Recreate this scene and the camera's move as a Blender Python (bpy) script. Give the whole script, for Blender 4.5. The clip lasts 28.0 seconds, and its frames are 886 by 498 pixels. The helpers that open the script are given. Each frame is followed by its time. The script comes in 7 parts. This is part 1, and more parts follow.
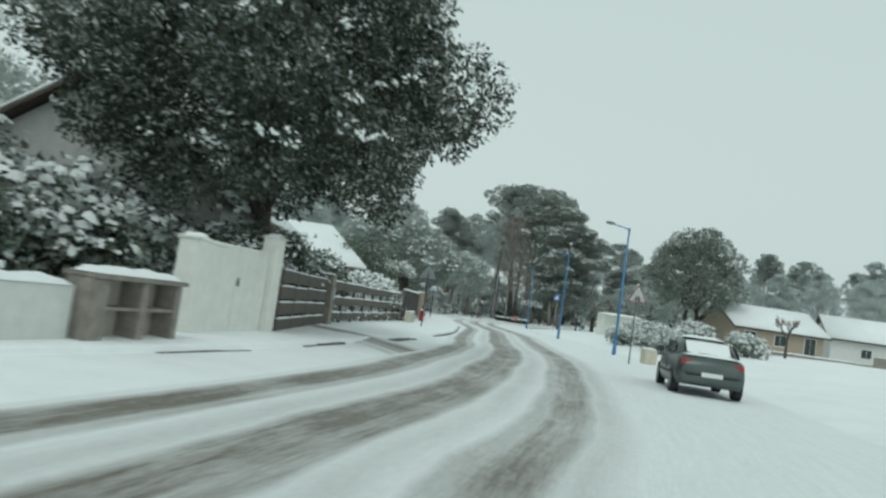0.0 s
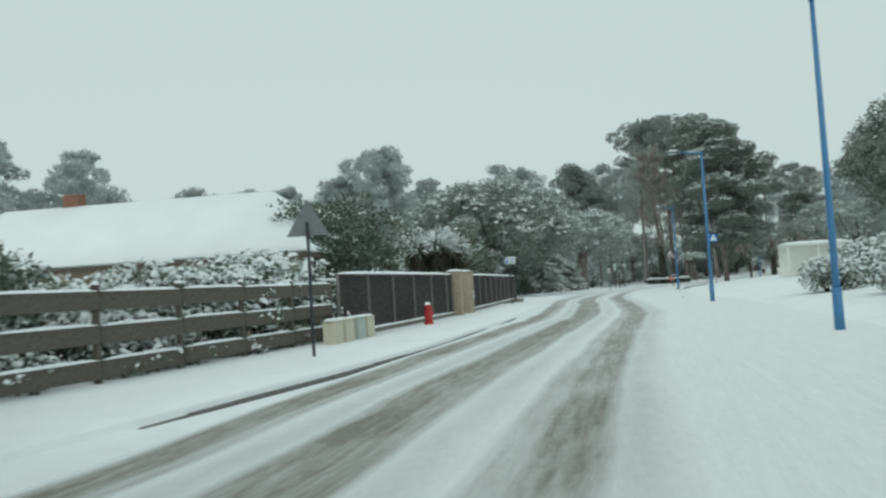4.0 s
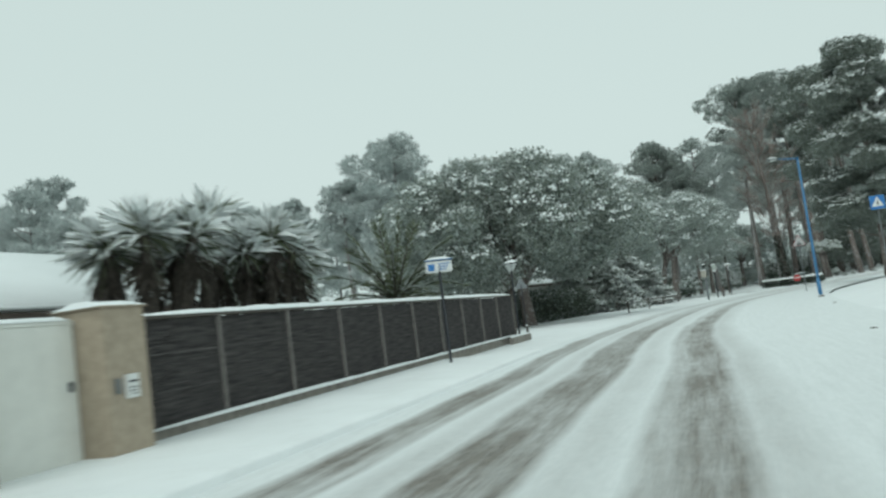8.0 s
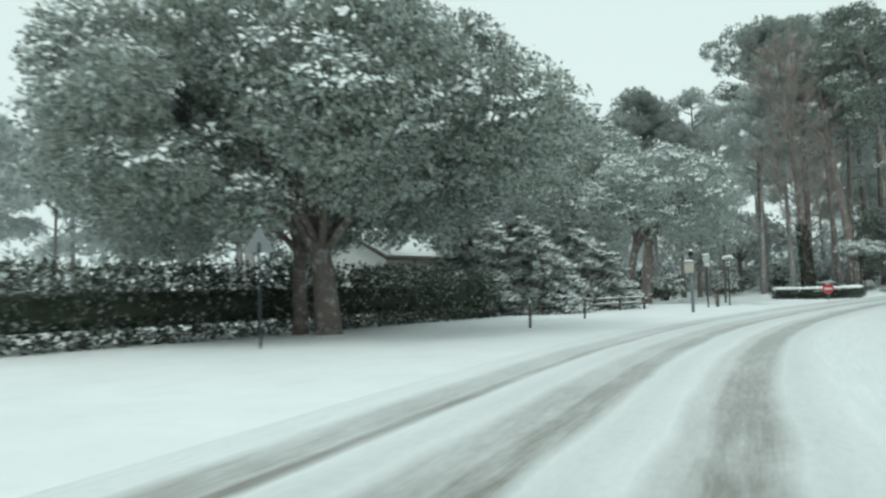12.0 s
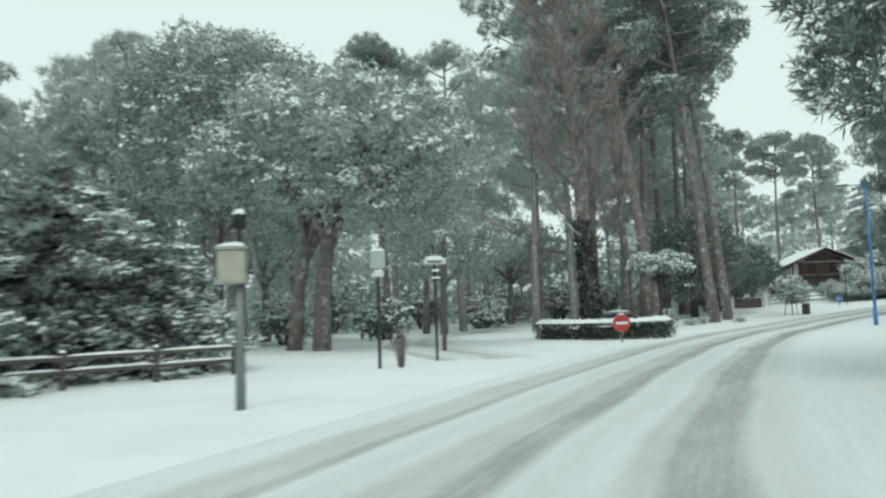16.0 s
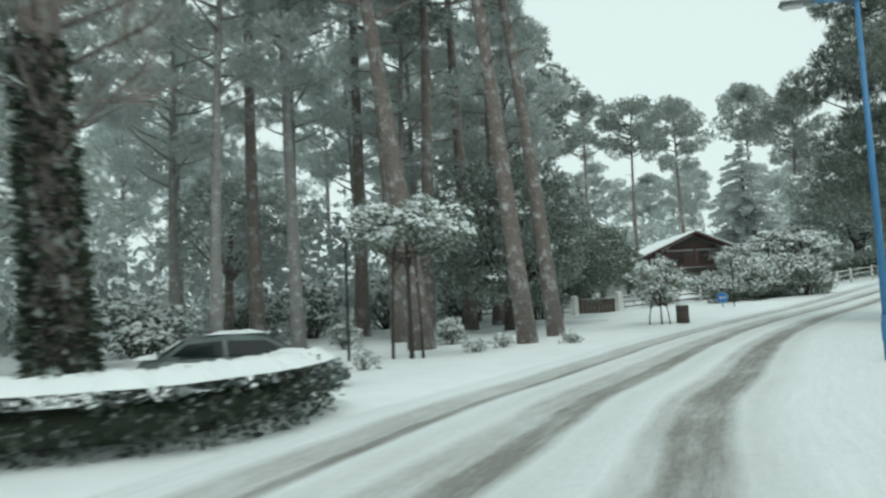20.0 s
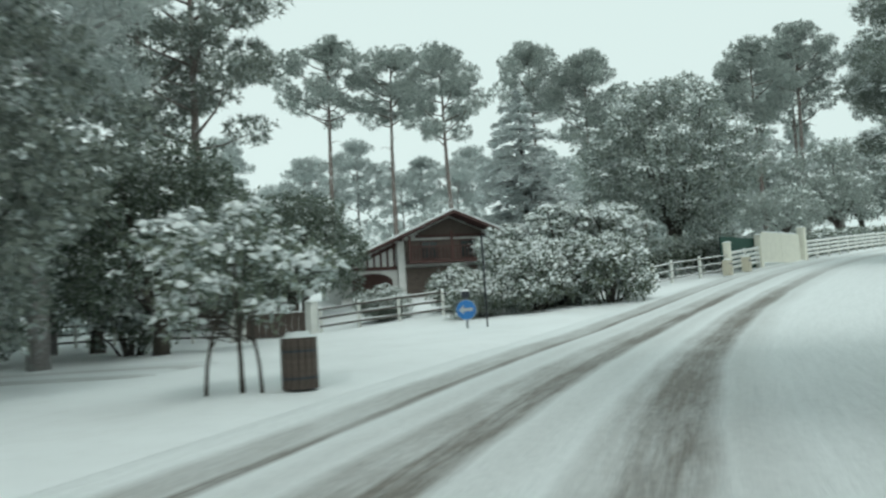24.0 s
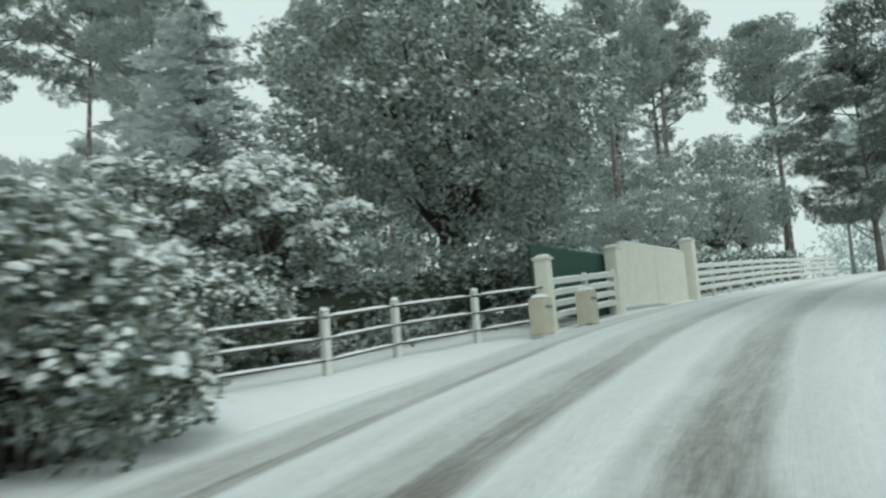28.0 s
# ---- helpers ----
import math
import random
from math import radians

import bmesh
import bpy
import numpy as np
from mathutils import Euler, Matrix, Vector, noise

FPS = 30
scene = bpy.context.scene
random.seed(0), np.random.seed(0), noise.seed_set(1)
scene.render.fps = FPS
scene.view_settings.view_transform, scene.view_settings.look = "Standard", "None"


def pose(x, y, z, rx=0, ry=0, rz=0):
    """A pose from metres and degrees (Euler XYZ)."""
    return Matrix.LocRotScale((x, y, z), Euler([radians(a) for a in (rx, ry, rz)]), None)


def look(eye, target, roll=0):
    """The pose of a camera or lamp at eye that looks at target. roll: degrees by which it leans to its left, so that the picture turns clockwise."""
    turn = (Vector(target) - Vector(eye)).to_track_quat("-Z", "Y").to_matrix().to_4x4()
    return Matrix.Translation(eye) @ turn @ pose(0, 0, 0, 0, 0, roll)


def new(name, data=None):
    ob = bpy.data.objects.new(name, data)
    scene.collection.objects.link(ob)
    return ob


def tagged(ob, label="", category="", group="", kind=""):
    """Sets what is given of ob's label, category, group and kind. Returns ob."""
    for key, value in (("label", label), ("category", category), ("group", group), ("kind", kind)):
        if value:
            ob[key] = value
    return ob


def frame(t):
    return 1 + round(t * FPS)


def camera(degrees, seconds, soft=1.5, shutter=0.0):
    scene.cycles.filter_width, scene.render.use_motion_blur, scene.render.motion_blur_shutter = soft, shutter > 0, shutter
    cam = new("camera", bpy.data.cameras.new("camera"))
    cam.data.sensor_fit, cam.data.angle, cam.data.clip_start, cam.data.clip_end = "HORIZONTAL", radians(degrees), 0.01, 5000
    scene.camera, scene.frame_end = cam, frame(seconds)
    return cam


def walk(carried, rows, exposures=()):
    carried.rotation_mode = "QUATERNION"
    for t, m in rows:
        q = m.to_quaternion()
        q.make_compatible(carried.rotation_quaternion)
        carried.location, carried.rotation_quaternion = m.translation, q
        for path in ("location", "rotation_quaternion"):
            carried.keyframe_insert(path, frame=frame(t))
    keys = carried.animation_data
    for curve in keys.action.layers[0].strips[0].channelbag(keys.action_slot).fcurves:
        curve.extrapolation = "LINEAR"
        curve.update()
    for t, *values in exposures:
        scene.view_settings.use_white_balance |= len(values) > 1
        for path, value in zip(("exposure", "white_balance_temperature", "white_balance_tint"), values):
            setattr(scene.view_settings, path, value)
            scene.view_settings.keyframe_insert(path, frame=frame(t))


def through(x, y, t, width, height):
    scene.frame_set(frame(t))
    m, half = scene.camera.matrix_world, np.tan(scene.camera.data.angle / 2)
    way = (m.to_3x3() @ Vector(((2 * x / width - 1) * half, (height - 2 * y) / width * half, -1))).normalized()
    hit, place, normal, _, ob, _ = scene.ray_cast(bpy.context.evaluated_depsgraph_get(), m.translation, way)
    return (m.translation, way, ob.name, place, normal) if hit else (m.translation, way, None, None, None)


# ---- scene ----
cam = camera(59.2, 28.0, soft=2.45, shutter=0.5)
PATH = [
    (0, (-0.224, -0.003, 1.445), (-0.215, 1.992, 1.588), 8.2),
    (0.5, (0.691, 3.532, 1.436), (0.712, 5.528, 1.555), 6.9),
    (1, (1.573, 7.2, 1.432), (1.591, 9.198, 1.534), 4.0),
    (1.5, (2.593, 10.75, 1.447), (2.564, 12.747, 1.555), -5.5),
    (2, (3.36, 14.38, 1.458), (3.234, 16.373, 1.569), -2.3),
    (2.5, (4.012, 17.92, 1.470), (3.798, 19.907, 1.564), -0.3),
    (4.5, (6.009, 30.346, 1.445), (5.555, 32.29, 1.562), -5.1),
    (5, (6.255, 34.14, 1.411), (5.739, 36.064, 1.595), -6.2),
    (5.5, (6.344, 37.762, 1.429), (5.756, 39.657, 1.685), -7.4),
    (6, (6.501, 41.525, 1.437), (5.872, 43.407, 1.686), -8.5),
    (6.2, (6.571, 43.008, 1.439), (5.964, 44.899, 1.675), -8.9),
    (6.5, (6.717, 45.241, 1.448), (6.105, 47.131, 1.676), -8.6),
    (7, (6.96, 48.995, 1.464), (6.349, 50.889, 1.665), -8.6),
    (7.5, (6.986, 52.79, 1.455), (6.372, 54.684, 1.638), -8.2),
    (8, (7.235, 56.859, 1.451), (6.602, 58.748, 1.626), -7.4),
    (8.5, (7.321, 60.73, 1.439), (6.679, 62.616, 1.608), -6.3),
    (9, (7.352, 64.547, 1.451), (6.698, 66.43, 1.61), -6.3),
    (9.5, (7.261, 68.383, 1.449), (6.601, 70.263, 1.616), -4.9),
    (10, (7.229, 72.411, 1.446), (6.563, 74.289, 1.616), -3.1),
    (10.5, (7.073, 76.488, 1.447), (6.408, 78.368, 1.591), -3.1),
    (11, (6.991, 80.641, 1.447), (6.334, 82.526, 1.569), -2.3),
    (11.5, (6.948, 84.597, 1.457), (6.305, 86.488, 1.563), -1.9),
    (13.5, (7.89, 100.23, 1.435), (7.422, 102.17, 1.574), -3.0),
    (14, (8.291, 103.99, 1.448), (7.867, 105.94, 1.582), -3.8),
    (14.5, (8.76, 107.715, 1.453), (8.408, 109.679, 1.587), -4.7),
    (15, (9.375, 111.397, 1.449), (9.106, 113.374, 1.593), -3.1),
    (15.4, (9.916, 114.267, 1.446), (9.711, 116.253, 1.561), -1.9),
    (15.5, (10.068, 114.982, 1.445), (9.871, 116.968, 1.57), -2.5),
    (16, (10.956, 118.536, 1.44), (10.822, 120.524, 1.607), -1.8),
    (16.5, (11.884, 121.88, 1.446), (11.794, 123.869, 1.632), -1.8),
    (17, (12.955, 125.397, 1.44), (12.908, 127.387, 1.636), -1.3),
    (17.5, (14.032, 128.926, 1.446), (14.028, 130.917, 1.637), -1.1),
    (18, (15.247, 132.514, 1.448), (15.281, 134.504, 1.639), -1.6),
    (18.5, (16.492, 136.145, 1.447), (16.562, 138.135, 1.64), -2.0),
    (18.6, (16.759, 136.87, 1.448), (16.835, 138.86, 1.639), -2.2),
    (19, (17.877, 139.767, 1.453), (17.981, 141.755, 1.645), -2.3),
    (19.5, (19.169, 143.329, 1.469), (19.318, 145.316, 1.645), -2.7),
    (20, (20.546, 146.761, 1.466), (20.744, 148.744, 1.635), -2.7),
    (20.5, (22.012, 150.029, 1.451), (22.268, 152.007, 1.606), -3.6),
    (21, (23.476, 153.184, 1.437), (23.789, 155.154, 1.576), -2.6),
    (21.5, (24.907, 156.285, 1.443), (25.276, 158.246, 1.586), -2.2),
    (23.5, (31.809, 167.575, 1.577), (32.426, 169.471, 1.738), -3.2),
    (23.6, (32.182, 168.13, 1.587), (32.81, 170.022, 1.749), -3.6),
    (24, (33.682, 170.342, 1.628), (34.356, 172.218, 1.796), -3.6),
    (24.3, (34.818, 171.959, 1.672), (35.52, 173.824, 1.845), -4.0),
    (24.5, (35.597, 173.014, 1.71), (36.319, 174.871, 1.886), -4.1),
    (25, (37.609, 175.569, 1.843), (38.377, 177.406, 2.031), -3.4),
    (25.5, (39.658, 178.055, 2.011), (40.467, 179.874, 2.203), -4.6),
    (26, (41.739, 180.503, 2.149), (42.595, 182.297, 2.371), -4.6),
    (26.4, (43.435, 182.35, 2.249), (44.31, 184.133, 2.482), -4.0),
    (26.5, (43.865, 182.806, 2.273), (44.743, 184.588, 2.507), -4.5),
    (27, (46.066, 185.049, 2.386), (46.968, 186.82, 2.615), -4.1),
    (27.5, (48.22, 187.138, 2.493), (49.157, 188.891, 2.722), -4.0),
    (28, (50.567, 189.195, 2.544), (51.545, 190.921, 2.8), -4.3),
]
EXPOSURE = [(0.0, 0.05), (6.0, 0.05), (8.0, 0.18), (10.0, 0.34), (13.5, 0.47), (18.0, 0.47), (21.0, 0.46), (25.0, 0.42), (28.0, 0.36)]
walk(cam, [(t, look(eye, target, roll)) for t, eye, target, roll in PATH], EXPOSURE)

# ---------------------------------------------------------------- world, sun
world = bpy.data.worlds.new("overcast_sky")
scene.world = world
world.use_nodes = True
wn, wl = world.node_tree.nodes, world.node_tree.links
sky = wn.new("ShaderNodeTexSky")
sky.sky_type = "NISHITA"
sky.sun_disc = False
sky.sun_elevation, sky.sun_rotation = radians(38), radians(160)
sky.air_density, sky.dust_density = 1.0, 4.0
soft_sky = wn.new("ShaderNodeHueSaturation")
soft_sky.inputs["Saturation"].default_value = 0.1
soft_sky.inputs["Value"].default_value = 0.1
wl.new(sky.outputs["Color"], soft_sky.inputs["Color"])
cloud = wn.new("ShaderNodeMix")
cloud.data_type = "RGBA"
cloud.inputs["Factor"].default_value = 0.85
cloud.inputs["B"].default_value = (0.565, 0.695, 0.672, 1)
wl.new(soft_sky.outputs["Color"], cloud.inputs["A"])
wl.new(cloud.outputs["Result"], wn["Background"].inputs["Color"])
wn["Background"].inputs["Strength"].default_value = 1.0
sun_data = bpy.data.lights.new("sun", "SUN")
sun_data.energy, sun_data.angle, sun_data.color = 0.5, radians(25), (0.95, 1.0, 0.95)
sun = new("sun", sun_data)
sun.matrix_world = look((0, 0, 60), (12, 34, 0))

# ---------------------------------------------------------------- materials


class Mat:
    """A small builder for node materials."""

    def __init__(self, name, rough=0.7, metal=0.0):
        self.mat = bpy.data.materials.new(name)
        self.mat.use_nodes = True
        self.n, self.l = self.mat.node_tree.nodes, self.mat.node_tree.links
        self.b = self.n["Principled BSDF"]
        self.b.inputs["Roughness"].default_value = rough
        self.b.inputs["Metallic"].default_value = metal

    def noise(self, scale, detail=4.0, rough=0.6, coords="Object"):
        tc = self.n.new("ShaderNodeTexCoord")
        t = self.n.new("ShaderNodeTexNoise")
        t.inputs["Scale"].default_value, t.inputs["Detail"].default_value = scale, detail
        t.inputs["Roughness"].default_value = rough
        self.l.new(tc.outputs[coords], t.inputs["Vector"])
        return t.outputs["Fac"]

    def ramp(self, fac, *stops):
        r = self.n.new("ShaderNodeValToRGB")
        el = r.color_ramp.elements
        el.remove(el[1])
        el[0].position, el[0].color = stops[0][0], (*stops[0][1], 1)
        for p, c in stops[1:]:
            el.new(p).color = (*c, 1)
        self.l.new(fac, r.inputs["Fac"])
        return r.outputs["Color"]

    def mix(self, fac, a, b, mode="MIX"):
        m = self.n.new("ShaderNodeMix")
        m.data_type, m.blend_type = "RGBA", mode
        for key, v in (("Factor", fac), ("A", a), ("B", b)):
            if isinstance(v, (int, float)):
                m.inputs[key].default_value = v
            elif isinstance(v, tuple):
                m.inputs[key].default_value = (*v, 1)
            else:
                self.l.new(v, m.inputs[key])
        return m.outputs["Result"]

    def math(self, op, a, b=0.0):
        m = self.n.new("ShaderNodeMath")
        m.operation = op
        for i, v in enumerate((a, b)):
            if isinstance(v, (int, float)):
                m.inputs[i].default_value = v
            else:
                self.l.new(v, m.inputs[i])
        return m.outputs[0]

    def rand(self, island=False):
        if island:
            return self.n.new("ShaderNodeNewGeometry").outputs["Random Per Island"]
        return self.n.new("ShaderNodeObjectInfo").outputs["Random"]

    def color(self, c):
        if isinstance(c, tuple):
            self.b.inputs["Base Color"].default_value = (*c, 1)
        else:
            self.l.new(c, self.b.inputs["Base Color"])
        return self

    def bump(self, fac, strength=0.3, dist=0.02):
        b = self.n.new("ShaderNodeBump")
        b.inputs["Strength"].default_value, b.inputs["Distance"].default_value = strength, dist
        self.l.new(fac, b.inputs["Height"])
        self.l.new(b.outputs["Normal"], self.b.inputs["Normal"])
        return self


def plain(name, c, rough=0.6, metal=0.0, var=0.25, scale=6.0, bump=0.15):
    """A painted or weathered surface: base colour with grain and broad stains."""
    m = Mat(name, rough, metal)
    f, g = m.noise(scale, 6), m.noise(scale * 0.13, 3)
    dark = tuple(v * (1 - var) for v in c)
    light = tuple(min(1, v * (1 + var * 0.5)) for v in c)
    m.color(m.mix(m.math("MULTIPLY", g, 0.5), m.ramp(f, (0.3, dark), (0.7, light)), dark))
    if bump:
        m.bump(f, bump, 0.01)
    return m.mat


def make_snow(name, tint=(0.86, 0.90, 0.91), dirt=0.0):
    m = Mat(name, 0.75)
    f, g = m.noise(9.0, 8, 0.7), m.noise(0.35, 4)
    lo = tuple(v * 0.93 for v in tint)
    c = m.ramp(g, (0.3, lo), (0.65, tint))
    if dirt:
        h = m.noise(1.3, 6, 0.75)
        c = m.mix(m.ramp(h, (0.5, (0, 0, 0)), (0.75, (dirt,) * 3)), c, (0.42, 0.40, 0.37))
    m.color(c)
    m.b.inputs["Subsurface Weight"].default_value = 0.0
    m.bump(f, 0.35, 0.04)
    return m.mat


def make_leaves(name, dark, light, frost=0.0, rough=0.55, through=0.4):
    """Leaves that differ one from the next and let light through; a share of them is coated with frozen snow."""
    m = Mat(name, rough)
    r = m.rand(True)
    c = m.ramp(r, (0.0, dark), (0.7, light))
    if frost:
        f = m.math("FRACT", m.math("MULTIPLY", r, 37.0))
        c = m.mix(m.ramp(f, (max(0.0, 1 - frost - 0.18), (0, 0, 0)), (min(1.0, 1.12 - frost), (1, 1, 1))), c, (0.50, 0.56, 0.55))
    m.color(c)
    t = m.n.new("ShaderNodeBsdfTranslucent")
    m.l.new(c, t.inputs["Color"])
    x = m.n.new("ShaderNodeMixShader")
    x.inputs["Fac"].default_value = through
    m.l.new(m.b.outputs["BSDF"], x.inputs[1])
    m.l.new(t.outputs["BSDF"], x.inputs[2])
    m.l.new(x.outputs["Shader"], m.n["Material Output"].inputs["Surface"])
    return m.mat


SNOW = make_snow("fresh_snow")
SNOW_GROUND = make_snow("trodden_snow", dirt=0.12)
SNOW_LEAF = make_snow("leaf_snow", (0.80, 0.84, 0.84))
OAK_LEAF = make_leaves("holm_oak_leaves", (0.030, 0.042, 0.032), (0.085, 0.105, 0.075), 0.10)
# pale copy of the oak leaves: haze is put into the colour, besides frost
OAK_HAZE_FROST = make_leaves("frosted_oak_leaves", (0.25, 0.285, 0.26), (0.50, 0.54, 0.50), 0.22, 0.55, 0.5)
# middle oak tone: partly snow dust, partly haze mixed into the colour
OAK_HAZE_DUST = make_leaves("dusted_oak_leaves", (0.15, 0.178, 0.155), (0.36, 0.395, 0.35), 0.24, 0.55, 0.5)
LAUREL = make_leaves("laurel_leaves", (0.05, 0.075, 0.055), (0.16, 0.195, 0.145), 0.12)
RHODO = make_leaves("snowy_shrub_leaves", (0.07, 0.095, 0.07), (0.22, 0.25, 0.19), 0.25)
HEDGE = make_leaves("hedge_leaves", (0.035, 0.046, 0.038), (0.11, 0.13, 0.10), 0.08)
PINE = make_leaves("pine_needles", (0.095, 0.12, 0.105), (0.27, 0.30, 0.26), 0.12)
# needles with no more frost than the plain ones, lightened to imitate haze
PINE_HAZE_FROST = make_leaves("frosted_pine_needles", (0.42, 0.46, 0.445), (0.62, 0.66, 0.64), 0.12, 0.55, 0.5)
# half-way needle tone for trees further off; the paleness imitates haze
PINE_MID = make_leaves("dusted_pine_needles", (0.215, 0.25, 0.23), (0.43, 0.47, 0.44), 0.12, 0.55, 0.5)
# palest needles: hoar, and distance haze painted into the base colour
PINE_HAZE_HOAR = make_leaves("hoar_pine_needles", (0.40, 0.44, 0.43), (0.62, 0.66, 0.65), 0.2)
PALM = make_leaves("palm_leaves", (0.05, 0.065, 0.04), (0.14, 0.16, 0.095), 0.08)
TWIG = make_leaves("russet_twigs", (0.20, 0.15, 0.135), (0.38, 0.295, 0.265), 0.10, 0.8)


def make_bark(name, a, b, snow=0.12):
    m = Mat(name, 0.9)
    f = m.noise(14, 8, 0.7)
    c = m.ramp(f, (0.32, a), (0.68, b))
    s = m.noise(2.2, 6, 0.75)
    c = m.mix(m.ramp(s, (0.66 - snow, (0, 0, 0)), (0.74, (1, 1, 1))), c, (0.62, 0.66, 0.66))
    m.color(c)
    m.bump(f, 0.8, 0.05)
    return m.mat


BARK = make_bark("pine_bark", (0.10, 0.082, 0.074), (0.26, 0.215, 0.195), 0.14)
# lighter copy of the pine bark, equally snowy; its colour carries the haze
BARK_HAZE = make_bark("frosted_pine_bark", (0.17, 0.16, 0.155), (0.36, 0.34, 0.33), 0.14)
BARK_OAK = make_bark("oak_bark", (0.03, 0.026, 0.022), (0.10, 0.085, 0.07), 0.05)


def make_road(name="rutted_road_snow", worn=1.0, drift=True):
    """Snow with slush worn through to the wet asphalt along the wheel ruts; u is metres across, v metres along."""
    m = Mat(name, 0.6)
    uv = m.n.new("ShaderNodeUVMap")
    uv.uv_map = "lane"
    sep = m.n.new("ShaderNodeSeparateXYZ")
    m.l.new(uv.outputs["UV"], sep.inputs[0])

    def grain(scale, detail, rough, stretch):
        st = m.n.new("ShaderNodeMapping")
        st.inputs["Scale"].default_value = (*stretch, 1.0)
        t = m.n.new("ShaderNodeTexNoise")
        t.inputs["Scale"].default_value, t.inputs["Detail"].default_value, t.inputs["Roughness"].default_value = scale, detail, rough
        m.l.new(uv.outputs["UV"], st.inputs["Vector"])
        m.l.new(st.outputs["Vector"], t.inputs["Vector"])
        return t.outputs["Fac"]

    wob, fine = grain(0.22, 5.0, 0.5, (1.0, 1.0)), grain(2.6, 8.0, 0.75, (3.0, 0.2))
    patch, crumb = grain(0.9, 6.0, 0.7, (1.0, 0.35)), grain(11.0, 6.0, 0.75, (1.0, 0.6))
    u = m.math("ADD", sep.outputs[0], m.math("MULTIPLY", m.math("SUBTRACT", wob, 0.5), 0.4))
    v = sep.outputs[1]
    if drift:
        # the wheel tracks lie further from the line at both ends of the road
        k = m.ramp(m.math("DIVIDE", v, 400.0), *[(at / 400.0, (-d / 4.0,) * 3) for at, d in DRIFT])
        u = m.math("ADD", u, m.math("MULTIPLY", k, 4.0))
    late = m.ramp(m.math("DIVIDE", v, 320.0), (0.40, (0, 0, 0)), (0.52, (1, 1, 1)))
    early = m.math("SUBTRACT", 1.0, late)
    mid = m.ramp(m.math("DIVIDE", v, 320.0), (0.47, (1, 1, 1)), (0.53, (0.62, 0.62, 0.62)), (0.63, (0.62, 0.62, 0.62)), (0.72, (1, 1, 1)), (0.84, (1, 1, 1)), (0.88, (0.45, 0.45, 0.45)))

    def rut(at, half, soft):
        d = m.math("ABSOLUTE", m.math("SUBTRACT", u, at))
        k = m.math("DIVIDE", m.math("SUBTRACT", half + soft, d), soft)
        return m.math("MINIMUM", m.math("MAXIMUM", k, 0.0), 1.0)

    total = 0.0
    for at, half, soft, e, l in ((-4.15, 0.18, 0.22, 1.0, 0.55), (-3.75, 0.08, 0.2, 0.55, 0.95), (-2.42, 0.22, 0.26, 1.0, 0.6), (-1.98, 0.2, 0.24, 0.8, 1.0), (-0.62, 0.1, 0.2, 0.55, 0.5), (-0.18, 0.24, 0.3, 0.85, 1.0), (-3.05, 0.05, 0.4, 0.3, 0.22), (-1.3, 0.05, 0.45, 0.28, 0.2), (0.45, 0.05, 0.45, 0.32, 0.25)):
        w = m.math("ADD", m.math("MULTIPLY", early, e), m.math("MULTIPLY", late, l))
        total = m.math("MAXIMUM", total, m.math("MULTIPLY", rut(at, half, soft), w))
    grit = m.math("ADD", m.math("MULTIPLY", m.math("SUBTRACT", fine, 0.36), 1.7), m.math("MULTIPLY", m.math("SUBTRACT", patch, 0.5), 1.5))
    wet = m.math("MULTIPLY", total, m.math("ADD", grit, 0.62))
    wet = m.math("MULTIPLY", m.math("MINIMUM", m.math("MAXIMUM", wet, 0.0), 1.0), m.math("MULTIPLY", mid, worn))
    snow = m.ramp(m.math("ADD", m.math("MULTIPLY", fine, 0.5), m.math("MULTIPLY", crumb, 0.5)), (0.34, (0.70, 0.74, 0.745)), (0.62, (0.84, 0.88, 0.89)))
    slush = m.ramp(crumb, (0.35, (0.115, 0.103, 0.088)), (0.65, (0.26, 0.236, 0.205)))
    m.color(m.mix(wet, snow, slush))
    m.l.new(m.math("SUBTRACT", 0.75, m.math("MULTIPLY", wet, 0.3)), m.b.inputs["Roughness"])
    m.bump(m.math("ADD", fine, m.math("MULTIPLY", crumb, 0.6)), 0.55, 0.05)
    return m.mat


# metres along the road, and how far the wheel tracks shift there to the left
DRIFT = ((0, -0.6), (85, -0.6), (100, -0.8), (112, -0.6), (122, -0.15), (262, -0.1), (272, -0.35), (282, -0.9), (300, -1.3))
ROAD = make_road()
SIDE_SNOW = make_road("side_road_snow", 0.45, False)
WOOD = plain("weathered_wood", (0.13, 0.115, 0.10), 0.85, var=0.5, scale=18, bump=0.4)
HEATH = Mat("heath_panel", 0.95)
_h = HEATH.noise(3.0, 8, 0.8)
_hm = HEATH.n.new("ShaderNodeTexNoise")
_hm.inputs["Scale"].default_value, _hm.inputs["Detail"].default_value = 13.0, 8.0
_tc, _mp = HEATH.n.new("ShaderNodeTexCoord"), HEATH.n.new("ShaderNodeMapping")
_mp.inputs["Scale"].default_value = (0.13, 0.25, 1.5)
HEATH.l.new(_tc.outputs["Object"], _mp.inputs["Vector"])
HEATH.l.new(_mp.outputs["Vector"], _hm.inputs["Vector"])
HEATH.color(HEATH.mix(HEATH.ramp(_h, (0.4, (0, 0, 0)), (0.75, (0.6, 0.6, 0.6))), HEATH.ramp(_hm.outputs["Fac"], (0.3, (0.048, 0.045, 0.048)), (0.7, (0.158, 0.146, 0.142))), (0.09, 0.085, 0.085)))
HEATH.bump(_hm.outputs["Fac"], 0.6, 0.03)
HEATH = HEATH.mat
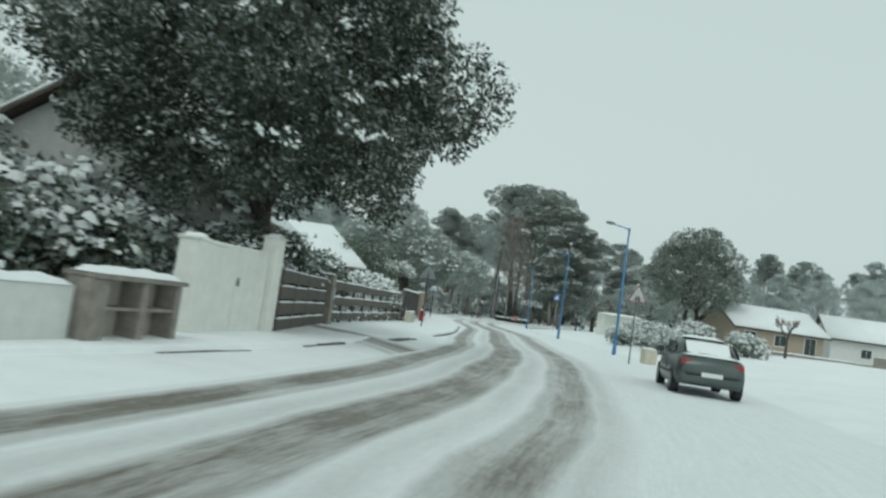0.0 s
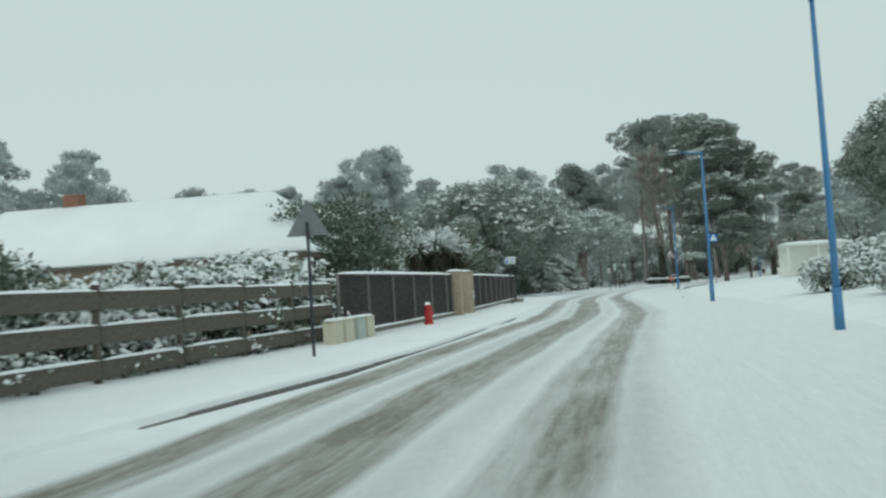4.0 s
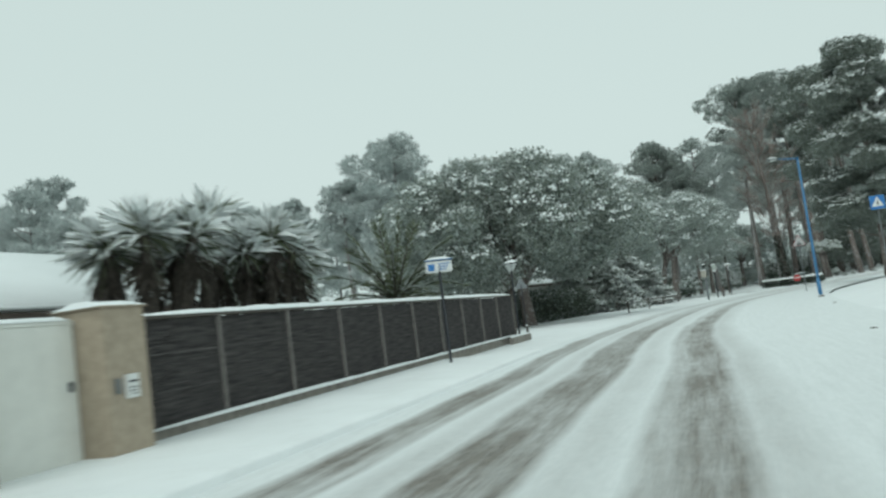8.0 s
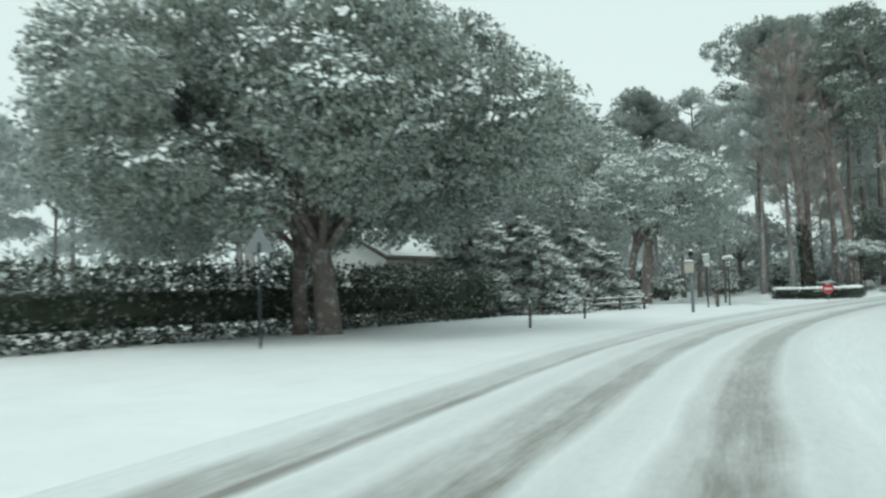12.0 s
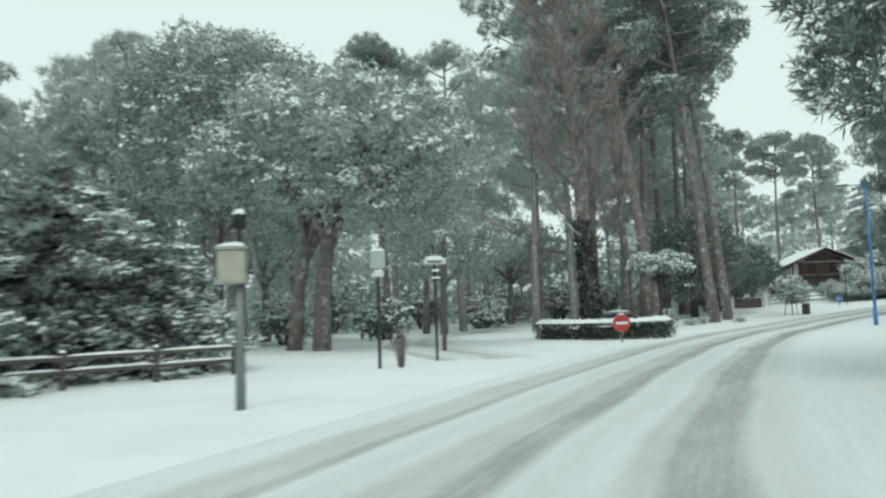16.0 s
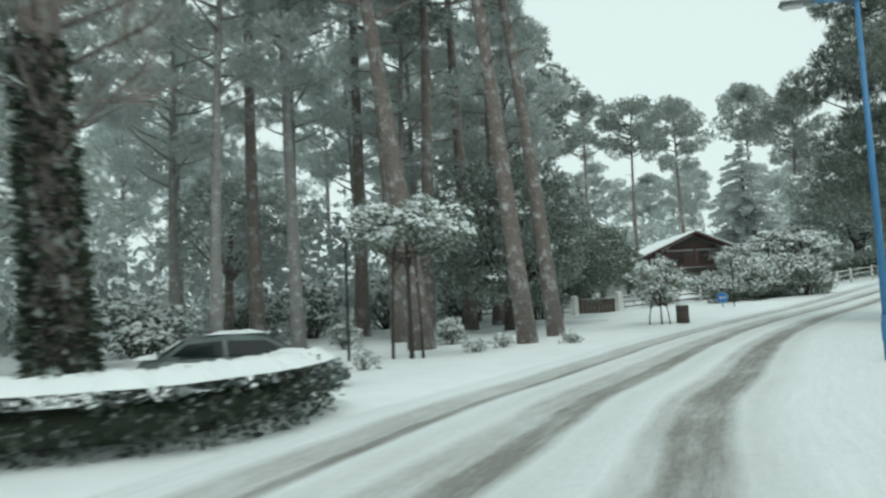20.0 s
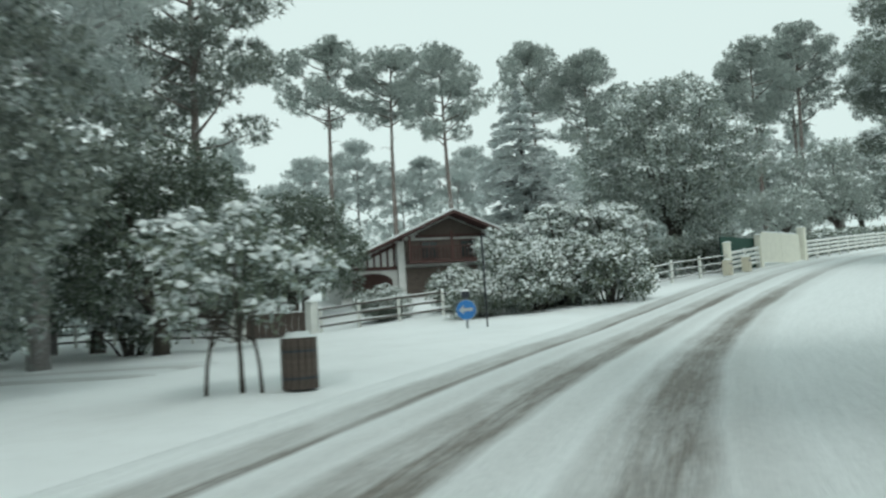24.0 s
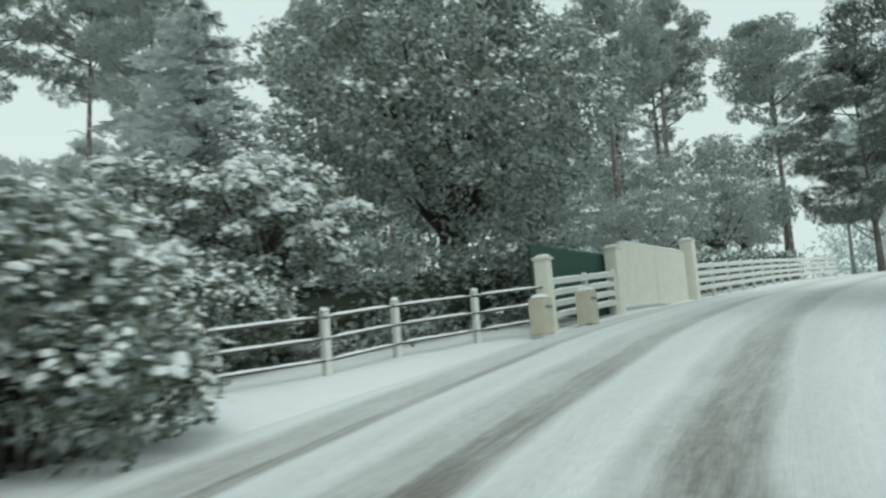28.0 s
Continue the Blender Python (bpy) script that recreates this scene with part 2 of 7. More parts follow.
FENCE_POST = plain("stained_fence_post", (0.25, 0.235, 0.22), 0.9, var=0.35, scale=9)
BEIGE = plain("beige_render", (0.42, 0.35, 0.27), 0.9, var=0.25, scale=8)
PLINTH = plain("stained_concrete", (0.30, 0.275, 0.245), 0.9, var=0.4, scale=5)
WHITE = plain("white_paint", (0.74, 0.75, 0.71), 0.6, var=0.12, scale=3)
GATE_WHITE = plain("yellowed_white_paint", (0.80, 0.79, 0.69), 0.6, var=0.10, scale=3)
BOX_GREY = plain("weathered_beige_plastic", (0.46, 0.44, 0.38), 0.7, var=0.2, scale=5)
CREAM = plain("cream_plastic", (0.60, 0.56, 0.45), 0.6, var=0.15, scale=4)
GREENBOX = plain("pale_green_plastic", (0.44, 0.50, 0.46), 0.6, var=0.12, scale=4)
BLUE_POLE = plain("blue_enamel", (0.055, 0.21, 0.42), 0.45, var=0.15, scale=5)
GREY_METAL = plain("galvanised_steel", (0.24, 0.26, 0.27), 0.5, 0.6, var=0.2, scale=10)
DARK_METAL = plain("dark_painted_steel", (0.045, 0.05, 0.06), 0.5, 0.3, var=0.3, scale=10)
RED = plain("red_enamel", (0.50, 0.035, 0.04), 0.45, var=0.2, scale=6)
SIGN_RED = plain("sign_red", (0.52, 0.05, 0.05), 0.45, var=0.15, scale=4, bump=0)
SIGN_WHITE = plain("sign_white", (0.74, 0.75, 0.74), 0.45, var=0.08, scale=4, bump=0)
SIGN_BLUE = plain("sign_blue", (0.03, 0.19, 0.50), 0.45, var=0.12, scale=4, bump=0)
BLACK = plain("black_rubber", (0.02, 0.02, 0.021), 0.7, var=0.3, scale=12, bump=0)
WALL_WHITE = plain("white_plaster", (0.66, 0.67, 0.65), 0.9, var=0.14, scale=3)
TIMBER = plain("oxblood_timber", (0.085, 0.04, 0.035), 0.75, var=0.35, scale=10)
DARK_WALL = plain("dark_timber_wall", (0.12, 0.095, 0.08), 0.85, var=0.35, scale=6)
SHUTTER_BLUE = plain("blue_shutter", (0.05, 0.14, 0.32), 0.6, var=0.2, scale=6)
GREEN_MESH = plain("green_screen_mesh", (0.035, 0.095, 0.075), 0.85, var=0.3, scale=20)
BRICK_RED = plain("brick_chimney", (0.30, 0.15, 0.10), 0.9, var=0.4, scale=12)
CAR_GREEN = plain("grey_green_car_paint", (0.10, 0.125, 0.12), 0.3, 0.4, var=0.2, scale=2, bump=0)
CAR_SILVER = plain("dark_silver_green_car_paint", (0.13, 0.16, 0.16), 0.3, 0.5, var=0.15, scale=2, bump=0)
LAMP_RED = plain("tail_lamp_red", (0.40, 0.03, 0.03), 0.3, var=0.2, scale=8, bump=0)
GLASS_DARK = Mat("tinted_glass", 0.06)
GLASS_DARK.color((0.03, 0.045, 0.045))
GLASS_DARK = GLASS_DARK.mat
LANTERN_GLASS = plain("frosted_lantern_glass", (0.55, 0.58, 0.57), 0.35, var=0.12, scale=6, bump=0)
BIN_WOOD = plain("brown_slatted_wood", (0.11, 0.085, 0.07), 0.85, var=0.45, scale=14)
IVY = make_leaves("ivy_leaves", (0.02, 0.032, 0.022), (0.06, 0.078, 0.05), 0.05)

# ---------------------------------------------------------------- mesh helpers


def mesh_of(name, verts, faces, mat, smooth=False):
    me = bpy.data.meshes.new(name)
    me.from_pydata([tuple(v) for v in verts], [], faces)
    me.materials.append(mat)
    if smooth:
        me.polygons.foreach_set("use_smooth", [True] * len(me.polygons))
    me.update()
    return me


JOINED = ("snow_cover", "twig_spray", "branchwork", "foliage", "ivy", "frond_crown", "rootstock")


def put(name, me, parent=None, label="", m=None):
    ob = new(name, me)
    if parent is not None:
        ob.parent = parent
    if m is not None:
        ob.matrix_basis = m
    if label:
        tagged(ob, label)
    if me is not None and me.name.split(".")[0] in JOINED:
        tagged(ob, kind="stuff")
    return ob


def part(name, bm, mat, parent, label="", smooth=False, m=None):
    me = bpy.data.meshes.new(name)
    bm.to_mesh(me)
    bm.free()
    me.materials.append(mat)
    if smooth:
        me.polygons.foreach_set("use_smooth", [True] * len(me.polygons))
    return put(name, me, parent, label, m)


def thing(name, m, label, category, group="", kind=""):
    ob = new(name)
    ob.matrix_basis = m
    return tagged(ob, label, category, group, kind)


def box_bm(sx, sy, sz, x=0.0, y=0.0, z=0.0, bevel=0.0, bm=None):
    """A box whose base centre is at x, y, z."""
    bm = bm or bmesh.new()
    made = bmesh.ops.create_cube(bm, size=1.0, matrix=Matrix.Translation((x, y, z + sz / 2)) @ Matrix.Diagonal((sx, sy, sz, 1)))
    if bevel:
        edges = list({e for v in made["verts"] for e in v.link_edges})
        bmesh.ops.bevel(bm, geom=edges, offset=bevel, segments=2, affect="EDGES")
    return bm


def cyl_bm(r1, r2, h, z=0.0, n=12, x=0.0, y=0.0, bm=None, turn=None):
    bm = bm or bmesh.new()
    m = Matrix.Translation((x, y, z)) @ (turn or Matrix.Identity(4)) @ Matrix.Translation((0, 0, h / 2))
    bmesh.ops.create_cone(bm, cap_ends=True, segments=n, radius1=r1, radius2=max(r2, 1e-4), depth=h, matrix=m)
    return bm


def snow_cap(sx, sy, h, x=0.0, y=0.0, z=0.0, seed=0, nx=None):
    """A rounded, uneven pad of snow on a flat top."""
    rng = random.Random(seed)
    nx = nx or max(4, min(24, int(sx / 0.25)))
    ny = 4
    verts, faces = [], []
    for i in range(nx + 1):
        for j in range(ny + 1):
            a, b = i / nx, j / ny
            edge = min(1.0, 4 * min(b, 1 - b) + 0.0) * min(1.0, 6 * min(a, 1 - a))
            up = h * (0.12 + 0.88 * edge ** 0.5) * (0.75 + 0.5 * rng.random()) if 0 < edge else 0.0
            verts.append((x + (a - 0.5) * sx, y + (b - 0.5) * sy * (1 + 0.06 * rng.random()), z + up))
    w = ny + 1
    for i in range(nx):
        for j in range(ny):
            faces.append((i * w + j, (i + 1) * w + j, (i + 1) * w + j + 1, i * w + j + 1))
    bm = bmesh.new()
    vs = [bm.verts.new(v) for v in verts]
    for f in faces:
        bm.faces.new([vs[k] for k in f])
    return bm


def tube(points, radii, n=8):
    """Vertices and faces of a tapered limb along points."""
    verts, faces = [], []
    pts = [Vector(p) for p in points]
    for i, p in enumerate(pts):
        d = (pts[min(i + 1, len(pts) - 1)] - pts[max(i - 1, 0)]).normalized()
        a = d.orthogonal().normalized() if abs(d.z) < 0.2 else Vector((1, 0, 0)).cross(d).normalized()
        b = d.cross(a)
        for k in range(n):
            t = 2 * math.pi * k / n
            verts.append(p + (a * math.cos(t) + b * math.sin(t)) * radii[i])
    for i in range(len(pts) - 1):
        for k in range(n):
            faces.append((i * n + k, i * n + (k + 1) % n, (i + 1) * n + (k + 1) % n, (i + 1) * n + k))
    faces.append(tuple(range(n))[::-1])
    return verts, faces


def limbs_mesh(name, limbs, mat):
    verts, faces = [], []
    for pts, radii, n in limbs:
        v, f = tube(pts, radii, n)
        o = len(verts)
        verts += v
        faces += [tuple(i + o for i in q) for q in f]
    return mesh_of(name, verts, faces, mat, True)


def quads_mesh(name, corners, mat):
    """corners: (n, 4, 3): one mesh of n loose four-cornered leaves."""
    n = len(corners)
    me = bpy.data.meshes.new(name)
    me.vertices.add(4 * n)
    me.vertices.foreach_set("co", np.ascontiguousarray(corners, dtype=np.float32).ravel())
    me.loops.add(4 * n)
    me.loops.foreach_set("vertex_index", np.arange(4 * n, dtype=np.int32))
    me.polygons.add(n)
    me.polygons.foreach_set("loop_start", np.arange(0, 4 * n, 4, dtype=np.int32))
    me.materials.append(mat)
    me.update(calc_edges=True)
    return me


def units(rng, n):
    v = rng.normal(size=(n, 3))
    return v / np.linalg.norm(v, axis=1, keepdims=True)


def leaf_quads(rng, pos, way, length, width, droop=0.0):
    """Diamond leaves at pos, pointing along way."""
    n = len(pos)
    way = way / np.linalg.norm(way, axis=1, keepdims=True)
    side = np.cross(way, units(rng, n))
    side /= np.linalg.norm(side, axis=1, keepdims=True) + 1e-9
    ln = (length * (0.6 + 0.8 * rng.random(n)))[:, None]
    wd = (width * (0.6 + 0.8 * rng.random(n)))[:, None]
    mid = pos + way * ln * 0.5
    tip = pos + way * ln
    tip[:, 2] -= droop * ln[:, 0]
    return np.stack([pos, mid + side * wd * 0.5, tip, mid - side * wd * 0.5], 1)


def clump_leaves(rng, clumps, per, length, width, shell=0.45, out=0.7):
    """Leaves in small sprays over the shells of round clumps (x, y, z, rx, rz)."""
    all_q = []
    for x, y, z, rx, rz in clumps:
        n = max(6, int(per * rx * rx / 5))
        d = units(rng, n)
        k = shell + (1.1 - shell) * rng.random(n) ** 0.55
        spot = np.array([x, y, z]) + d * k[:, None] * np.array([rx, rx, rz])
        axis = d * out + units(rng, n) * 0.6
        pos = np.repeat(spot, 5, 0) + rng.normal(size=(5 * n, 3)) * length * 0.45
        way = np.repeat(axis, 5, 0) + units(rng, 5 * n) * 0.75
        all_q.append(leaf_quads(rng, pos, way, length, width))
    return np.concatenate(all_q)


def clump_snow(rng, clumps, per, size, low=0.15):
    """Small drifts of snow lying in groups on the upper side of round clumps."""
    all_q = []
    for x, y, z, rx, rz in clumps:
        n = max(2, int(per * rx * rx / 9))
        d = units(rng, n)
        d[:, 2] = low + (1 - low) * np.abs(d[:, 2])
        d /= np.linalg.norm(d, axis=1, keepdims=True)
        spot = np.array([x, y, z]) + d * (0.98 + 0.16 * rng.random(n))[:, None] * np.array([rx, rx, rz])
        pos = np.repeat(spot, 9, 0) + rng.normal(size=(9 * n, 3)) * np.array([1.0, 1.0, 0.35]) * size * 0.75
        n = 9 * n
        face = np.repeat(d, 9, 0) + np.array([0, 0, 0.5]) + rng.normal(size=(n, 3)) * 0.35
        face /= np.linalg.norm(face, axis=1, keepdims=True)
        way = np.cross(face, units(rng, n))
        way /= np.linalg.norm(way, axis=1, keepdims=True) + 1e-9
        side = np.cross(face, way)
        ln = (size * (0.35 + 0.7 * rng.random(n)))[:, None]
        wd = ln * (0.45 + 0.4 * rng.random(n))[:, None]
        all_q.append(np.stack([pos - way * ln / 2, pos + side * wd / 2, pos + way * ln / 2, pos - side * wd / 2], 1))
    return np.concatenate(all_q)


def snow_lumps(name, rng, clumps, per, size):
    """Rounded lumps of wet snow resting on the leaf heads of round clumps, bowed over at their rims."""
    spots, ups = [], []
    for x, y, z, rx, rz in clumps:
        n = max(3, int(per * rx * rx))
        d = units(rng, n)
        d[:, 2] = -0.1 + 1.1 * np.abs(d[:, 2])
        d /= np.linalg.norm(d, axis=1, keepdims=True)
        spots.append(np.array([x, y, z]) + d * (0.95 + 0.2 * rng.random(n))[:, None] * np.array([rx, rx, rz]))
        ups.append(d * 0.55 + np.array([0, 0, 1.0]) + rng.normal(size=(n, 3)) * 0.15)
    c, up = np.concatenate(spots), np.concatenate(ups)
    n = len(c)
    up /= np.linalg.norm(up, axis=1, keepdims=True)
    a = np.cross(up, units(rng, n))
    a /= np.linalg.norm(a, axis=1, keepdims=True) + 1e-9
    b = np.cross(up, a)
    r = size * (0.35 + 1.0 * rng.random(n) ** 2)
    ver = np.empty((n, 13, 3))
    ver[:, 0] = c + up * (0.5 * r)[:, None]
    for ring, (k, h) in enumerate(((0.68, 0.28), (1.0, -0.38))):
        for i in range(6):
            t = i * math.pi / 3
            w = (r * k * (0.7 + 0.6 * rng.random(n)))[:, None]
            ver[:, 1 + 6 * ring + i] = c + a * math.cos(t) * w * 1.35 + b * math.sin(t) * w * 0.85 + up * (r * (h + 0.2 * (rng.random(n) - 0.5)))[:, None]
    tri = []
    for i in range(6):
        j = (i + 1) % 6
        tri += [(0, 1 + i, 1 + j), (1 + i, 7 + i, 7 + j), (1 + i, 7 + j, 1 + j)]
    tri = (np.array(tri)[None] + 13 * np.arange(n)[:, None, None]).reshape(-1, 3)
    me = bpy.data.meshes.new(name)
    me.vertices.add(13 * n)
    me.vertices.foreach_set("co", ver.astype(np.float32).ravel())
    me.loops.add(tri.size)
    me.loops.foreach_set("vertex_index", tri.astype(np.int32).ravel())
    me.polygons.add(len(tri))
    me.polygons.foreach_set("loop_start", np.arange(0, tri.size, 3, dtype=np.int32))
    me.polygons.foreach_set("use_smooth", [True] * len(tri))
    me.materials.append(SNOW_LEAF)
    me.update(calc_edges=True)
    return me


# ---------------------------------------------------------------- the lie of the land
LINE = np.array([(-16.0, -62.0), (-5.2, -20.0)] + [(e[0], e[1]) for t, e, g, r in PATH] + [(56.0, 193.4), (62.5, 197.3), (70.5, 201.4), (80.0, 205.6), (92.0, 210.0), (112.0, 216.0), (150.0, 226.0)])
SEG = np.diff(LINE, axis=0)
SEGLEN = np.linalg.norm(SEG, axis=1)
ALONG = np.r_[0, np.cumsum(SEGLEN)]


def lane(x, y):
    """Metres along the carriageway line and metres to its right, for arrays of places."""
    p = np.stack([np.ravel(x), np.ravel(y)], 1)
    best, s, d = np.full(len(p), 1e9), np.zeros(len(p)), np.zeros(len(p))
    for i in range(len(SEG)):
        q = p - LINE[i]
        k = np.clip(q @ SEG[i] / SEGLEN[i] ** 2, 0, 1)
        off = q - k[:, None] * SEG[i]
        dist = np.linalg.norm(off, axis=1)
        side = np.sign(SEG[i][1] * q[:, 0] - SEG[i][0] * q[:, 1])
        m = dist < best
        best[m], s[m], d[m] = dist[m], ALONG[i] + k[m] * SEGLEN[i], (side * dist)[m]
    return s, d


def land(x, y):
    """Height of the ground."""
    x, y = np.asarray(x, float), np.asarray(y, float)
    q = (x - 24.9) * 0.72 + (y - 156.3) * 0.69
    z = np.zeros_like(q)
    for w in (-8, -4, 0, 4, 8):
        z = z + np.interp(q + w, (-10, 0, 18, 29, 42, 48, 55, 69, 85, 120, 200), (0, 0, 0.25, 0.62, 1.1, 1.72, 2.6, 3.7, 4.8, 6.5, 7.4)) / 5
    s, d = lane(x, y)
    d = d.reshape(z.shape)
    bank = np.interp(d, (-500, 4.5, 8.0, 14.0, 30.0, 80.0), (0, 0, 0.28, 0.75, 1.4, 1.6))
    dip = 0.46 * np.exp(-((x - 37.4) ** 2 + (y - 206.6) ** 2) / 27.0)
    return z + bank - dip


def land1(x, y):
    return float(land(np.array([x]), np.array([y]))[0])


def grow(a, b, fine, far, ratio=1.35):
    out = list(np.arange(a, b + 0.1, fine))
    step = fine
    while out[-1] < far:
        step *= ratio
        out.append(out[-1] + step)
    step, low = fine, [out[0]]
    while low[0] > -far:
        step *= ratio
        low.insert(0, low[0] - step)
    return np.array(low + out[1:])


gx, gy = grow(-44, 104, 2.0, 2200), grow(-20, 246, 2.0, 2400)
GX, GY = np.meshgrid(gx, gy, indexing="ij")
GZ = land(GX, GY)
_s, _d = lane(GX, GY)
_s, _d = _s.reshape(GX.shape), _d.reshape(GX.shape)
GZ = GZ - 0.16 * np.clip(1 - np.maximum(np.abs(_d + 0.1) - 4.5, 0) / 1.6, 0, 1)
_rough = np.array([noise.noise((float(a) * 0.31, float(b) * 0.31, 0.0)) for a, b in zip(GX.ravel(), GY.ravel())]).reshape(GX.shape)
GZ = GZ + 0.05 * _rough * np.clip((np.abs(_d) - 5) / 4, 0, 1)
ni, nj = GX.shape
gv = np.stack([GX.ravel(), GY.ravel(), GZ.ravel()], 1)
gf = [(i * nj + j, (i + 1) * nj + j, (i + 1) * nj + j + 1, i * nj + j + 1) for i in range(ni - 1) for j in range(nj - 1)]
ground = put("ground", mesh_of("ground", gv.tolist(), gf, SNOW_GROUND, True))
tagged(ground, "snow-covered ground with faint dirt and uneven surface", "ground", kind="structure")


def ribbon(name, line, across, mat, lift, profile=None, u0=0.0, sink=0.0):
    """A strip along a line; across: metres to the right of it; its UV map is in metres."""
    line = np.asarray(line, float)
    seg = np.diff(line, axis=0)
    length = np.r_[0, np.cumsum(np.linalg.norm(seg, axis=1))]
    n = int(length[-1] / 0.8)
    v = np.linspace(0, length[-1], n)
    px, py = np.interp(v, length, line[:, 0]), np.interp(v, length, line[:, 1])
    for _ in range(6):
        px[1:-1], py[1:-1] = (px[:-2] + 2 * px[1:-1] + px[2:]) / 4, (py[:-2] + 2 * py[1:-1] + py[2:]) / 4
    tx, ty = np.gradient(px), np.gradient(py)
    k = np.hypot(tx, ty)
    rx, ry = ty / k, -tx / k
    across = np.asarray(across, float)
    X, Y = px[:, None] + rx[:, None] * across, py[:, None] + ry[:, None] * across
    Z = land(X, Y) + lift
    if profile is not None:
        Z = Z + (profile(v, across[None]) if callable(profile) else np.asarray(profile)[None])
    if sink:
        Z[:4] -= sink * np.linspace(1, 0, 4)[:, None]
        Z[-4:] -= sink * np.linspace(0, 1, 4)[:, None]
    w = len(across)
    me = mesh_of(name, np.stack([X.ravel(), Y.ravel(), Z.ravel()], 1).tolist(), [(i * w + j, i * w + j + 1, (i + 1) * w + j + 1, (i + 1) * w + j) for i in range(n - 1) for j in range(w - 1)], mat, True)
    layer = me.uv_layers.new(name="lane")
    U, V = np.broadcast_to(across + u0, X.shape).ravel(), np.broadcast_to(v[:, None], X.shape).ravel()
    idx = np.empty(len(me.loops), dtype=np.int32)
    me.loops.foreach_get("vertex_index", idx)
    layer.data.foreach_set("uv", np.stack([U[idx], V[idx]], 1).astype(np.float32).ravel())
    return put(name, me)


RUTS = np.array([-3.95, -2.2, -0.3])
_ac = np.arange(-6.4, 5.01, 0.22)


def rut_profile(v, across):
    """Worn wheel tracks, the ridges beside them and the outer edge of the carriageway."""
    at = across - np.interp(v, [k for k, d in DRIFT], [d for k, d in DRIFT])[:, None]
    z = sum(-0.05 * np.exp(-((at - r) / 0.36) ** 2) + 0.02 * np.exp(-((at - r - 0.72) / 0.22) ** 2) for r in RUTS)
    return z - 0.12 * np.clip((across - 4.8) / 0.4, 0, 1) - 0.14 * np.clip((-across - 5.2) / 0.6, 0, 1)


road = ribbon("road", LINE, _ac, ROAD, 0.03, rut_profile)
tagged(road, "snowy road with brown slush showing in wheel ruts", "road", kind="structure")
SIDE1 = [(11.6, 141.5), (9.2, 148), (7.2, 155), (7.0, 165), (10, 176), (12, 190)]
side1 = ribbon("side_road", SIDE1, [-2.2, -1.5, -1.1, -0.7, 0.3, 0.7, 1.1, 2.2], SIDE_SNOW, 0.06, [-0.16, 0.01, -0.03, 0.01, 0.01, -0.03, 0.01, -0.16], u0=-2.35, sink=0.35)
tagged(side1, "snowed-over side road with faint wheel tracks", "road", kind="structure")
SIDE2 = [(36.0, 189.8), (30, 194), (22, 197.5), (8, 199)]
side2 = ribbon("side_road", SIDE2, [-2.4, -1.5, -1.1, -0.7, 0.4, 0.8, 1.2, 2.4], SIDE_SNOW, 0.06, [-0.16, 0.01, -0.03, 0.01, 0.01, -0.03, 0.01, -0.16], u0=-2.35, sink=0.35)
tagged(side2, "snowed-over lane mouth with faint wheel tracks", "road", kind="structure")

DRIVE_SLUSH = make_road("driveway_slush", 1.0, False)
drive = ribbon("driveway", [(-4.7, 26.9), (-3.4, 26.2), (-2.2, 25.0), (-1.1, 23.4), (-0.2, 21.6)], [-1.3, -0.9, -0.45, 0, 0.45, 0.9, 1.3], DRIVE_SLUSH, 0.0, lambda v, u: np.interp(v, (0, 2.6, 4.0, 5.2, 7), (0.165, 0.16, 0.075, 0.035, -0.04))[:, None] - 0.05 * np.abs(u / 1.3) ** 3, u0=-2.2)
tagged(drive, "driveway mouth worn to dark slush across the pavement", "driveway", kind="structure")

# pavement along the garden walls
PAVE = [(-7.9, 2.0), (-3.6, 16.0), (-0.5, 31.0), (1.4, 45.0), (2.1, 57.0), (2.2, 70.0), (2.1, 83.0)]
pav = ribbon("pavement", PAVE, [-6.5, -5, -4, -3, -2, -1, -0.25, -0.16, -0.14], SNOW_GROUND, 0.0, [0.12, 0.14, 0.15, 0.15, 0.15, 0.14, 0.12, 0.08, -0.15], sink=0.3)
tagged(pav, "snow-covered pavement beside the garden fences", "pavement", kind="structure")
_kl = np.array(PAVE)
_kd = np.r_[0, np.cumsum(np.linalg.norm(np.diff(_kl, axis=0), axis=1))]
KERB = plain("concrete_kerb", (0.17, 0.165, 0.155), 0.9, var=0.4, scale=7)
_bm = box_bm(0.14, 0.97, 0.13, 0, 0, 0, 0.015)
_kme = bpy.data.meshes.new("kerb_stone")
_bm.to_mesh(_kme)
_bm.free()
_kme.materials.append(KERB)
for k in np.r_[np.arange(12.0, 21.0, 1.0), np.arange(25.0, _kd[-1] - 12, 1.0)]:
    kx, ky = np.interp(k, _kd, _kl[:, 0]), np.interp(k, _kd, _kl[:, 1])
    ex, ey = np.interp(k + 0.5, _kd, _kl[:, 0]), np.interp(k + 0.5, _kd, _kl[:, 1])
    put("kerb_stone", _kme, pav, m=pose(kx - 0.06, ky, -0.125 + 0.16 * noise.noise((k * 0.17, 3.0, 0.0)), 0, 0, -math.degrees(math.atan2(ex - kx, ey - ky))))

# ---------------------------------------------------------------- trees


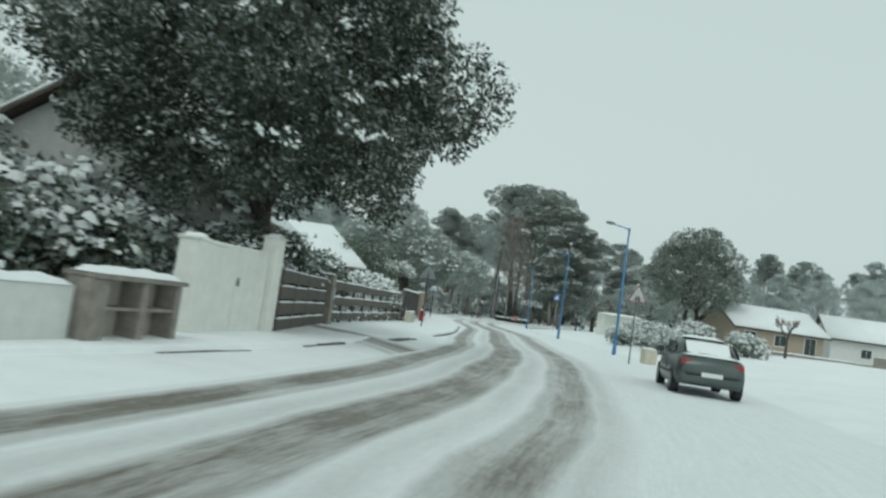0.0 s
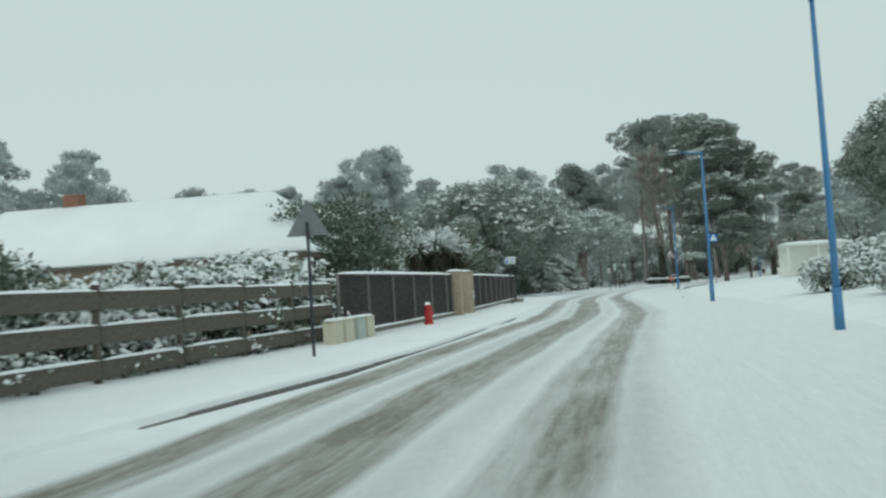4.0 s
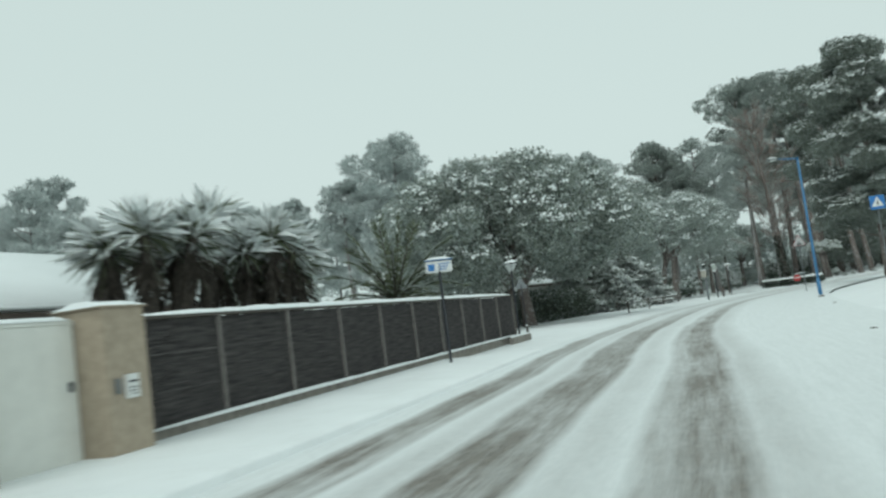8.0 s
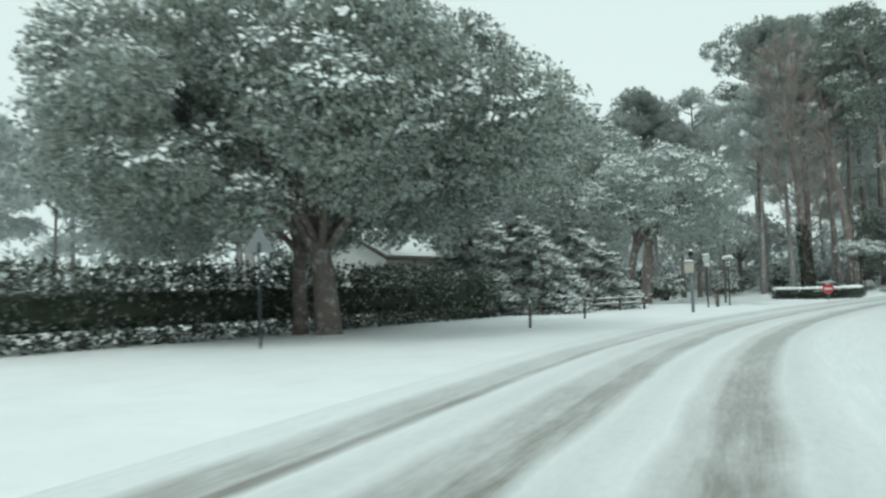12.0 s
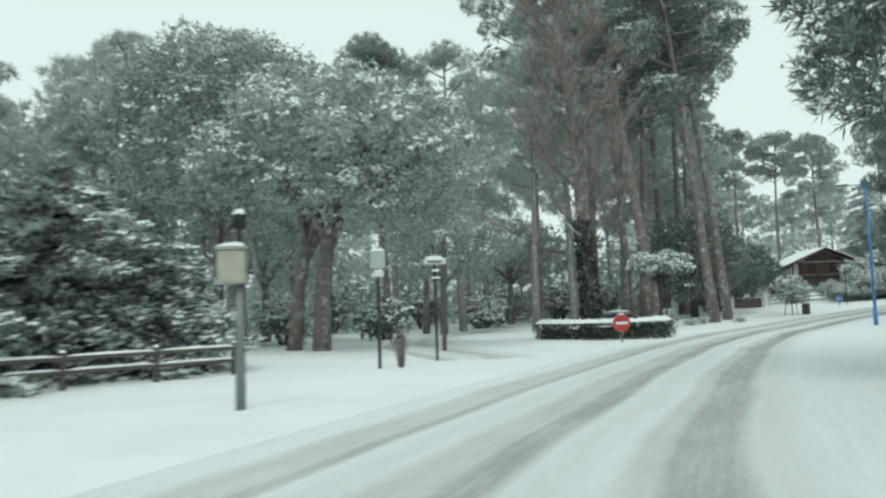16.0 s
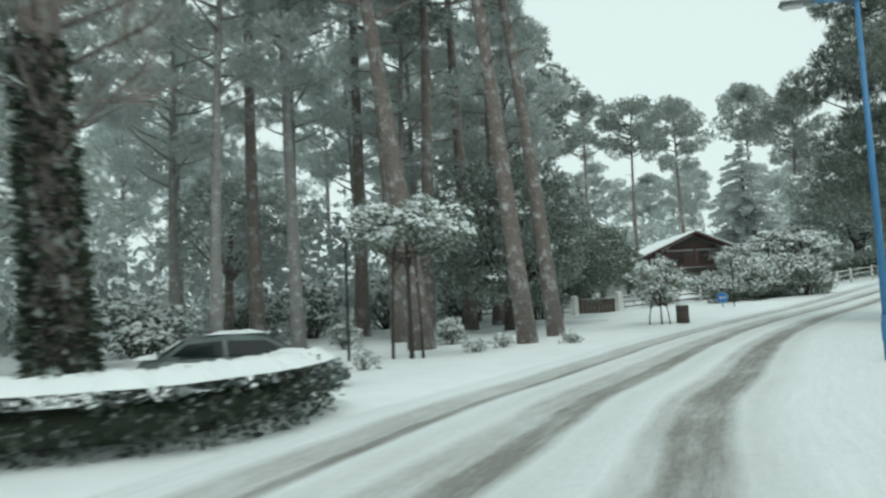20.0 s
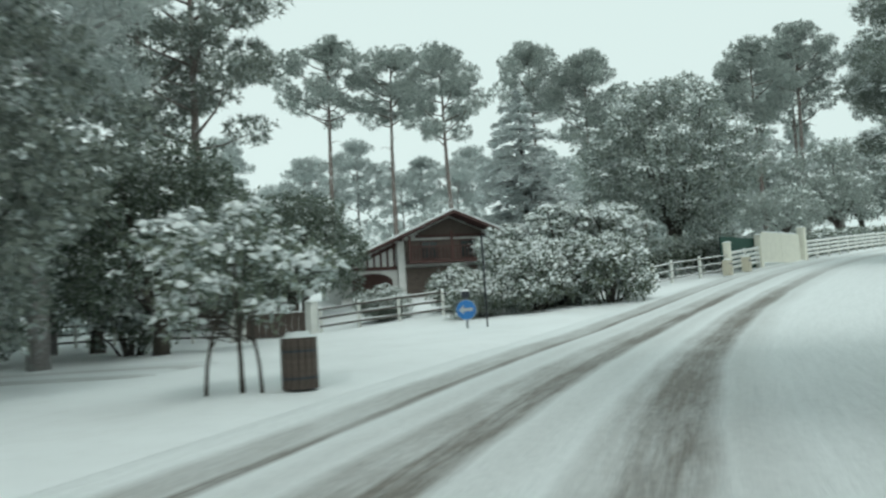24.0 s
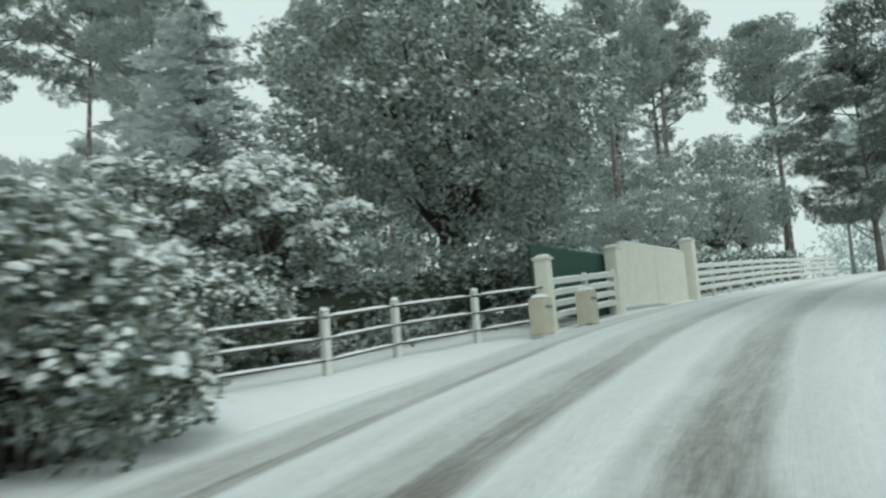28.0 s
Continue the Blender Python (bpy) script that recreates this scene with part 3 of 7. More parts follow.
def pine_tree(seed, height, crown, needles, bark, lean=(0.0, 0.0), low=0.62, tufts=34, flat=0.7, dead=True, snow=0.35, needle=None, nb=15, girth=1.0):
    """A maritime pine: long bare stem and a ragged crown of needle clumps. Returns its parts as meshes."""
    rng, rnd = np.random.default_rng(seed), random.Random(seed)
    pts, rad = [], []
    r0 = (0.011 * height + 0.06) * girth
    for i in range(9):
        k = i / 8
        wob = 0.012 * height
        pts.append((lean[0] * height * k + wob * math.sin(3.1 * k + seed) * k, lean[1] * height * k + wob * math.cos(2.3 * k + seed * 2) * k, height * 0.96 * k - 0.1))
        rad.append(r0 * (1.15 if i == 0 else 1) * (1 - 0.78 * k))
    limbs = [(pts, rad, 9)]
    clumps = []

    def stem(z):
        k = min(1, max(0, z / (height * 0.96)))
        return Vector([np.interp(k, [j / 8 for j in range(9)], [p[a] for p in pts]) for a in range(3)])

    for i in range(nb):
        k = low + (1 - low) * (i + 0.5) / nb
        z = height * k
        a = i * 2.4 + rnd.random()
        w = crown * math.sin(math.pi * min(1, 0.22 + 0.72 * (k - low) / (1 - low))) * (0.65 + 0.5 * rnd.random())
        base = stem(z - w * 0.3)
        tip = base + Vector((math.cos(a) * w, math.sin(a) * w, w * (0.35 + 0.3 * rnd.random())))
        mid = (base + tip) / 2 + Vector((0, 0, -0.06 * w))
        limbs.append(([base, mid, tip], [r0 * 0.28, r0 * 0.18, r0 * 0.06], 5))
        cr = crown * (0.22 + 0.16 * rnd.random())
        clumps.append((*tip, cr, cr * flat))
        if rnd.random() < 0.8:
            q = base.lerp(tip, 0.62) + Vector((rnd.uniform(-1, 1), rnd.uniform(-1, 1), rnd.uniform(0, 0.8))) * crown * 0.22
            clumps.append((*q, cr * 0.85, cr * flat * 0.8))
    top = stem(height * 0.96)
    clumps.append((top.x, top.y, top.z, crown * 0.34, crown * 0.3))
    if dead:
        for i in range(6):
            z = height * (low - 0.28 + 0.04 * i)
            a = rnd.random() * 6.28
            b = stem(z)
            w = crown * rnd.uniform(0.2, 0.45)
            limbs.append(([b, b + Vector((math.cos(a) * w * 0.6, math.sin(a) * w * 0.6, 0.12 * w)), b + Vector((math.cos(a) * w, math.sin(a) * w, -0.05 * w))], [0.05, 0.03, 0.012], 4))
    trunk = limbs_mesh("trunk", limbs, bark)
    out = []
    for x, y, z, rx, rz in clumps:
        nt = max(14, int(tufts * (rx / (0.33 * crown)) ** 1.2))
        d = units(rng, nt)
        d[:, 2] = d[:, 2] * 0.8 + 0.15
        c = np.array([x, y, z]) + d * (0.35 + 0.65 * rng.random(nt) ** 0.5)[:, None] * np.array([rx, rx, rz])
        pn = 11 if needle else 7
        rep = np.repeat(c, pn, 0)
        way = np.repeat(d * 0.7 + np.array([0, 0, 0.45]), pn, 0) + units(rng, pn * nt) * 0.95
        out.append(leaf_quads(rng, rep, way, needle or 0.12 * crown + 0.10, (needle or 0) * (0.12 if needle < 0.33 else 0.16) if needle else 0.035 * crown + 0.03))
    leaves = quads_mesh("crown", np.concatenate(out), needles)
    ss = min(0.16 * crown, 0.6 * needle) if needle else 0.13 * crown
    cap = quads_mesh("snow_cover", clump_snow(rng, clumps, 26 * snow / (0.12 * crown) * (0.16 * crown / ss) ** 1.6, ss, 0.3), SNOW_LEAF)
    return trunk, leaves, cap


def plant(name, parts, x, y, turn, scale, label, category, group="", z=None):
    t = thing(name, pose(x, y, land1(x, y) - 0.05 if z is None else z, 0, 0, turn) @ Matrix.Scale(scale, 4), label, category, group)
    for me in parts:
        put(me.name.split(".")[0], me, t)
    return t


def leafy_tree(seed, height, rad, base, leaf, bark, leafsize=0.17, per=70, snow=9, squash=0.8, trunks=((0, 0, 0.32),), bumps=30, lumps=0.0):
    """A broad evergreen oak: limbs under a lumpy crown of leaf clumps, from base to height."""
    rng, rnd = np.random.default_rng(seed), random.Random(seed)
    limbs, clumps = [], []
    mid = (base + height) / 2
    half = (height - base) / 2
    for i in range(bumps):
        k = (i + 0.5) / bumps
        zz = 1 - 1.75 * k
        a = i * 2.399 + 0.6 * rnd.random()
        w = math.sqrt(max(0.05, 1 - zz * zz)) * rad * (0.56 + 0.44 * rnd.random())
        cr = rad * (0.13 + 0.17 * rnd.random())
        clumps.append((math.cos(a) * w, math.sin(a) * w, mid + zz * (half - cr * squash * 0.75) * (0.9 + 0.15 * rnd.random()), cr, cr * squash))
    clumps.append((0, 0, mid + half * 0.2, rad * 0.5, half * 0.5))
    for tx, ty, tr in trunks:
        fork = base + 0.12 * (height - base)
        limbs.append(([(tx, ty, -0.15), (tx * 0.9, ty * 0.9, fork * 0.5), (tx * 0.7, ty * 0.7, fork), (0, 0, mid + half * 0.3)], [tr * 1.25, tr, tr * 0.85, tr * 0.3], 9))
        for i in range(9):
            c = clumps[(i * 3 + int(tr * 10)) % bumps]
            b = Vector((tx * 0.7, ty * 0.7, fork * (0.8 + 0.03 * i)))
            limbs.append(([b, b.lerp(Vector(c[:3]), 0.5) + Vector((0, 0, -0.3)), Vector(c[:3])], [tr * 0.45, tr * 0.28, tr * 0.1], 5))
    q = clump_leaves(rng, clumps, per, leafsize, leafsize * 0.55)
    parts = [limbs_mesh("trunk", limbs, bark), quads_mesh("crown", q, leaf)]
    if snow:
        parts.append(quads_mesh("snow_cover", clump_snow(rng, clumps, snow, leafsize * 1.35, 0.05), SNOW_LEAF))
    if lumps:
        parts.append(snow_lumps("snow_cover", rng, clumps, 120, lumps))
    return parts


def shrub(seed, rx, ry, h, leaf, leafsize=0.12, per=110, snow=40, clumps_n=16, low=0.1, snowsize=1.9, lumps=0.0):
    """A dense garden shrub of overlapping leaf clumps on thin stems."""
    rng, rnd = np.random.default_rng(seed), random.Random(seed)
    clumps, limbs = [], []
    m = (rx + ry) / 2
    for i in range(clumps_n):
        a, k = i * 2.399, (i + 0.5) / clumps_n
        w = math.sqrt(k)
        cr = m * (0.30 + 0.16 * rnd.random())
        z = h * (low + (0.86 - low) * (0.25 + 0.75 * rnd.random()) * math.sqrt(max(0.15, 1 - 0.7 * k)))
        clumps.append((math.cos(a) * w * rx * 0.8, math.sin(a) * w * ry * 0.8, z, cr, min(cr, z * 0.9, h * 0.3)))
    parts = []
    for i in range(0, clumps_n, 2):
        c = Vector(clumps[i][:3])
        limbs.append(([(c.x * 0.25, c.y * 0.25, -0.1), (c.x * 0.6, c.y * 0.6, c.z * 0.5), c], [0.05, 0.035, 0.012], 5))
    parts.append(limbs_mesh("rootstock", limbs, BARK_OAK))
    parts.append(quads_mesh("foliage", clump_leaves(rng, clumps, per, leafsize, leafsize * 0.6), leaf))
    if snow:
        parts.append(quads_mesh("snow_cover", clump_snow(rng, clumps, snow, leafsize * snowsize, 0.0), SNOW_LEAF))
    if lumps:
        parts.append(snow_lumps("snow_cover", rng, clumps, 105, lumps))
    return parts


def conifer(seed, height, rad, leaf, base=0.6, snow=26, layers=15, taper=0.75):
    """A cedar-like conifer: tiers of drooping sprays round a stem."""
    rng, rnd = np.random.default_rng(seed), random.Random(seed)
    limbs = [([(0, 0, -0.1), (0.05, 0, height * 0.5), (0, 0.05, height)], [0.02 * height, 0.012 * height, 0.02], 8)]
    qs, sn = [], []
    for i in range(layers):
        k = i / (layers - 1)
        z = base + (height - base) * k
        r = rad * (1 - k) ** taper + 0.25
        nbr = int(7 + 5 * (1 - k))
        for j in range(nbr):
            a = j * 6.283 / nbr + i * 0.9 + rnd.uniform(-0.2, 0.2)
            ln = r * rnd.uniform(0.45, 1.25)
            zb, z = z, z + rnd.uniform(-0.5, 0.5) * (height - base) / layers
            d = np.array([math.cos(a), math.sin(a), 0.12])
            limbs.append(([(0, 0, z), tuple(np.array([0, 0, z]) + d * ln * 0.6), tuple(np.array([0, 0, z]) + d * ln - np.array([0, 0, 0.22 * ln]))], [0.035, 0.022, 0.008], 4))
            n = int(26 + 22 * ln)
            t = rng.random(n) ** 0.6
            pos = np.array([0, 0, z]) + d * (ln * t)[:, None]
            pos[:, 2] -= 0.28 * ln * t * t
            pos += rng.normal(size=(n, 3)) * np.array([0.09, 0.09, 0.05]) * (0.5 + ln * 0.5)
            way = d[None] * 0.8 + units(rng, n) * 0.7
            way[:, 2] -= 0.25
            qs.append(leaf_quads(rng, pos, way, 0.34, 0.09))
            m = int(n * snow / 100)
            if m:
                p = pos[:m] + np.array([0, 0, 0.06])
                w = np.tile(d, (m, 1)) + rng.normal(size=(m, 3)) * 0.35
                w[:, 2] *= 0.3
                w /= np.linalg.norm(w, axis=1, keepdims=True)
                s = np.stack([-w[:, 1], w[:, 0], 0 * w[:, 2]], 1)
                sn.append(np.stack([p - w * 0.2, p + s * 0.11, p + w * 0.2, p - s * 0.11 - np.array([0, 0, 0.09])], 1))
            z = zb
    parts = [limbs_mesh("trunk", limbs, BARK_OAK), quads_mesh("crown", np.concatenate(qs), leaf)]
    if sn:
        parts.append(quads_mesh("snow_cover", np.concatenate(sn), SNOW_LEAF))
    return parts


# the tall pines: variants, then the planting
PINES_A = [pine_tree(11 + i, h, c, PINE_HAZE_FROST, BARK_HAZE, (lx, ly), low=lo, tufts=58, snow=0.08, needle=0.42, nb=22) for i, (h, c, lx, ly, lo) in enumerate(((25, 4.2, 0.02, 0.0, 0.5), (27, 4.6, -0.015, 0.01, 0.56), (23, 4.4, 0.03, -0.02, 0.42), (21, 3.6, -0.02, 0.02, 0.4)))]
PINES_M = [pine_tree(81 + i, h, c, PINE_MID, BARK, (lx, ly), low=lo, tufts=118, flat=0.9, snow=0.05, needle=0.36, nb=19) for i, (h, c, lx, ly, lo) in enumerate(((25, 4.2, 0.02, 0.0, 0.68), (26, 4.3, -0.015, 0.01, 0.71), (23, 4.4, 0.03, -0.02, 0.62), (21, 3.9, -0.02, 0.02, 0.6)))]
PINES_H = [pine_tree(31 + i, h, c, PINE_HAZE_HOAR, BARK_HAZE, (lx, ly), low=lo, tufts=60, snow=0.08, needle=0.55, nb=18) for i, (h, c, lx, ly, lo) in enumerate(((24, 4.6, 0.01, 0.0, 0.55), (21, 5.4, -0.02, 0.0, 0.42), (23, 4.0, 0.03, 0.0, 0.62), (18, 5.6, 0.0, 0.02, 0.35)))]
PINES_N = [pine_tree(51 + i, h, c, PINE, BARK, (lx, ly), low=lo, tufts=96, snow=0.16, needle=0.38) for i, (h, c, lx, ly, lo) in enumerate(((29, 4.6, -0.10, 0.0, 0.66), (28, 4.6, -0.09, 0.02, 0.62), (27, 5.4, -0.03, 0.0, 0.58)))]
PINE_LOW = pine_tree(57, 26, 5.0, PINE, BARK, (0.0, 0.0), low=0.42, tufts=90, nb=24, snow=0.15, needle=0.4)
WOOD_GROUP = "tall maritime pines of the wood"
NEAR_PINES = [(26.6, 176.4, 0, 0), (28.7, 180.4, 1, 0), (22.0, 184.5, 2, 10)]
for x, y, v, turn in NEAR_PINES:
    plant("pine_tree", PINES_N[v], x, y, turn, 1.0, "tall leaning maritime pine, snow blown onto its bark", "tree", WOOD_GROUP)
for x, y, s, turn in ((35.5, 217.4, 1.0, 0), (32.4, 219.5, 0.93, 120)):
    plant("pine_tree", PINE_LOW, x, y, turn, s, "tall dark maritime pine with boughs low on its stem", "tree", WOOD_GROUP)
PINE_SLIM = pine_tree(58, 18.5, 3.2, PINE_MID, BARK, (0.0, 0.0), low=0.5, tufts=110, nb=22, snow=0.08, needle=0.36)
plant("pine_tree", PINE_SLIM, 5.6, 177.0, 40, 1.0, "narrow pine with a dense dusky crown", "tree", WOOD_GROUP)
PINE_BIG = pine_tree(59, 24, 5.2, PINE, BARK, (-0.10, 0.02), low=0.6, tufts=70, snow=0.16, needle=0.4, girth=1.55)
plant("pine_tree", PINE_BIG, 22.6, 177.2, 0, 1.0, "massive leaning old pine, thick dark stem behind a small tree", "tree", WOOD_GROUP)
WOOD_PINES = [(14.0, 181.5), (17.3, 184), (10, 191), (2.5, 183), (8, 201), (15.5, 203), (-9, 177), (24, 199), (20, 209), (-14, 190), (29, 207), (25, 216), (-16, 198), (-9, 203), (8.2, 181), (30, 197), (22.6, 191.5)]
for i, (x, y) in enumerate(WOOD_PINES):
    plant("pine_tree", PINES_A[i % 4], x, y, i * 67, 0.92 + 0.05 * (i % 4), "tall straight maritime pine, frosted crown and bark paled for haze", "tree", WOOD_GROUP)
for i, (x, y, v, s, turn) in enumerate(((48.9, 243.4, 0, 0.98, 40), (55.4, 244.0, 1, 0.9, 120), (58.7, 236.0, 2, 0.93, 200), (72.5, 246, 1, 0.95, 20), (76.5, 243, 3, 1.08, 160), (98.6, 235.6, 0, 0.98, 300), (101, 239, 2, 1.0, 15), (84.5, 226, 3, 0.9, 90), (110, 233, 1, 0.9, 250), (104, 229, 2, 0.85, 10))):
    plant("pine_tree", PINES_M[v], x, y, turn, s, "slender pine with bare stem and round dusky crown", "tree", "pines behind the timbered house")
# the distant pines that close the view, paled in colour to imitate haze
rw = random.Random(5)
far_rows = []
for i in range(34):
    k = i / 33
    far_rows.append((-95 + 92 * k + rw.uniform(-3, 3), 128 + 44 * k + rw.uniform(-9, 9), (0.98 + 0.3 * rw.random()) * (1 if k < 0.68 else 0.76)))
for i in range(9):
    far_rows.append((-30 + 5.6 * i + rw.uniform(-2, 2), 226 + rw.uniform(-10, 14), 0.95 + 0.2 * rw.random()))
for i in range(20):
    far_rows.append((36 + 4.4 * i + rw.uniform(-2, 2), 262 + rw.uniform(-8, 10), 0.66 + 0.16 * rw.random()))
for i in range(20):
    far_rows.append((38 + 4.6 * i + rw.uniform(-2, 2), 132 + 1.9 * i + rw.uniform(-6, 8), 0.55 + 0.2 * rw.random()))
for x, y, s in ((-28.6, 145.5, 1.1), (-25.4, 141.0, 0.95), (-31.5, 149.0, 1.02), (-35, 146, 0.86), (-12, 163, 0.72), (-7, 165, 0.62)):
    far_rows.append((x, y, s))
for i in range(12):
    far_rows.append((112 + 3 * i, 205 + 4 * i + rw.uniform(-5, 5), 0.8 + 0.2 * rw.random()))
LOWER = {10: 0.77, 11: 0.75, 12: 0.74, 13: 0.9, 14: 0.75, 15: 0.76, 16: 0.77, 17: 0.9, 18: 0.72, 19: 0.9, 20: 0.88, 21: 0.9, 22: 0.76, 27: 0.7, 28: 0.72}
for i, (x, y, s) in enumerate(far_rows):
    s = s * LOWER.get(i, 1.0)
    plant("pine_tree", PINES_H[(i * 7) % 4], x, y, i * 53, s, "distant pine with hoar and snow, its colour paled for haze", "tree", "distant pines closing the view")
# the broad clump over the bend
for x, y, v, s in ((20.2, 193.5, 1, 1.24), (26.5, 192, 0, 1.26), (23.5, 187.0, 2, 1.26), (28.6, 194.5, 1, 1.16), (2.3, 180.5, 3, 1.06), (14.8, 188.4, 1, 1.17)):
    plant("pine_tree", PINES_M[v], x, y, x * 31, s * 1.04, "tall maritime pine at the bend with a full crown", "tree", WOOD_GROUP)

# far woods: dense undergrowth and crowns that fill the gaps between the stems
_rng = np.random.default_rng(77)
_cl = []
for (x0, y0), (x1, y1), n, h0, h1 in (((-150, 116), (-3, 196), 46, 5, 13), ((-40, 244), (40, 246), 16, 4, 10), ((34, 258), (125, 276), 34, 4, 11), ((42, 140), (140, 178), 34, 3, 8), ((118, 200), (160, 262), 22, 5, 12), ((-34, 212), (30, 226), 28, 3, 6), ((-34, 196), (27, 213), 30, 6, 11)):
    for i in range(n):
        k = (i + 0.5) / n
        x, y = x0 + (x1 - x0) * k + _rng.uniform(-2, 2), y0 + (y1 - y0) * k + _rng.uniform(-4, 4)
        z = land1(x, y)
        h = _rng.uniform(h0, h1)
        for lift, r in ((0.18, 0.30), (0.5, 0.34), (0.8, 0.26)):
            _cl.append((x + _rng.uniform(-1, 1), y + _rng.uniform(-1, 1), z + h * lift, max(2.2, r * h), r * h))
# undergrowth leaves lightened so that the far belt looks hazy
HAZE_WOOD = make_leaves("hoar_undergrowth_leaves", (0.40, 0.44, 0.43), (0.62, 0.66, 0.65), 0.2)
far_woods = put("far_woods", quads_mesh("far_woods", clump_leaves(_rng, _cl, 16, 0.75, 0.45), HAZE_WOOD))
tagged(far_woods, "distant undergrowth and low trees with hoar, colour paled for haze", "woods", kind="stuff")
far_snow = put("far_woods_snow", quads_mesh("far_woods_snow", clump_snow(_rng, _cl, 2.2, 0.9, 0.2), SNOW_LEAF))
tagged(far_snow, "snow lying on the distant undergrowth", "snow", kind="stuff")

# ---------------------------------------------------------------- first stretch: gate, board fence, gardens
OAK_BIG = leafy_tree(3, 13.5, 5.9, 2.2, OAK_LEAF, BARK_OAK, 0.16, 1000, 80, bumps=84, trunks=((0.5, 0.4, 0.36),))
plant("oak_tree", OAK_BIG, -6.2, 23.9, 0, 1.0, "broad dark evergreen oak dusted with snow over a gate", "tree")


def wall_run(name, a, b, label, h, thick, mat, cap=0.07, parent_kind="structure", z=None):
    """A straight solid wall with a snow cap, from a to b; returns the thing."""
    (x0, y0), (x1, y1) = a, b
    ln = math.hypot(x1 - x0, y1 - y0)
    z0 = min(land1(x0, y0), land1(x1, y1)) if z is None else z
    t = thing(name, pose((x0 + x1) / 2, (y0 + y1) / 2, z0 - 0.1, 0, 0, math.degrees(math.atan2(y1 - y0, x1 - x0))), label, "wall")
    part("wall_body", box_bm(ln, thick, h + 0.1, bevel=0.015), mat, t)
    if cap:
        part("snow_cap", snow_cap(ln, thick + 0.05, cap, z=h + 0.1, seed=int(ln * 10)), SNOW, t, "rounded strip of snow", True)
    return t


def pillar(x, y, w, h, mat, label, turn=0.0, cap=0.08, category="pillar", top=0.05, group=""):
    t = thing("gate_pillar", pose(x, y, land1(x, y) - 0.1, 0, 0, turn), label, category, group)
    part("shaft", box_bm(w, w, h + 0.1, bevel=0.012), mat, t)
    if top:
        part("capstone", box_bm(w + 0.08, w + 0.08, top, z=h + 0.1, bevel=0.012), mat, t)
    part("snow_cap", snow_cap(w + 0.06, w + 0.06, cap, z=h + 0.1 + top, seed=int(x * 7 + y)), SNOW, t, "rounded cushion of snow", True)
    return t


pillar(-4.45, 20.15, 0.42, 2.52, WHITE, "white rendered gate pillar with snowy capstone", 76)
pillar(-5.28, 16.25, 0.46, 2.08, WHITE, "tall white rendered gate pillar with snowy capstone", 76)
gate_w = thing("white_gate", pose(-4.86, 18.25, 0.05, 0, 0, 77.5), "solid white gate between rendered pillars", "gate")
part("leaf_panel", box_bm(1.68, 0.06, 2.0, -0.85, 0, 0, 0.01), WHITE, gate_w)
part("leaf_panel", box_bm(1.68, 0.06, 2.0, 0.85, 0, 0, 0.01), WHITE, gate_w)
for sx in (-0.85, 0.85):
    part("top_rail", box_bm(1.68, 0.10, 0.09, sx, 0, 2.0, 0.01), WHITE, gate_w)
part("lock_plate", box_bm(0.06, 0.03, 0.2, 0.12, -0.05, 1.15, 0.008), DARK_METAL, gate_w, "dark steel lock plate")
garden_wall = wall_run("garden_wall", (-6.6, 8.4), (-5.75, 12.0), "low rendered wall with thick snow beside the gate", 0.95, 0.25, WALL_WHITE, 0.13)



def board_fence(a, b, label, spacing=2.25, boards=5, width=0.17, gap=0.14, bottom=0.22, snow=True, post_h=1.72, seed=0, post_mat=WOOD, board_mat=WOOD, thick=0.035, z_of=None):
    """Horizontal boards on square posts; each board of each bay is a part."""
    (x0, y0), (x1, y1) = a, b
    ln = math.hypot(x1 - x0, y1 - y0)
    turn = math.degrees(math.atan2(y1 - y0, x1 - x0))
    rng = random.Random(seed)
    t = thing("board_fence", pose(x0, y0, 0, 0, 0, turn), label, "fence")
    n = max(1, round(ln / spacing))
    step = ln / n
    zf = [land1(x0 + (x1 - x0) * i / n, y0 + (y1 - y0) * i / n) for i in range(n + 1)]
    for i in range(n + 1):
        part("post", box_bm(0.11, 0.11, post_h + 0.15, i * step, 0.03, zf[i] - 0.15, 0.008), post_mat, t)
        part("post_snow", snow_cap(0.13, 0.13, 0.06, i * step, 0.03, zf[i] + post_h, seed=i, nx=4), SNOW, t, "tuft of snow", True)
    for i in range(n):
        for k in range(boards):
            z = bottom + k * (width + gap)
            tilt = math.degrees(math.atan2(zf[i + 1] - zf[i], step))
            m = pose(i * step + step / 2, -0.045, (zf[i] + zf[i + 1]) / 2 + z + rng.uniform(-0.012, 0.012), 0, -tilt, 0)
            part("board", box_bm(step - 0.015, thick, width, bevel=0.005), board_mat, t, m=m)
            if snow:
                part("board_snow", snow_cap(step - 0.05, thick + 0.05, 0.05, z=width - 0.004, seed=i * 9 + k), SNOW, t, smooth=True, m=m)
    return t


board_fence((-4.15, 29.9), (-2.2, 48.85), "weathered fence of three broad boards with snow on each", 2.28, 3, 0.33, 0.28, 0.24, True, 1.9, 4)
_cp = pillar(-4.2, 29.3, 0.56, 1.98, PLINTH, "stained concrete gate post with snow on top", 85, 0.07, top=0.0)
part("letter_box", box_bm(0.22, 0.05, 0.4, 0.06, -0.305, 1.2, 0.01), GREENBOX, _cp, "pale blue-grey letter box")
board_fence((-4.28, 20.75), (-4.2, 29.0), "dark weathered fence of four broad boards beside the gate", 2.1, 4, 0.34, 0.10, 0.12, True, 1.86, 5)
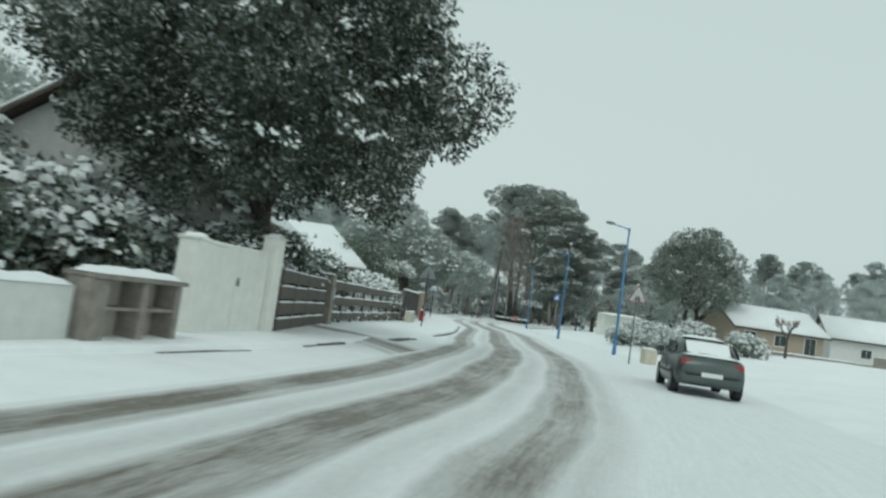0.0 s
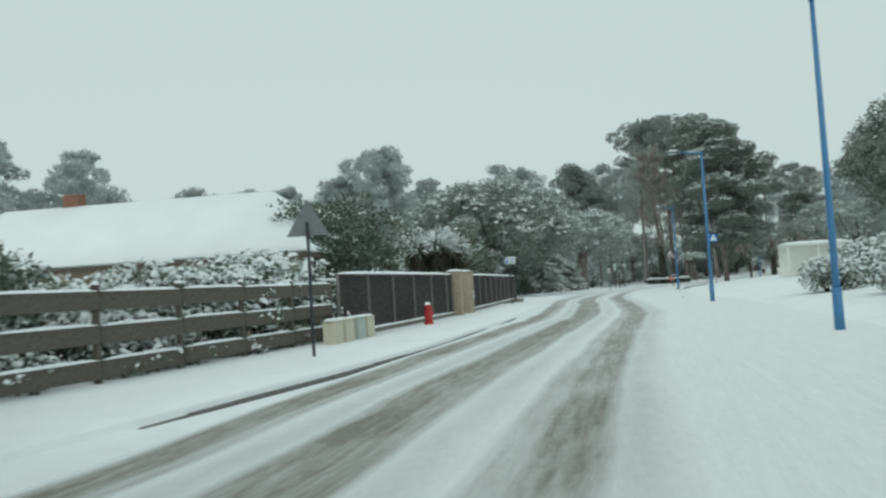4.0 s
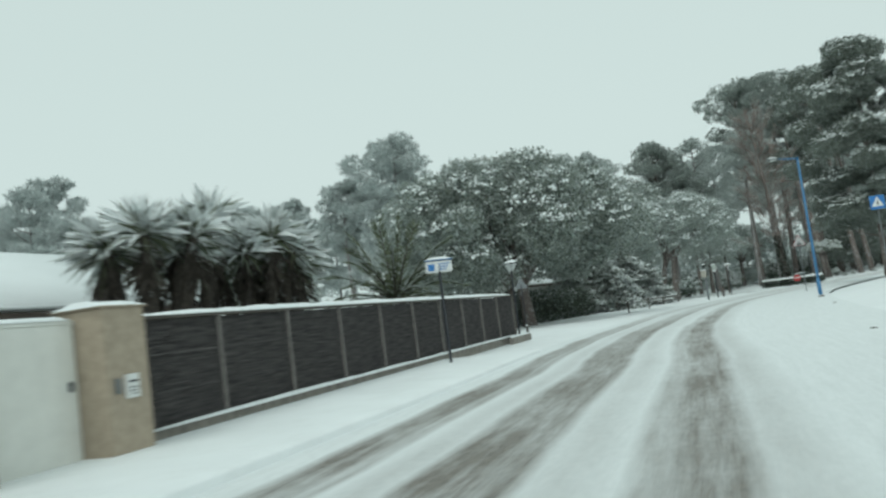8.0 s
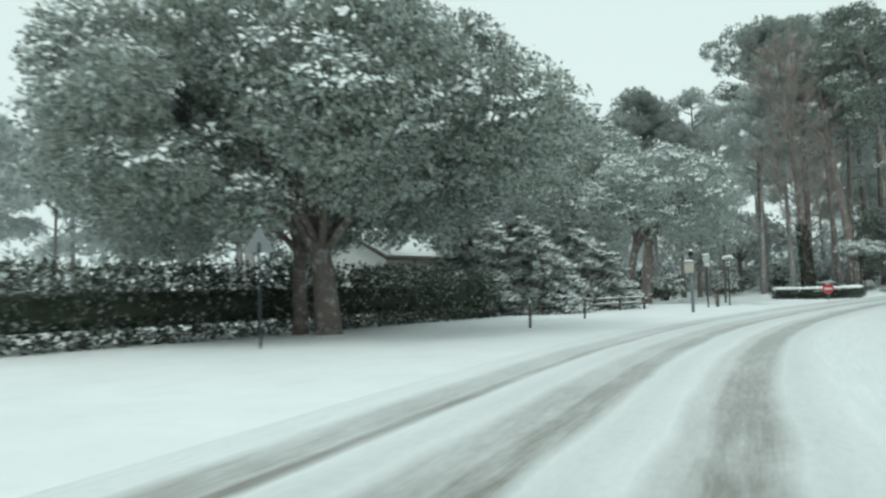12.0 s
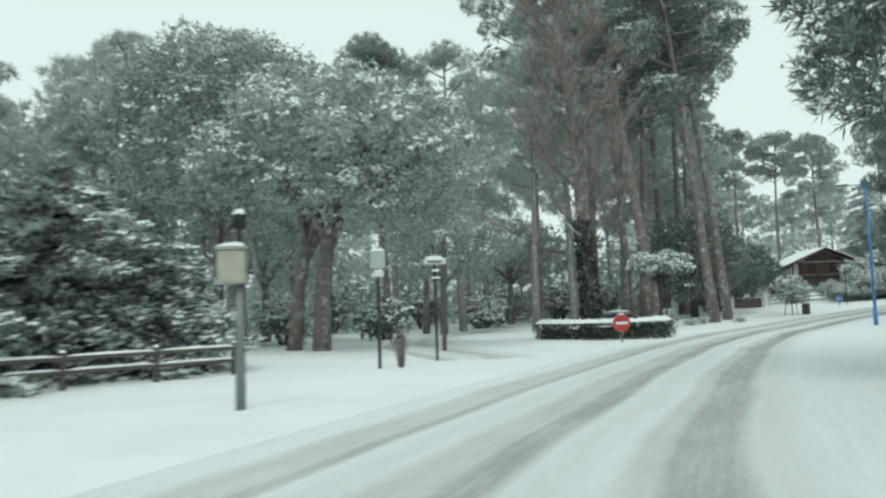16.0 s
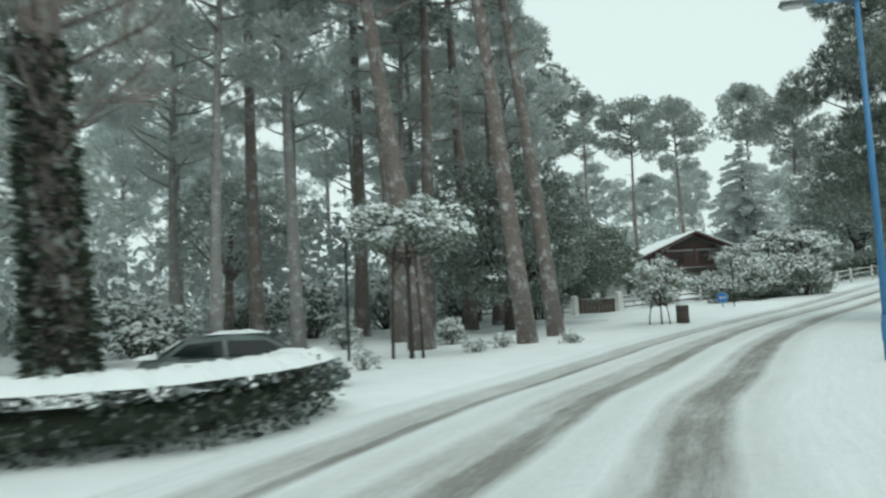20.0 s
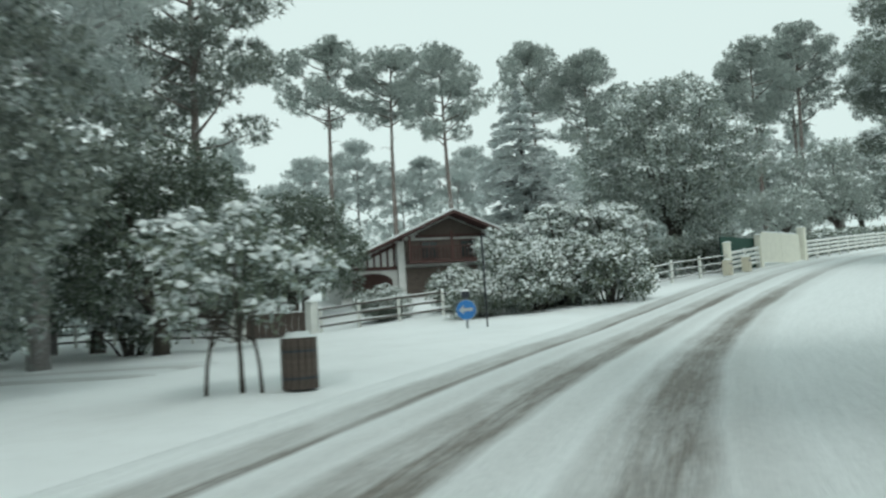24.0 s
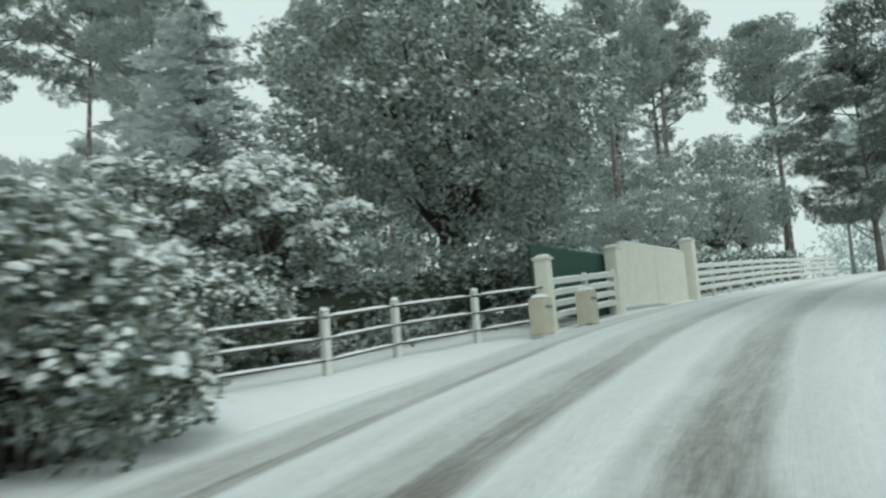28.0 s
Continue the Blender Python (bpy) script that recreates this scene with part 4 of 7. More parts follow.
# brick-built bin store in front of the gate
store = thing("bin_store", pose(-5.35, 13.4, 0.0, 0, 0, 78), "low rendered bin store with open bays under a snowy slab", "shelter")
for px, w in ((-1.15, 0.42), (0.1, 0.2), (1.18, 0.2)):
    part("pier", box_bm(w, 0.5, 1.2, px, 0, -0.1, 0.015), PLINTH, store)
part("back_panel", box_bm(2.3, 0.08, 1.15, 0, 0.22, -0.08), BOX_GREY, store)
part("shelf", box_bm(2.2, 0.42, 0.06, 0.05, 0, 0.6, 0.01), PLINTH, store)
part("roof_slab", box_bm(2.7, 0.66, 0.09, 0, 0, 1.1, 0.02), PLINTH, store)
part("snow_cap", snow_cap(2.7, 0.66, 0.12, 0, 0, 1.19, seed=12), SNOW, store, "thick cushion of snow", True)

LAUREL_V = [shrub(101 + i, 1.5, 1.4, h, LAUREL, 0.14, 420, 150, 22) for i, h in enumerate((2.5, 2.9, 2.2))]
SNOWY_V = [shrub(111 + i, 1.7, 1.5, h, RHODO, 0.15, 460, 160, 22, snowsize=1.2, lumps=0.09) for i, h in enumerate((2.3, 2.7, 3.3))]
LOW_V = [shrub(121 + i, 1.0, 0.8, h, LAUREL, 0.11, 420, 160, 12) for i, h in enumerate((0.95, 1.2))]
DARK_V = [shrub(131 + i, 1.4, 1.3, h, LAUREL, 0.16, 520, 26, 30) for i, h in enumerate((3.9, 3.3, 3.6))]
for i, (x, y, v, s) in enumerate(((-6.3, 31.4, 0, 1.0), (-5.9, 33.4, 1, 1.0), (-6.7, 35.2, 0, 1.08), (-5.6, 36.6, 2, 1.0), (-5.5, 38.8, 1, 0.95), (-6.4, 40.6, 2, 0.85), (-8.2, 33.0, 2, 1.1), (-5.6, 27.4, 1, 1.0), (-6.2, 25.0, 2, 1.0), (-5.8, 22.9, 0, 0.95))):
    plant("garden_shrub", DARK_V[v], x, y, i * 71, s, "tall dark upright shrub dusted with snow behind the boards", "shrub", "dark shrubs behind the board fence")
for i, (x, y, v, s) in enumerate(((-4.9, 41.2, 0, 1.0), (-4.8, 43.2, 1, 1.0), (-4.5, 45.2, 0, 1.15), (-4.3, 47.2, 1, 1.12), (-4.0, 49.2, 1, 1.15), (-8.5, 43, 1, 1.05), (-8, 48, 0, 1.1))):
    plant("garden_shrub", SNOWY_V[v], x, y, i * 71, s, "garden shrub loaded with snow behind the board fence", "shrub", "snowy shrubs behind the board fence")
for i in range(9):
    y = 31.5 + i * 2.2
    plant("low_shrub", LOW_V[i % 2], -4.75 + 0.105 * (y - 30), y, i * 50, 0.8, "small snowy shrub poking through the fence boards", "shrub", "low shrubs at the fence")
for i, (x, y, s) in enumerate(((-10.5, 12.5, 1.5), (-12.5, 17.5, 1.7), (-9.5, 8.5, 1.3), (-14.5, 22, 1.9), (-16.5, 14.5, 1.8), (-8.6, 22.6, 1.55), (-11.2, 22.2, 1.9), (-13.8, 21.0, 2.0), (-16.6, 21.6, 2.1), (-9.4, 24.6, 1.6))):
    plant("garden_shrub", LAUREL_V[i % 3] if i % 2 else SNOWY_V[i % 3], x, y, i * 77, s, "large overgrown shrub flecked with snow beside the gate", "shrub", "shrubs round the white gate")
OAK_MID = leafy_tree(8, 9.5, 4.6, 2.4, OAK_HAZE_FROST, BARK_OAK, 0.22, 360, 60, bumps=44)
plant("oak_tree", OAK_MID, -21, 33, 30, 1.0, "evergreen oak behind the gate garden, paled for haze and frost", "tree")
plant("oak_tree", OAK_MID, -25, 22, 130, 1.1, "evergreen oak behind the gate garden, paled for haze and frost", "tree")


def triangle_bm(side, depth, y=0.0, inner=1.0):
    bm = bmesh.new()
    hgt = side * math.sqrt(3) / 2
    c = hgt / 3
    pts = [(-side / 2, -c), (side / 2, -c), (0, 2 * c)]
    pts = [(px * inner, pz * inner) for px, pz in pts]
    fr = [bm.verts.new((px, y - depth / 2, pz)) for px, pz in pts]
    bk = [bm.verts.new((px, y + depth / 2, pz)) for px, pz in pts]
    bm.faces.new(fr)
    bm.faces.new(bk[::-1])
    for i in range(3):
        j = (i + 1) % 3
        bm.faces.new((fr[j], fr[i], bk[i], bk[j]))
    return bm


DULL_RED = plain("weathered_sign_red", (0.32, 0.07, 0.07), 0.7, var=0.3, scale=7, bump=0)
DULL_WHITE = plain("snow_blown_sign_face", (0.54, 0.55, 0.55), 0.8, var=0.35, scale=7, bump=0)


def warning_sign(x, y, apex, turn, back=False, side=1.0, base=None):
    """A triangular warning sign; the face looks along its own -y."""
    z = land1(x, y) if base is None else base
    t = thing("warning_sign", pose(x, y, z, 0, 0, turn), "grey back of a triangular warning sign on a steel post" if back else "triangular warning sign with red border and dark bars on a post", "road sign")
    h = apex - z
    part("post", cyl_bm(0.035, 0.035, h - side * 0.45, -0.1, 10), GREY_METAL if not back else DARK_METAL, t)
    c = h - side * 0.577
    up = Matrix.Translation((0, -0.05, c))
    plate = part("plate", triangle_bm(side, 0.03), GREY_METAL, t, "bare metal back", m=up)
    part("border", triangle_bm(side * 0.985, 0.012, -0.024), DULL_RED, plate, "dull red border")
    part("field", triangle_bm(side * 0.985, 0.012, -0.034, 0.86), DULL_WHITE, plate, "white field")
    for k, dx in enumerate((-0.16, -0.06, 0.05, 0.15)):
        part("symbol_bar", box_bm(0.05, 0.01, 0.24 - abs(dx) * 0.7, dx * side, -0.044, -0.19 * side), BLACK, plate, "black bar of the symbol", m=pose(0, 0, 0, 0, 12 * (k - 1.5), 0))
    part("clamp", box_bm(0.12, 0.05, 0.06, 0, -0.01, c - 0.15, 0.006), GREY_METAL, t)
    part("snow_cap", snow_cap(0.10, 0.06, 0.05, 0, -0.05, h - 0.03, seed=5, nx=4), SNOW, t, smooth=True)
    return t


warning_sign(8.85, 34.9, 3.62, 8, side=0.92)
warning_sign(-0.62, 43.2, 3.62, 190, back=True, side=0.95)
warning_sign(-4.74, 107.9, 3.5, 200, back=True, side=0.9)
warning_sign(13.45, 117.6, 4.1, 5, side=0.95)


def street_lamp(x, y, tip, top):
    """A tapered blue lamp post with an arm and a flat head."""
    z = land1(x, y)
    ax = math.degrees(math.atan2(tip[1] - y, tip[0] - x))
    arm = math.hypot(tip[0] - x, tip[1] - y)
    t = thing("street_lamp", pose(x, y, z - 0.05, 0, 0, ax), "tall bright blue street lamp with a flat head and snow", "street lamp", "blue street lamps")
    h = top - z
    part("pole", cyl_bm(0.085, 0.05, h, 0, 12), BLUE_POLE, t, smooth=True)
    part("base_sleeve", cyl_bm(0.11, 0.10, 1.0, 0, 12), BLUE_POLE, t, smooth=True)
    part("door_plate", box_bm(0.02, 0.09, 0.4, 0.1, 0, 0.45, 0.004), BLUE_POLE, t)
    part("collar", cyl_bm(0.07, 0.07, 0.12, h - 0.06, 12), BLUE_POLE, t)
    part("arm", cyl_bm(0.038, 0.03, arm - 0.45, h, 10, turn=Matrix.Rotation(radians(88), 4, "Y")), BLUE_POLE, t, smooth=True)
    bm = box_bm(0.72, 0.24, 0.11, arm - 0.18, 0, h + 0.0, 0.04)
    for v in bm.verts:
        if v.co.x > arm:
            v.co.y *= 0.65
            v.co.z -= 0.02
    head = part("lamp_head", bm, GREY_METAL, t, "grey metal lamp head", True)
    part("lens", box_bm(0.42, 0.18, 0.05, arm - 0.1, 0, h - 0.045, 0.015), LANTERN_GLASS, head, "frosted lens")
    part("head_snow", snow_cap(0.66, 0.22, 0.06, arm - 0.18, 0, h + 0.11, seed=9), SNOW, t, smooth=True)
    return t


street_lamp(10.65, 45.4, (9.1, 44.0), 7.45)
street_lamp(10.87, 66.8, (9.3, 66.1), 7.35)
street_lamp(12.9, 105.6, (11.37, 104.6), 7.95)
street_lamp(31.0, 161.7, (29.75, 162.2), 7.75)
street_lamp(63.8, 193.0, (62.3, 194.2), 9.9)

bx = thing("utility_box", pose(10.75, 38.6, land1(10.75, 38.6) - 0.03, 0, 0, 12), "ochre utility cabinet with snow on its lid", "cabinet")
body = part("body", box_bm(0.66, 0.5, 0.78, bevel=0.015), CREAM, bx)
part("door", box_bm(0.29, 0.02, 0.62, -0.155, -0.26, 0.08, 0.006), CREAM, bx)
part("door", box_bm(0.29, 0.02, 0.62, 0.155, -0.26, 0.08, 0.006), CREAM, bx)
part("plinth", box_bm(0.72, 0.54, 0.06, 0, 0, -0.03), PLINTH, bx)
part("snow_cap", snow_cap(0.72, 0.55, 0.07, 0, 0, 0.78, seed=2), SNOW, bx, smooth=True)

# meter cabinets at the end of the board fence
for i, (dx, mat) in enumerate(((0.45, CREAM), (1.25, CREAM), (2.2, GREENBOX), (2.95, CREAM))):
    x, y = -1.55 + 0.06 * dx, 46.6 + dx
    c = thing("meter_cabinet", pose(x, y, 0.02, 0, 0, 88), "squat " + ("cream" if mat is CREAM else "pale green") + " meter cabinet half buried in snow", "cabinet", "meter cabinets by the fence")
    part("body", box_bm(0.66, 0.34, 0.72, bevel=0.015), mat, c)
    part("door", box_bm(0.54, 0.02, 0.56, 0, 0.18, 0.08, 0.006), mat, c)
    part("lid", box_bm(0.7, 0.4, 0.04, 0, 0, 0.72, 0.01), mat, c)
    part("snow_cap", snow_cap(0.7, 0.4, 0.05, 0, 0, 0.76, seed=i), SNOW, c, smooth=True)

hy = thing("fire_hydrant", pose(-0.8, 55.6, 0.1, 0, 0, 20), "red pillar fire hydrant standing in the snow", "fire hydrant")
part("base", cyl_bm(0.19, 0.17, 0.14, 0, 16), RED, hy, smooth=True)
part("barrel", cyl_bm(0.155, 0.135, 0.52, 0.12, 18), RED, hy, smooth=True)
part("collar", cyl_bm(0.165, 0.165, 0.04, 0.5, 18), RED, hy)
part("hood", cyl_bm(0.15, 0.11, 0.17, 0.62, 18), RED, hy, smooth=True)
for a in (0, 90, 180):
    part("outlet_cap", cyl_bm(0.055, 0.05, 0.09, 0.0, 10, turn=Matrix.Rotation(radians(90), 4, "X")), RED, hy, m=pose(0, 0, 0.42, 0, 0, a) @ Matrix.Translation((0, -0.12, 0)))
part("snow_cap", snow_cap(0.24, 0.24, 0.09, 0, 0, 0.78, seed=1, nx=4), SNOW, hy, smooth=True)

# ---------------------------------------------------------------- second stretch: panelled wall


def panel_wall(a, b, label, h=2.05, spacing=2.62, seed=0):
    """Dark heath panels between posts on a concrete plinth; the posts and panels are parts."""
    (x0, y0), (x1, y1) = a, b
    ln = math.hypot(x1 - x0, y1 - y0)
    n = max(1, math.ceil(ln / spacing - 0.25))
    at = [i * spacing for i in range(n)] + [ln]
    t = thing("panel_fence", pose(x0, y0, 0, 0, 0, math.degrees(math.atan2(y1 - y0, x1 - x0))), label, "fence")
    part("plinth", box_bm(ln, 0.2, 0.5, ln / 2, 0, -0.2, 0.02), PLINTH, t, "stained concrete plinth")
    part("plinth_snow", snow_cap(ln, 0.17, 0.06, ln / 2, -0.10, 0.3, seed=seed, nx=40), SNOW, t, smooth=True)
    for px in at:
        part("post", box_bm(0.05, 0.09, h - 0.27, px, -0.02, 0.28, 0.008), FENCE_POST, t, "stained concrete post")
    for i, (pa, pb) in enumerate(zip(at, at[1:])):
        bm = bmesh.new()
        nx, nz = 10, 8
        rng = random.Random(seed * 31 + i)
        g = [[bm.verts.new((pa + 0.02 + (pb - pa - 0.04) * a / nx, 0.01 + rng.uniform(-0.012, 0.012), 0.3 + (h - 0.34) * c / nz)) for c in range(nz + 1)] for a in range(nx + 1)]
        for a in range(nx):
            for c in range(nz):
                bm.faces.new((g[a][c], g[a + 1][c], g[a + 1][c + 1], g[a][c + 1]))
        bmesh.ops.solidify(bm, geom=bm.faces[:], thickness=-0.04)
        part("heath_panel", bm, HEATH, t)
        for zz in (0.85, 1.45):
            part("wire_batten", box_bm(pb - pa - 0.1, 0.012, 0.018, (pa + pb) / 2, -0.025, zz), HEATH, t)
    part("coping", box_bm(ln, 0.14, 0.05, ln / 2, 0, h - 0.02, 0.008), WOOD, t)
    part("snow_cap", snow_cap(ln, 0.18, 0.09, ln / 2, 0, h + 0.03, seed=seed + 3, nx=60), SNOW, t, "long strip of snow", True)
    return t


panel_wall((-2.04, 49.05), (-1.3, 63.15), "dark heath-panelled garden fence on a concrete plinth, snow-capped", seed=1)
panel_wall((-1.22, 66.45), (-1.3, 90.9), "long dark heath-panelled garden fence with a strip of snow", spacing=2.42, seed=2)
panel_wall((-1.42, 91.0), (-6.0, 95.5), "end return of the dark heath-panelled fence", seed=3)
low = thing("kerb_wall", pose(-1.1, 91.0, 0, 0, 0, 90), "low concrete garden kerb with a ball-topped stub", "wall")
part("kerb_body", box_bm(3.4, 0.16, 0.34, -1.2, -0.28, -0.05, 0.02), PLINTH, low)
part("kerb_snow", snow_cap(3.4, 0.18, 0.06, -1.2, -0.28, 0.29, seed=8), SNOW, low, smooth=True)
for y, wd in ((63.5, 0.66), (66.0, 0.86)):
    p = pillar(-1.2, y, wd, 2.2, BEIGE, "beige rendered gate pillar with snow on top", 0, 0.09, top=0.03, group="pair of beige gate pillars")
    if y > 64:
        lb = part("letter_box", box_bm(0.05, 0.26, 0.34, wd / 2 + 0.028, 0.02, 1.0, 0.008), SIGN_WHITE, p, "white letter box plate")
        part("letter_slot", box_bm(0.012, 0.17, 0.03, wd / 2 + 0.056, 0.02, 1.22), DARK_METAL, lb)
        for k in range(3):
            part("text_bar", box_bm(0.006, 0.14 - 0.03 * k, 0.018, wd / 2 + 0.056, 0.02, 1.14 - 0.045 * k), DARK_METAL, lb)
        part("intercom", box_bm(0.04, 0.10, 0.22, wd / 2 + 0.022, -0.25, 1.08, 0.008), GREY_METAL, p, "grey intercom")
gate_b = thing("sheet_gate", pose(-1.28, 64.7, 0.05, 0, 0, 90), "pale solid sheet gate between beige pillars", "gate")
part("leaf_panel", box_bm(1.68, 0.05, 1.95, 0, 0, 0.03, 0.01), WHITE, gate_b)
part("hinge_rail", box_bm(1.7, 0.07, 0.06, 0, 0, 1.98, 0.01), WHITE, gate_b)
part("top_snow", snow_cap(1.66, 0.09, 0.05, 0, 0, 2.04, seed=4), SNOW, gate_b, smooth=True)
part("handle", box_bm(0.04, 0.08, 0.14, 0.7, -0.05, 1.05, 0.008), DARK_METAL, gate_b)


def board_sign(x, y, h, turn):
    z = land1(x, y)
    t = thing("notice_sign", pose(x, y, z, 0, 0, turn), "small white notice board with blue print on a dark post", "sign")
    part("post", cyl_bm(0.04, 0.04, h - 0.1, -0.1, 10), DARK_METAL, t)
    p = part("board", box_bm(0.84, 0.07, 0.34, 0, 0, h - 0.42, 0.03), SIGN_WHITE, t)
    for sgn in (-1, 1):
        part("blue_patch", box_bm(0.2, 0.008, 0.2, -0.25, sgn * 0.04, h - 0.36), SIGN_BLUE, p, "blue emblem patch")
        for k in range(3):
            part("text_bar", box_bm(0.36 - 0.06 * k, 0.008, 0.03, 0.16 - 0.03 * k, sgn * 0.04, h - 0.18 - 0.08 * k), SIGN_BLUE, p, "blue bar of print")
    part("frame", box_bm(0.88, 0.05, 0.03, 0, 0, h - 0.06, 0.006), SIGN_BLUE, t)
    part("snow_cap", snow_cap(0.86, 0.09, 0.07, 0, 0, h - 0.03, seed=6), SNOW, t, smooth=True)
    return t


board_sign(-0.2, 78.45, 3.2, 40)


def lantern(x, y, h, group="", mat=DARK_METAL, wide=0.62):
    """A park lantern: slim post, four-sided glass that widens upward, flat hat with snow."""
    z = land1(x, y)
    t = thing("street_lantern", pose(x, y, z, 0, 0, 20), "slim dark lantern post with tapered glass and snowy hat", "street lamp", group)
    part("post", cyl_bm(0.05, 0.035, h - 0.36, -0.1, 10), mat, t)
    part("base_collar", cyl_bm(0.09, 0.07, 0.35, -0.05, 10), mat, t)
    bm = bmesh.new()
    bmesh.ops.create_cone(bm, cap_ends=True, segments=4, radius1=wide * 0.25, radius2=wide * 0.62, depth=0.36, matrix=Matrix.Translation((0, 0, h - 0.30)) @ Matrix.Rotation(radians(45), 4, "Z"))
    part("glass", bm, LANTERN_GLASS, t, "frosted tapered glass")
    for k in range(4):
        a = radians(45 + 90 * k + 45)
        part("glazing_bar", box_bm(0.02, 0.02, 0.42, 0, 0, -0.21), mat, t, m=Matrix.Translation((math.cos(a) * wide * 0.44, math.sin(a) * wide * 0.44, h - 0.30)) @ Matrix.Rotation(a, 4, "Z") @ Matrix.Rotation(radians(32), 4, "Y"))
    part("hat", box_bm(wide * 1.05, wide * 1.05, 0.05, 0, 0, h - 0.12, 0.012), mat, t)
    part("snow_cap", snow_cap(wide, wide, 0.11, 0, 0, h - 0.07, seed=7), SNOW, t, smooth=True)
    return t


lantern(-1.62, 92.95, 3.7, "lanterns along the verge")
lantern(-9.5, 97.0, 3.3, "lanterns along the verge")
lantern(2.2, 168.5, 3.3, "lanterns along the verge")

# gardens behind the panelled wall
BIG_SHRUB = [shrub(201 + i, 2.4, 2.2, h, LAUREL, 0.125, 900, 26, 46, snowsize=1.2) for i, h in enumerate((5.6, 5.0))]
for i, (x, y, v, s) in enumerate(((-6.6, 58.5, 0, 1.1), (-6.0, 62.0, 1, 1.25), (-7.8, 65.0, 0, 1.0), (-4.6, 60.0, 1, 0.72), (-9.5, 60, 1, 0.95))):
    plant("garden_shrub", BIG_SHRUB[v], x, y, i * 80, s, "tall dense evergreen shrub behind the panelled fence", "shrub", "tall shrubs behind the panelled fence")


def frond(rng, base, a, up, ln, droop, n=26, leaf=0.42, width=0.05):
    """One feather palm frond: an arching rib with leaflets on both sides."""
    d = np.array([math.cos(a), math.sin(a), 0.0])
    t = np.linspace(0.08, 1, n)
    rib = base + d * (ln * t * math.cos(up))[:, None] + np.array([0, 0, 1.0]) * (ln * (t * math.sin(up) - droop * t * t))[:, None]
    side = np.array([-d[1], d[0], 0.0])
    q = []
    for s in (-1, 1):
        along = np.gradient(rib, axis=0)
        along /= np.linalg.norm(along, axis=1, keepdims=True)
        way = side * s * 0.7 + along * 0.8 + rng.normal(size=(n, 3)) * 0.1
        way[:, 2] -= 0.12
        q.append(leaf_quads(rng, rib, way, leaf, width))
    return np.concatenate(q), rib


def feather_palm(seed, trunk_h, ln):
    rng, rnd = np.random.default_rng(seed), random.Random(seed)
    limbs = [([(0, 0, -0.1), (0.02, 0, trunk_h * 0.5), (0, 0, trunk_h)], [0.42, 0.36, 0.42], 12)]
    q, sn = [], []
    for i in range(27):
        a = i * 2.399
        up = radians(82 - 74 * (i / 27) ** 0.9)
        f, rib = frond(rng, np.array([0, 0, trunk_h]), a, up, ln * rnd.uniform(0.88, 1.08), 0.16 + 0.46 * (i / 27), 46, 0.46, 0.06)
        q.append(f)
        limbs.append(([tuple(r) for r in rib[::11]], [0.045, 0.035, 0.025, 0.015, 0.01][: len(rib[::11])], 4))
        if i > 6:
            p = rib[6:] + np.array([0, 0, 0.06])
            m = len(p)
            d = np.array([math.cos(a), math.sin(a), 0])
            s = np.array([-d[1], d[0], 0])
            sn.append(np.stack([p - d * 0.12, p + s * 0.10, p + d * 0.12, p - s * 0.10], 1))
    return [limbs_mesh("trunk", limbs, BARK_OAK), quads_mesh("frond_crown", np.concatenate(q), PALM), quads_mesh("snow_cover", np.concatenate(sn), SNOW_LEAF)]


plant("palm_tree", feather_palm(5, 2.3, 4.1), -5.0, 86.5, 0, 1.0, "feather palm with arching fronds carrying snow", "palm")


def yucca(seed, h):
    """Several stems, each with a ball of stiff sword leaves over a skirt of dead ones."""
    rng, rnd = np.random.default_rng(seed), random.Random(seed)
    limbs, q, dead, sn = [], [], [], []
    for k in range(6):
        a = k * 1.05 + rnd.random() * 0.6
        top = np.array([math.cos(a) * 1.05, math.sin(a) * 1.05, h * rnd.uniform(0.74, 0.92)])
        limbs.append(([(top[0] * 0.2, top[1] * 0.2, -0.1), tuple(top * [0.6, 0.6, 0.5]), tuple(top)], [0.2, 0.16, 0.13], 7))
        d = units(rng, 120)
        d[:, 2] = d[:, 2] * 0.75 + 0.28
        q.append(leaf_quads(rng, np.tile(top, (120, 1)) + d * 0.08, d, 0.85, 0.065, 0.16))
        dd = units(rng, 80)
        dd[:, 2] = -np.abs(dd[:, 2]) - 0.5
        p = np.tile(top, (80, 1)) - np.array([0, 0, 1.0]) * (0.15 + rng.random(80)[:, None] * 0.9)
        dead.append(leaf_quads(rng, p, dd, 0.6, 0.07))
        ds = d[d[:, 2] > -0.25][:88]
        ds = np.concatenate([ds, ds + rng.normal(size=ds.shape) * 0.03])
        sn.append(leaf_quads(rng, np.tile(top, (len(ds), 1)) + ds * 0.22 + np.array([0, 0, 0.035]), ds, 0.72, 0.12, 0.15))
    return [limbs_mesh("rootstock", limbs, BARK_OAK), quads_mesh("foliage", np.concatenate(q), PALM), quads_mesh("leaf_skirt", np.concatenate(dead), BARK_OAK), quads_mesh("snow_cover", np.concatenate(sn), SNOW_LEAF)]


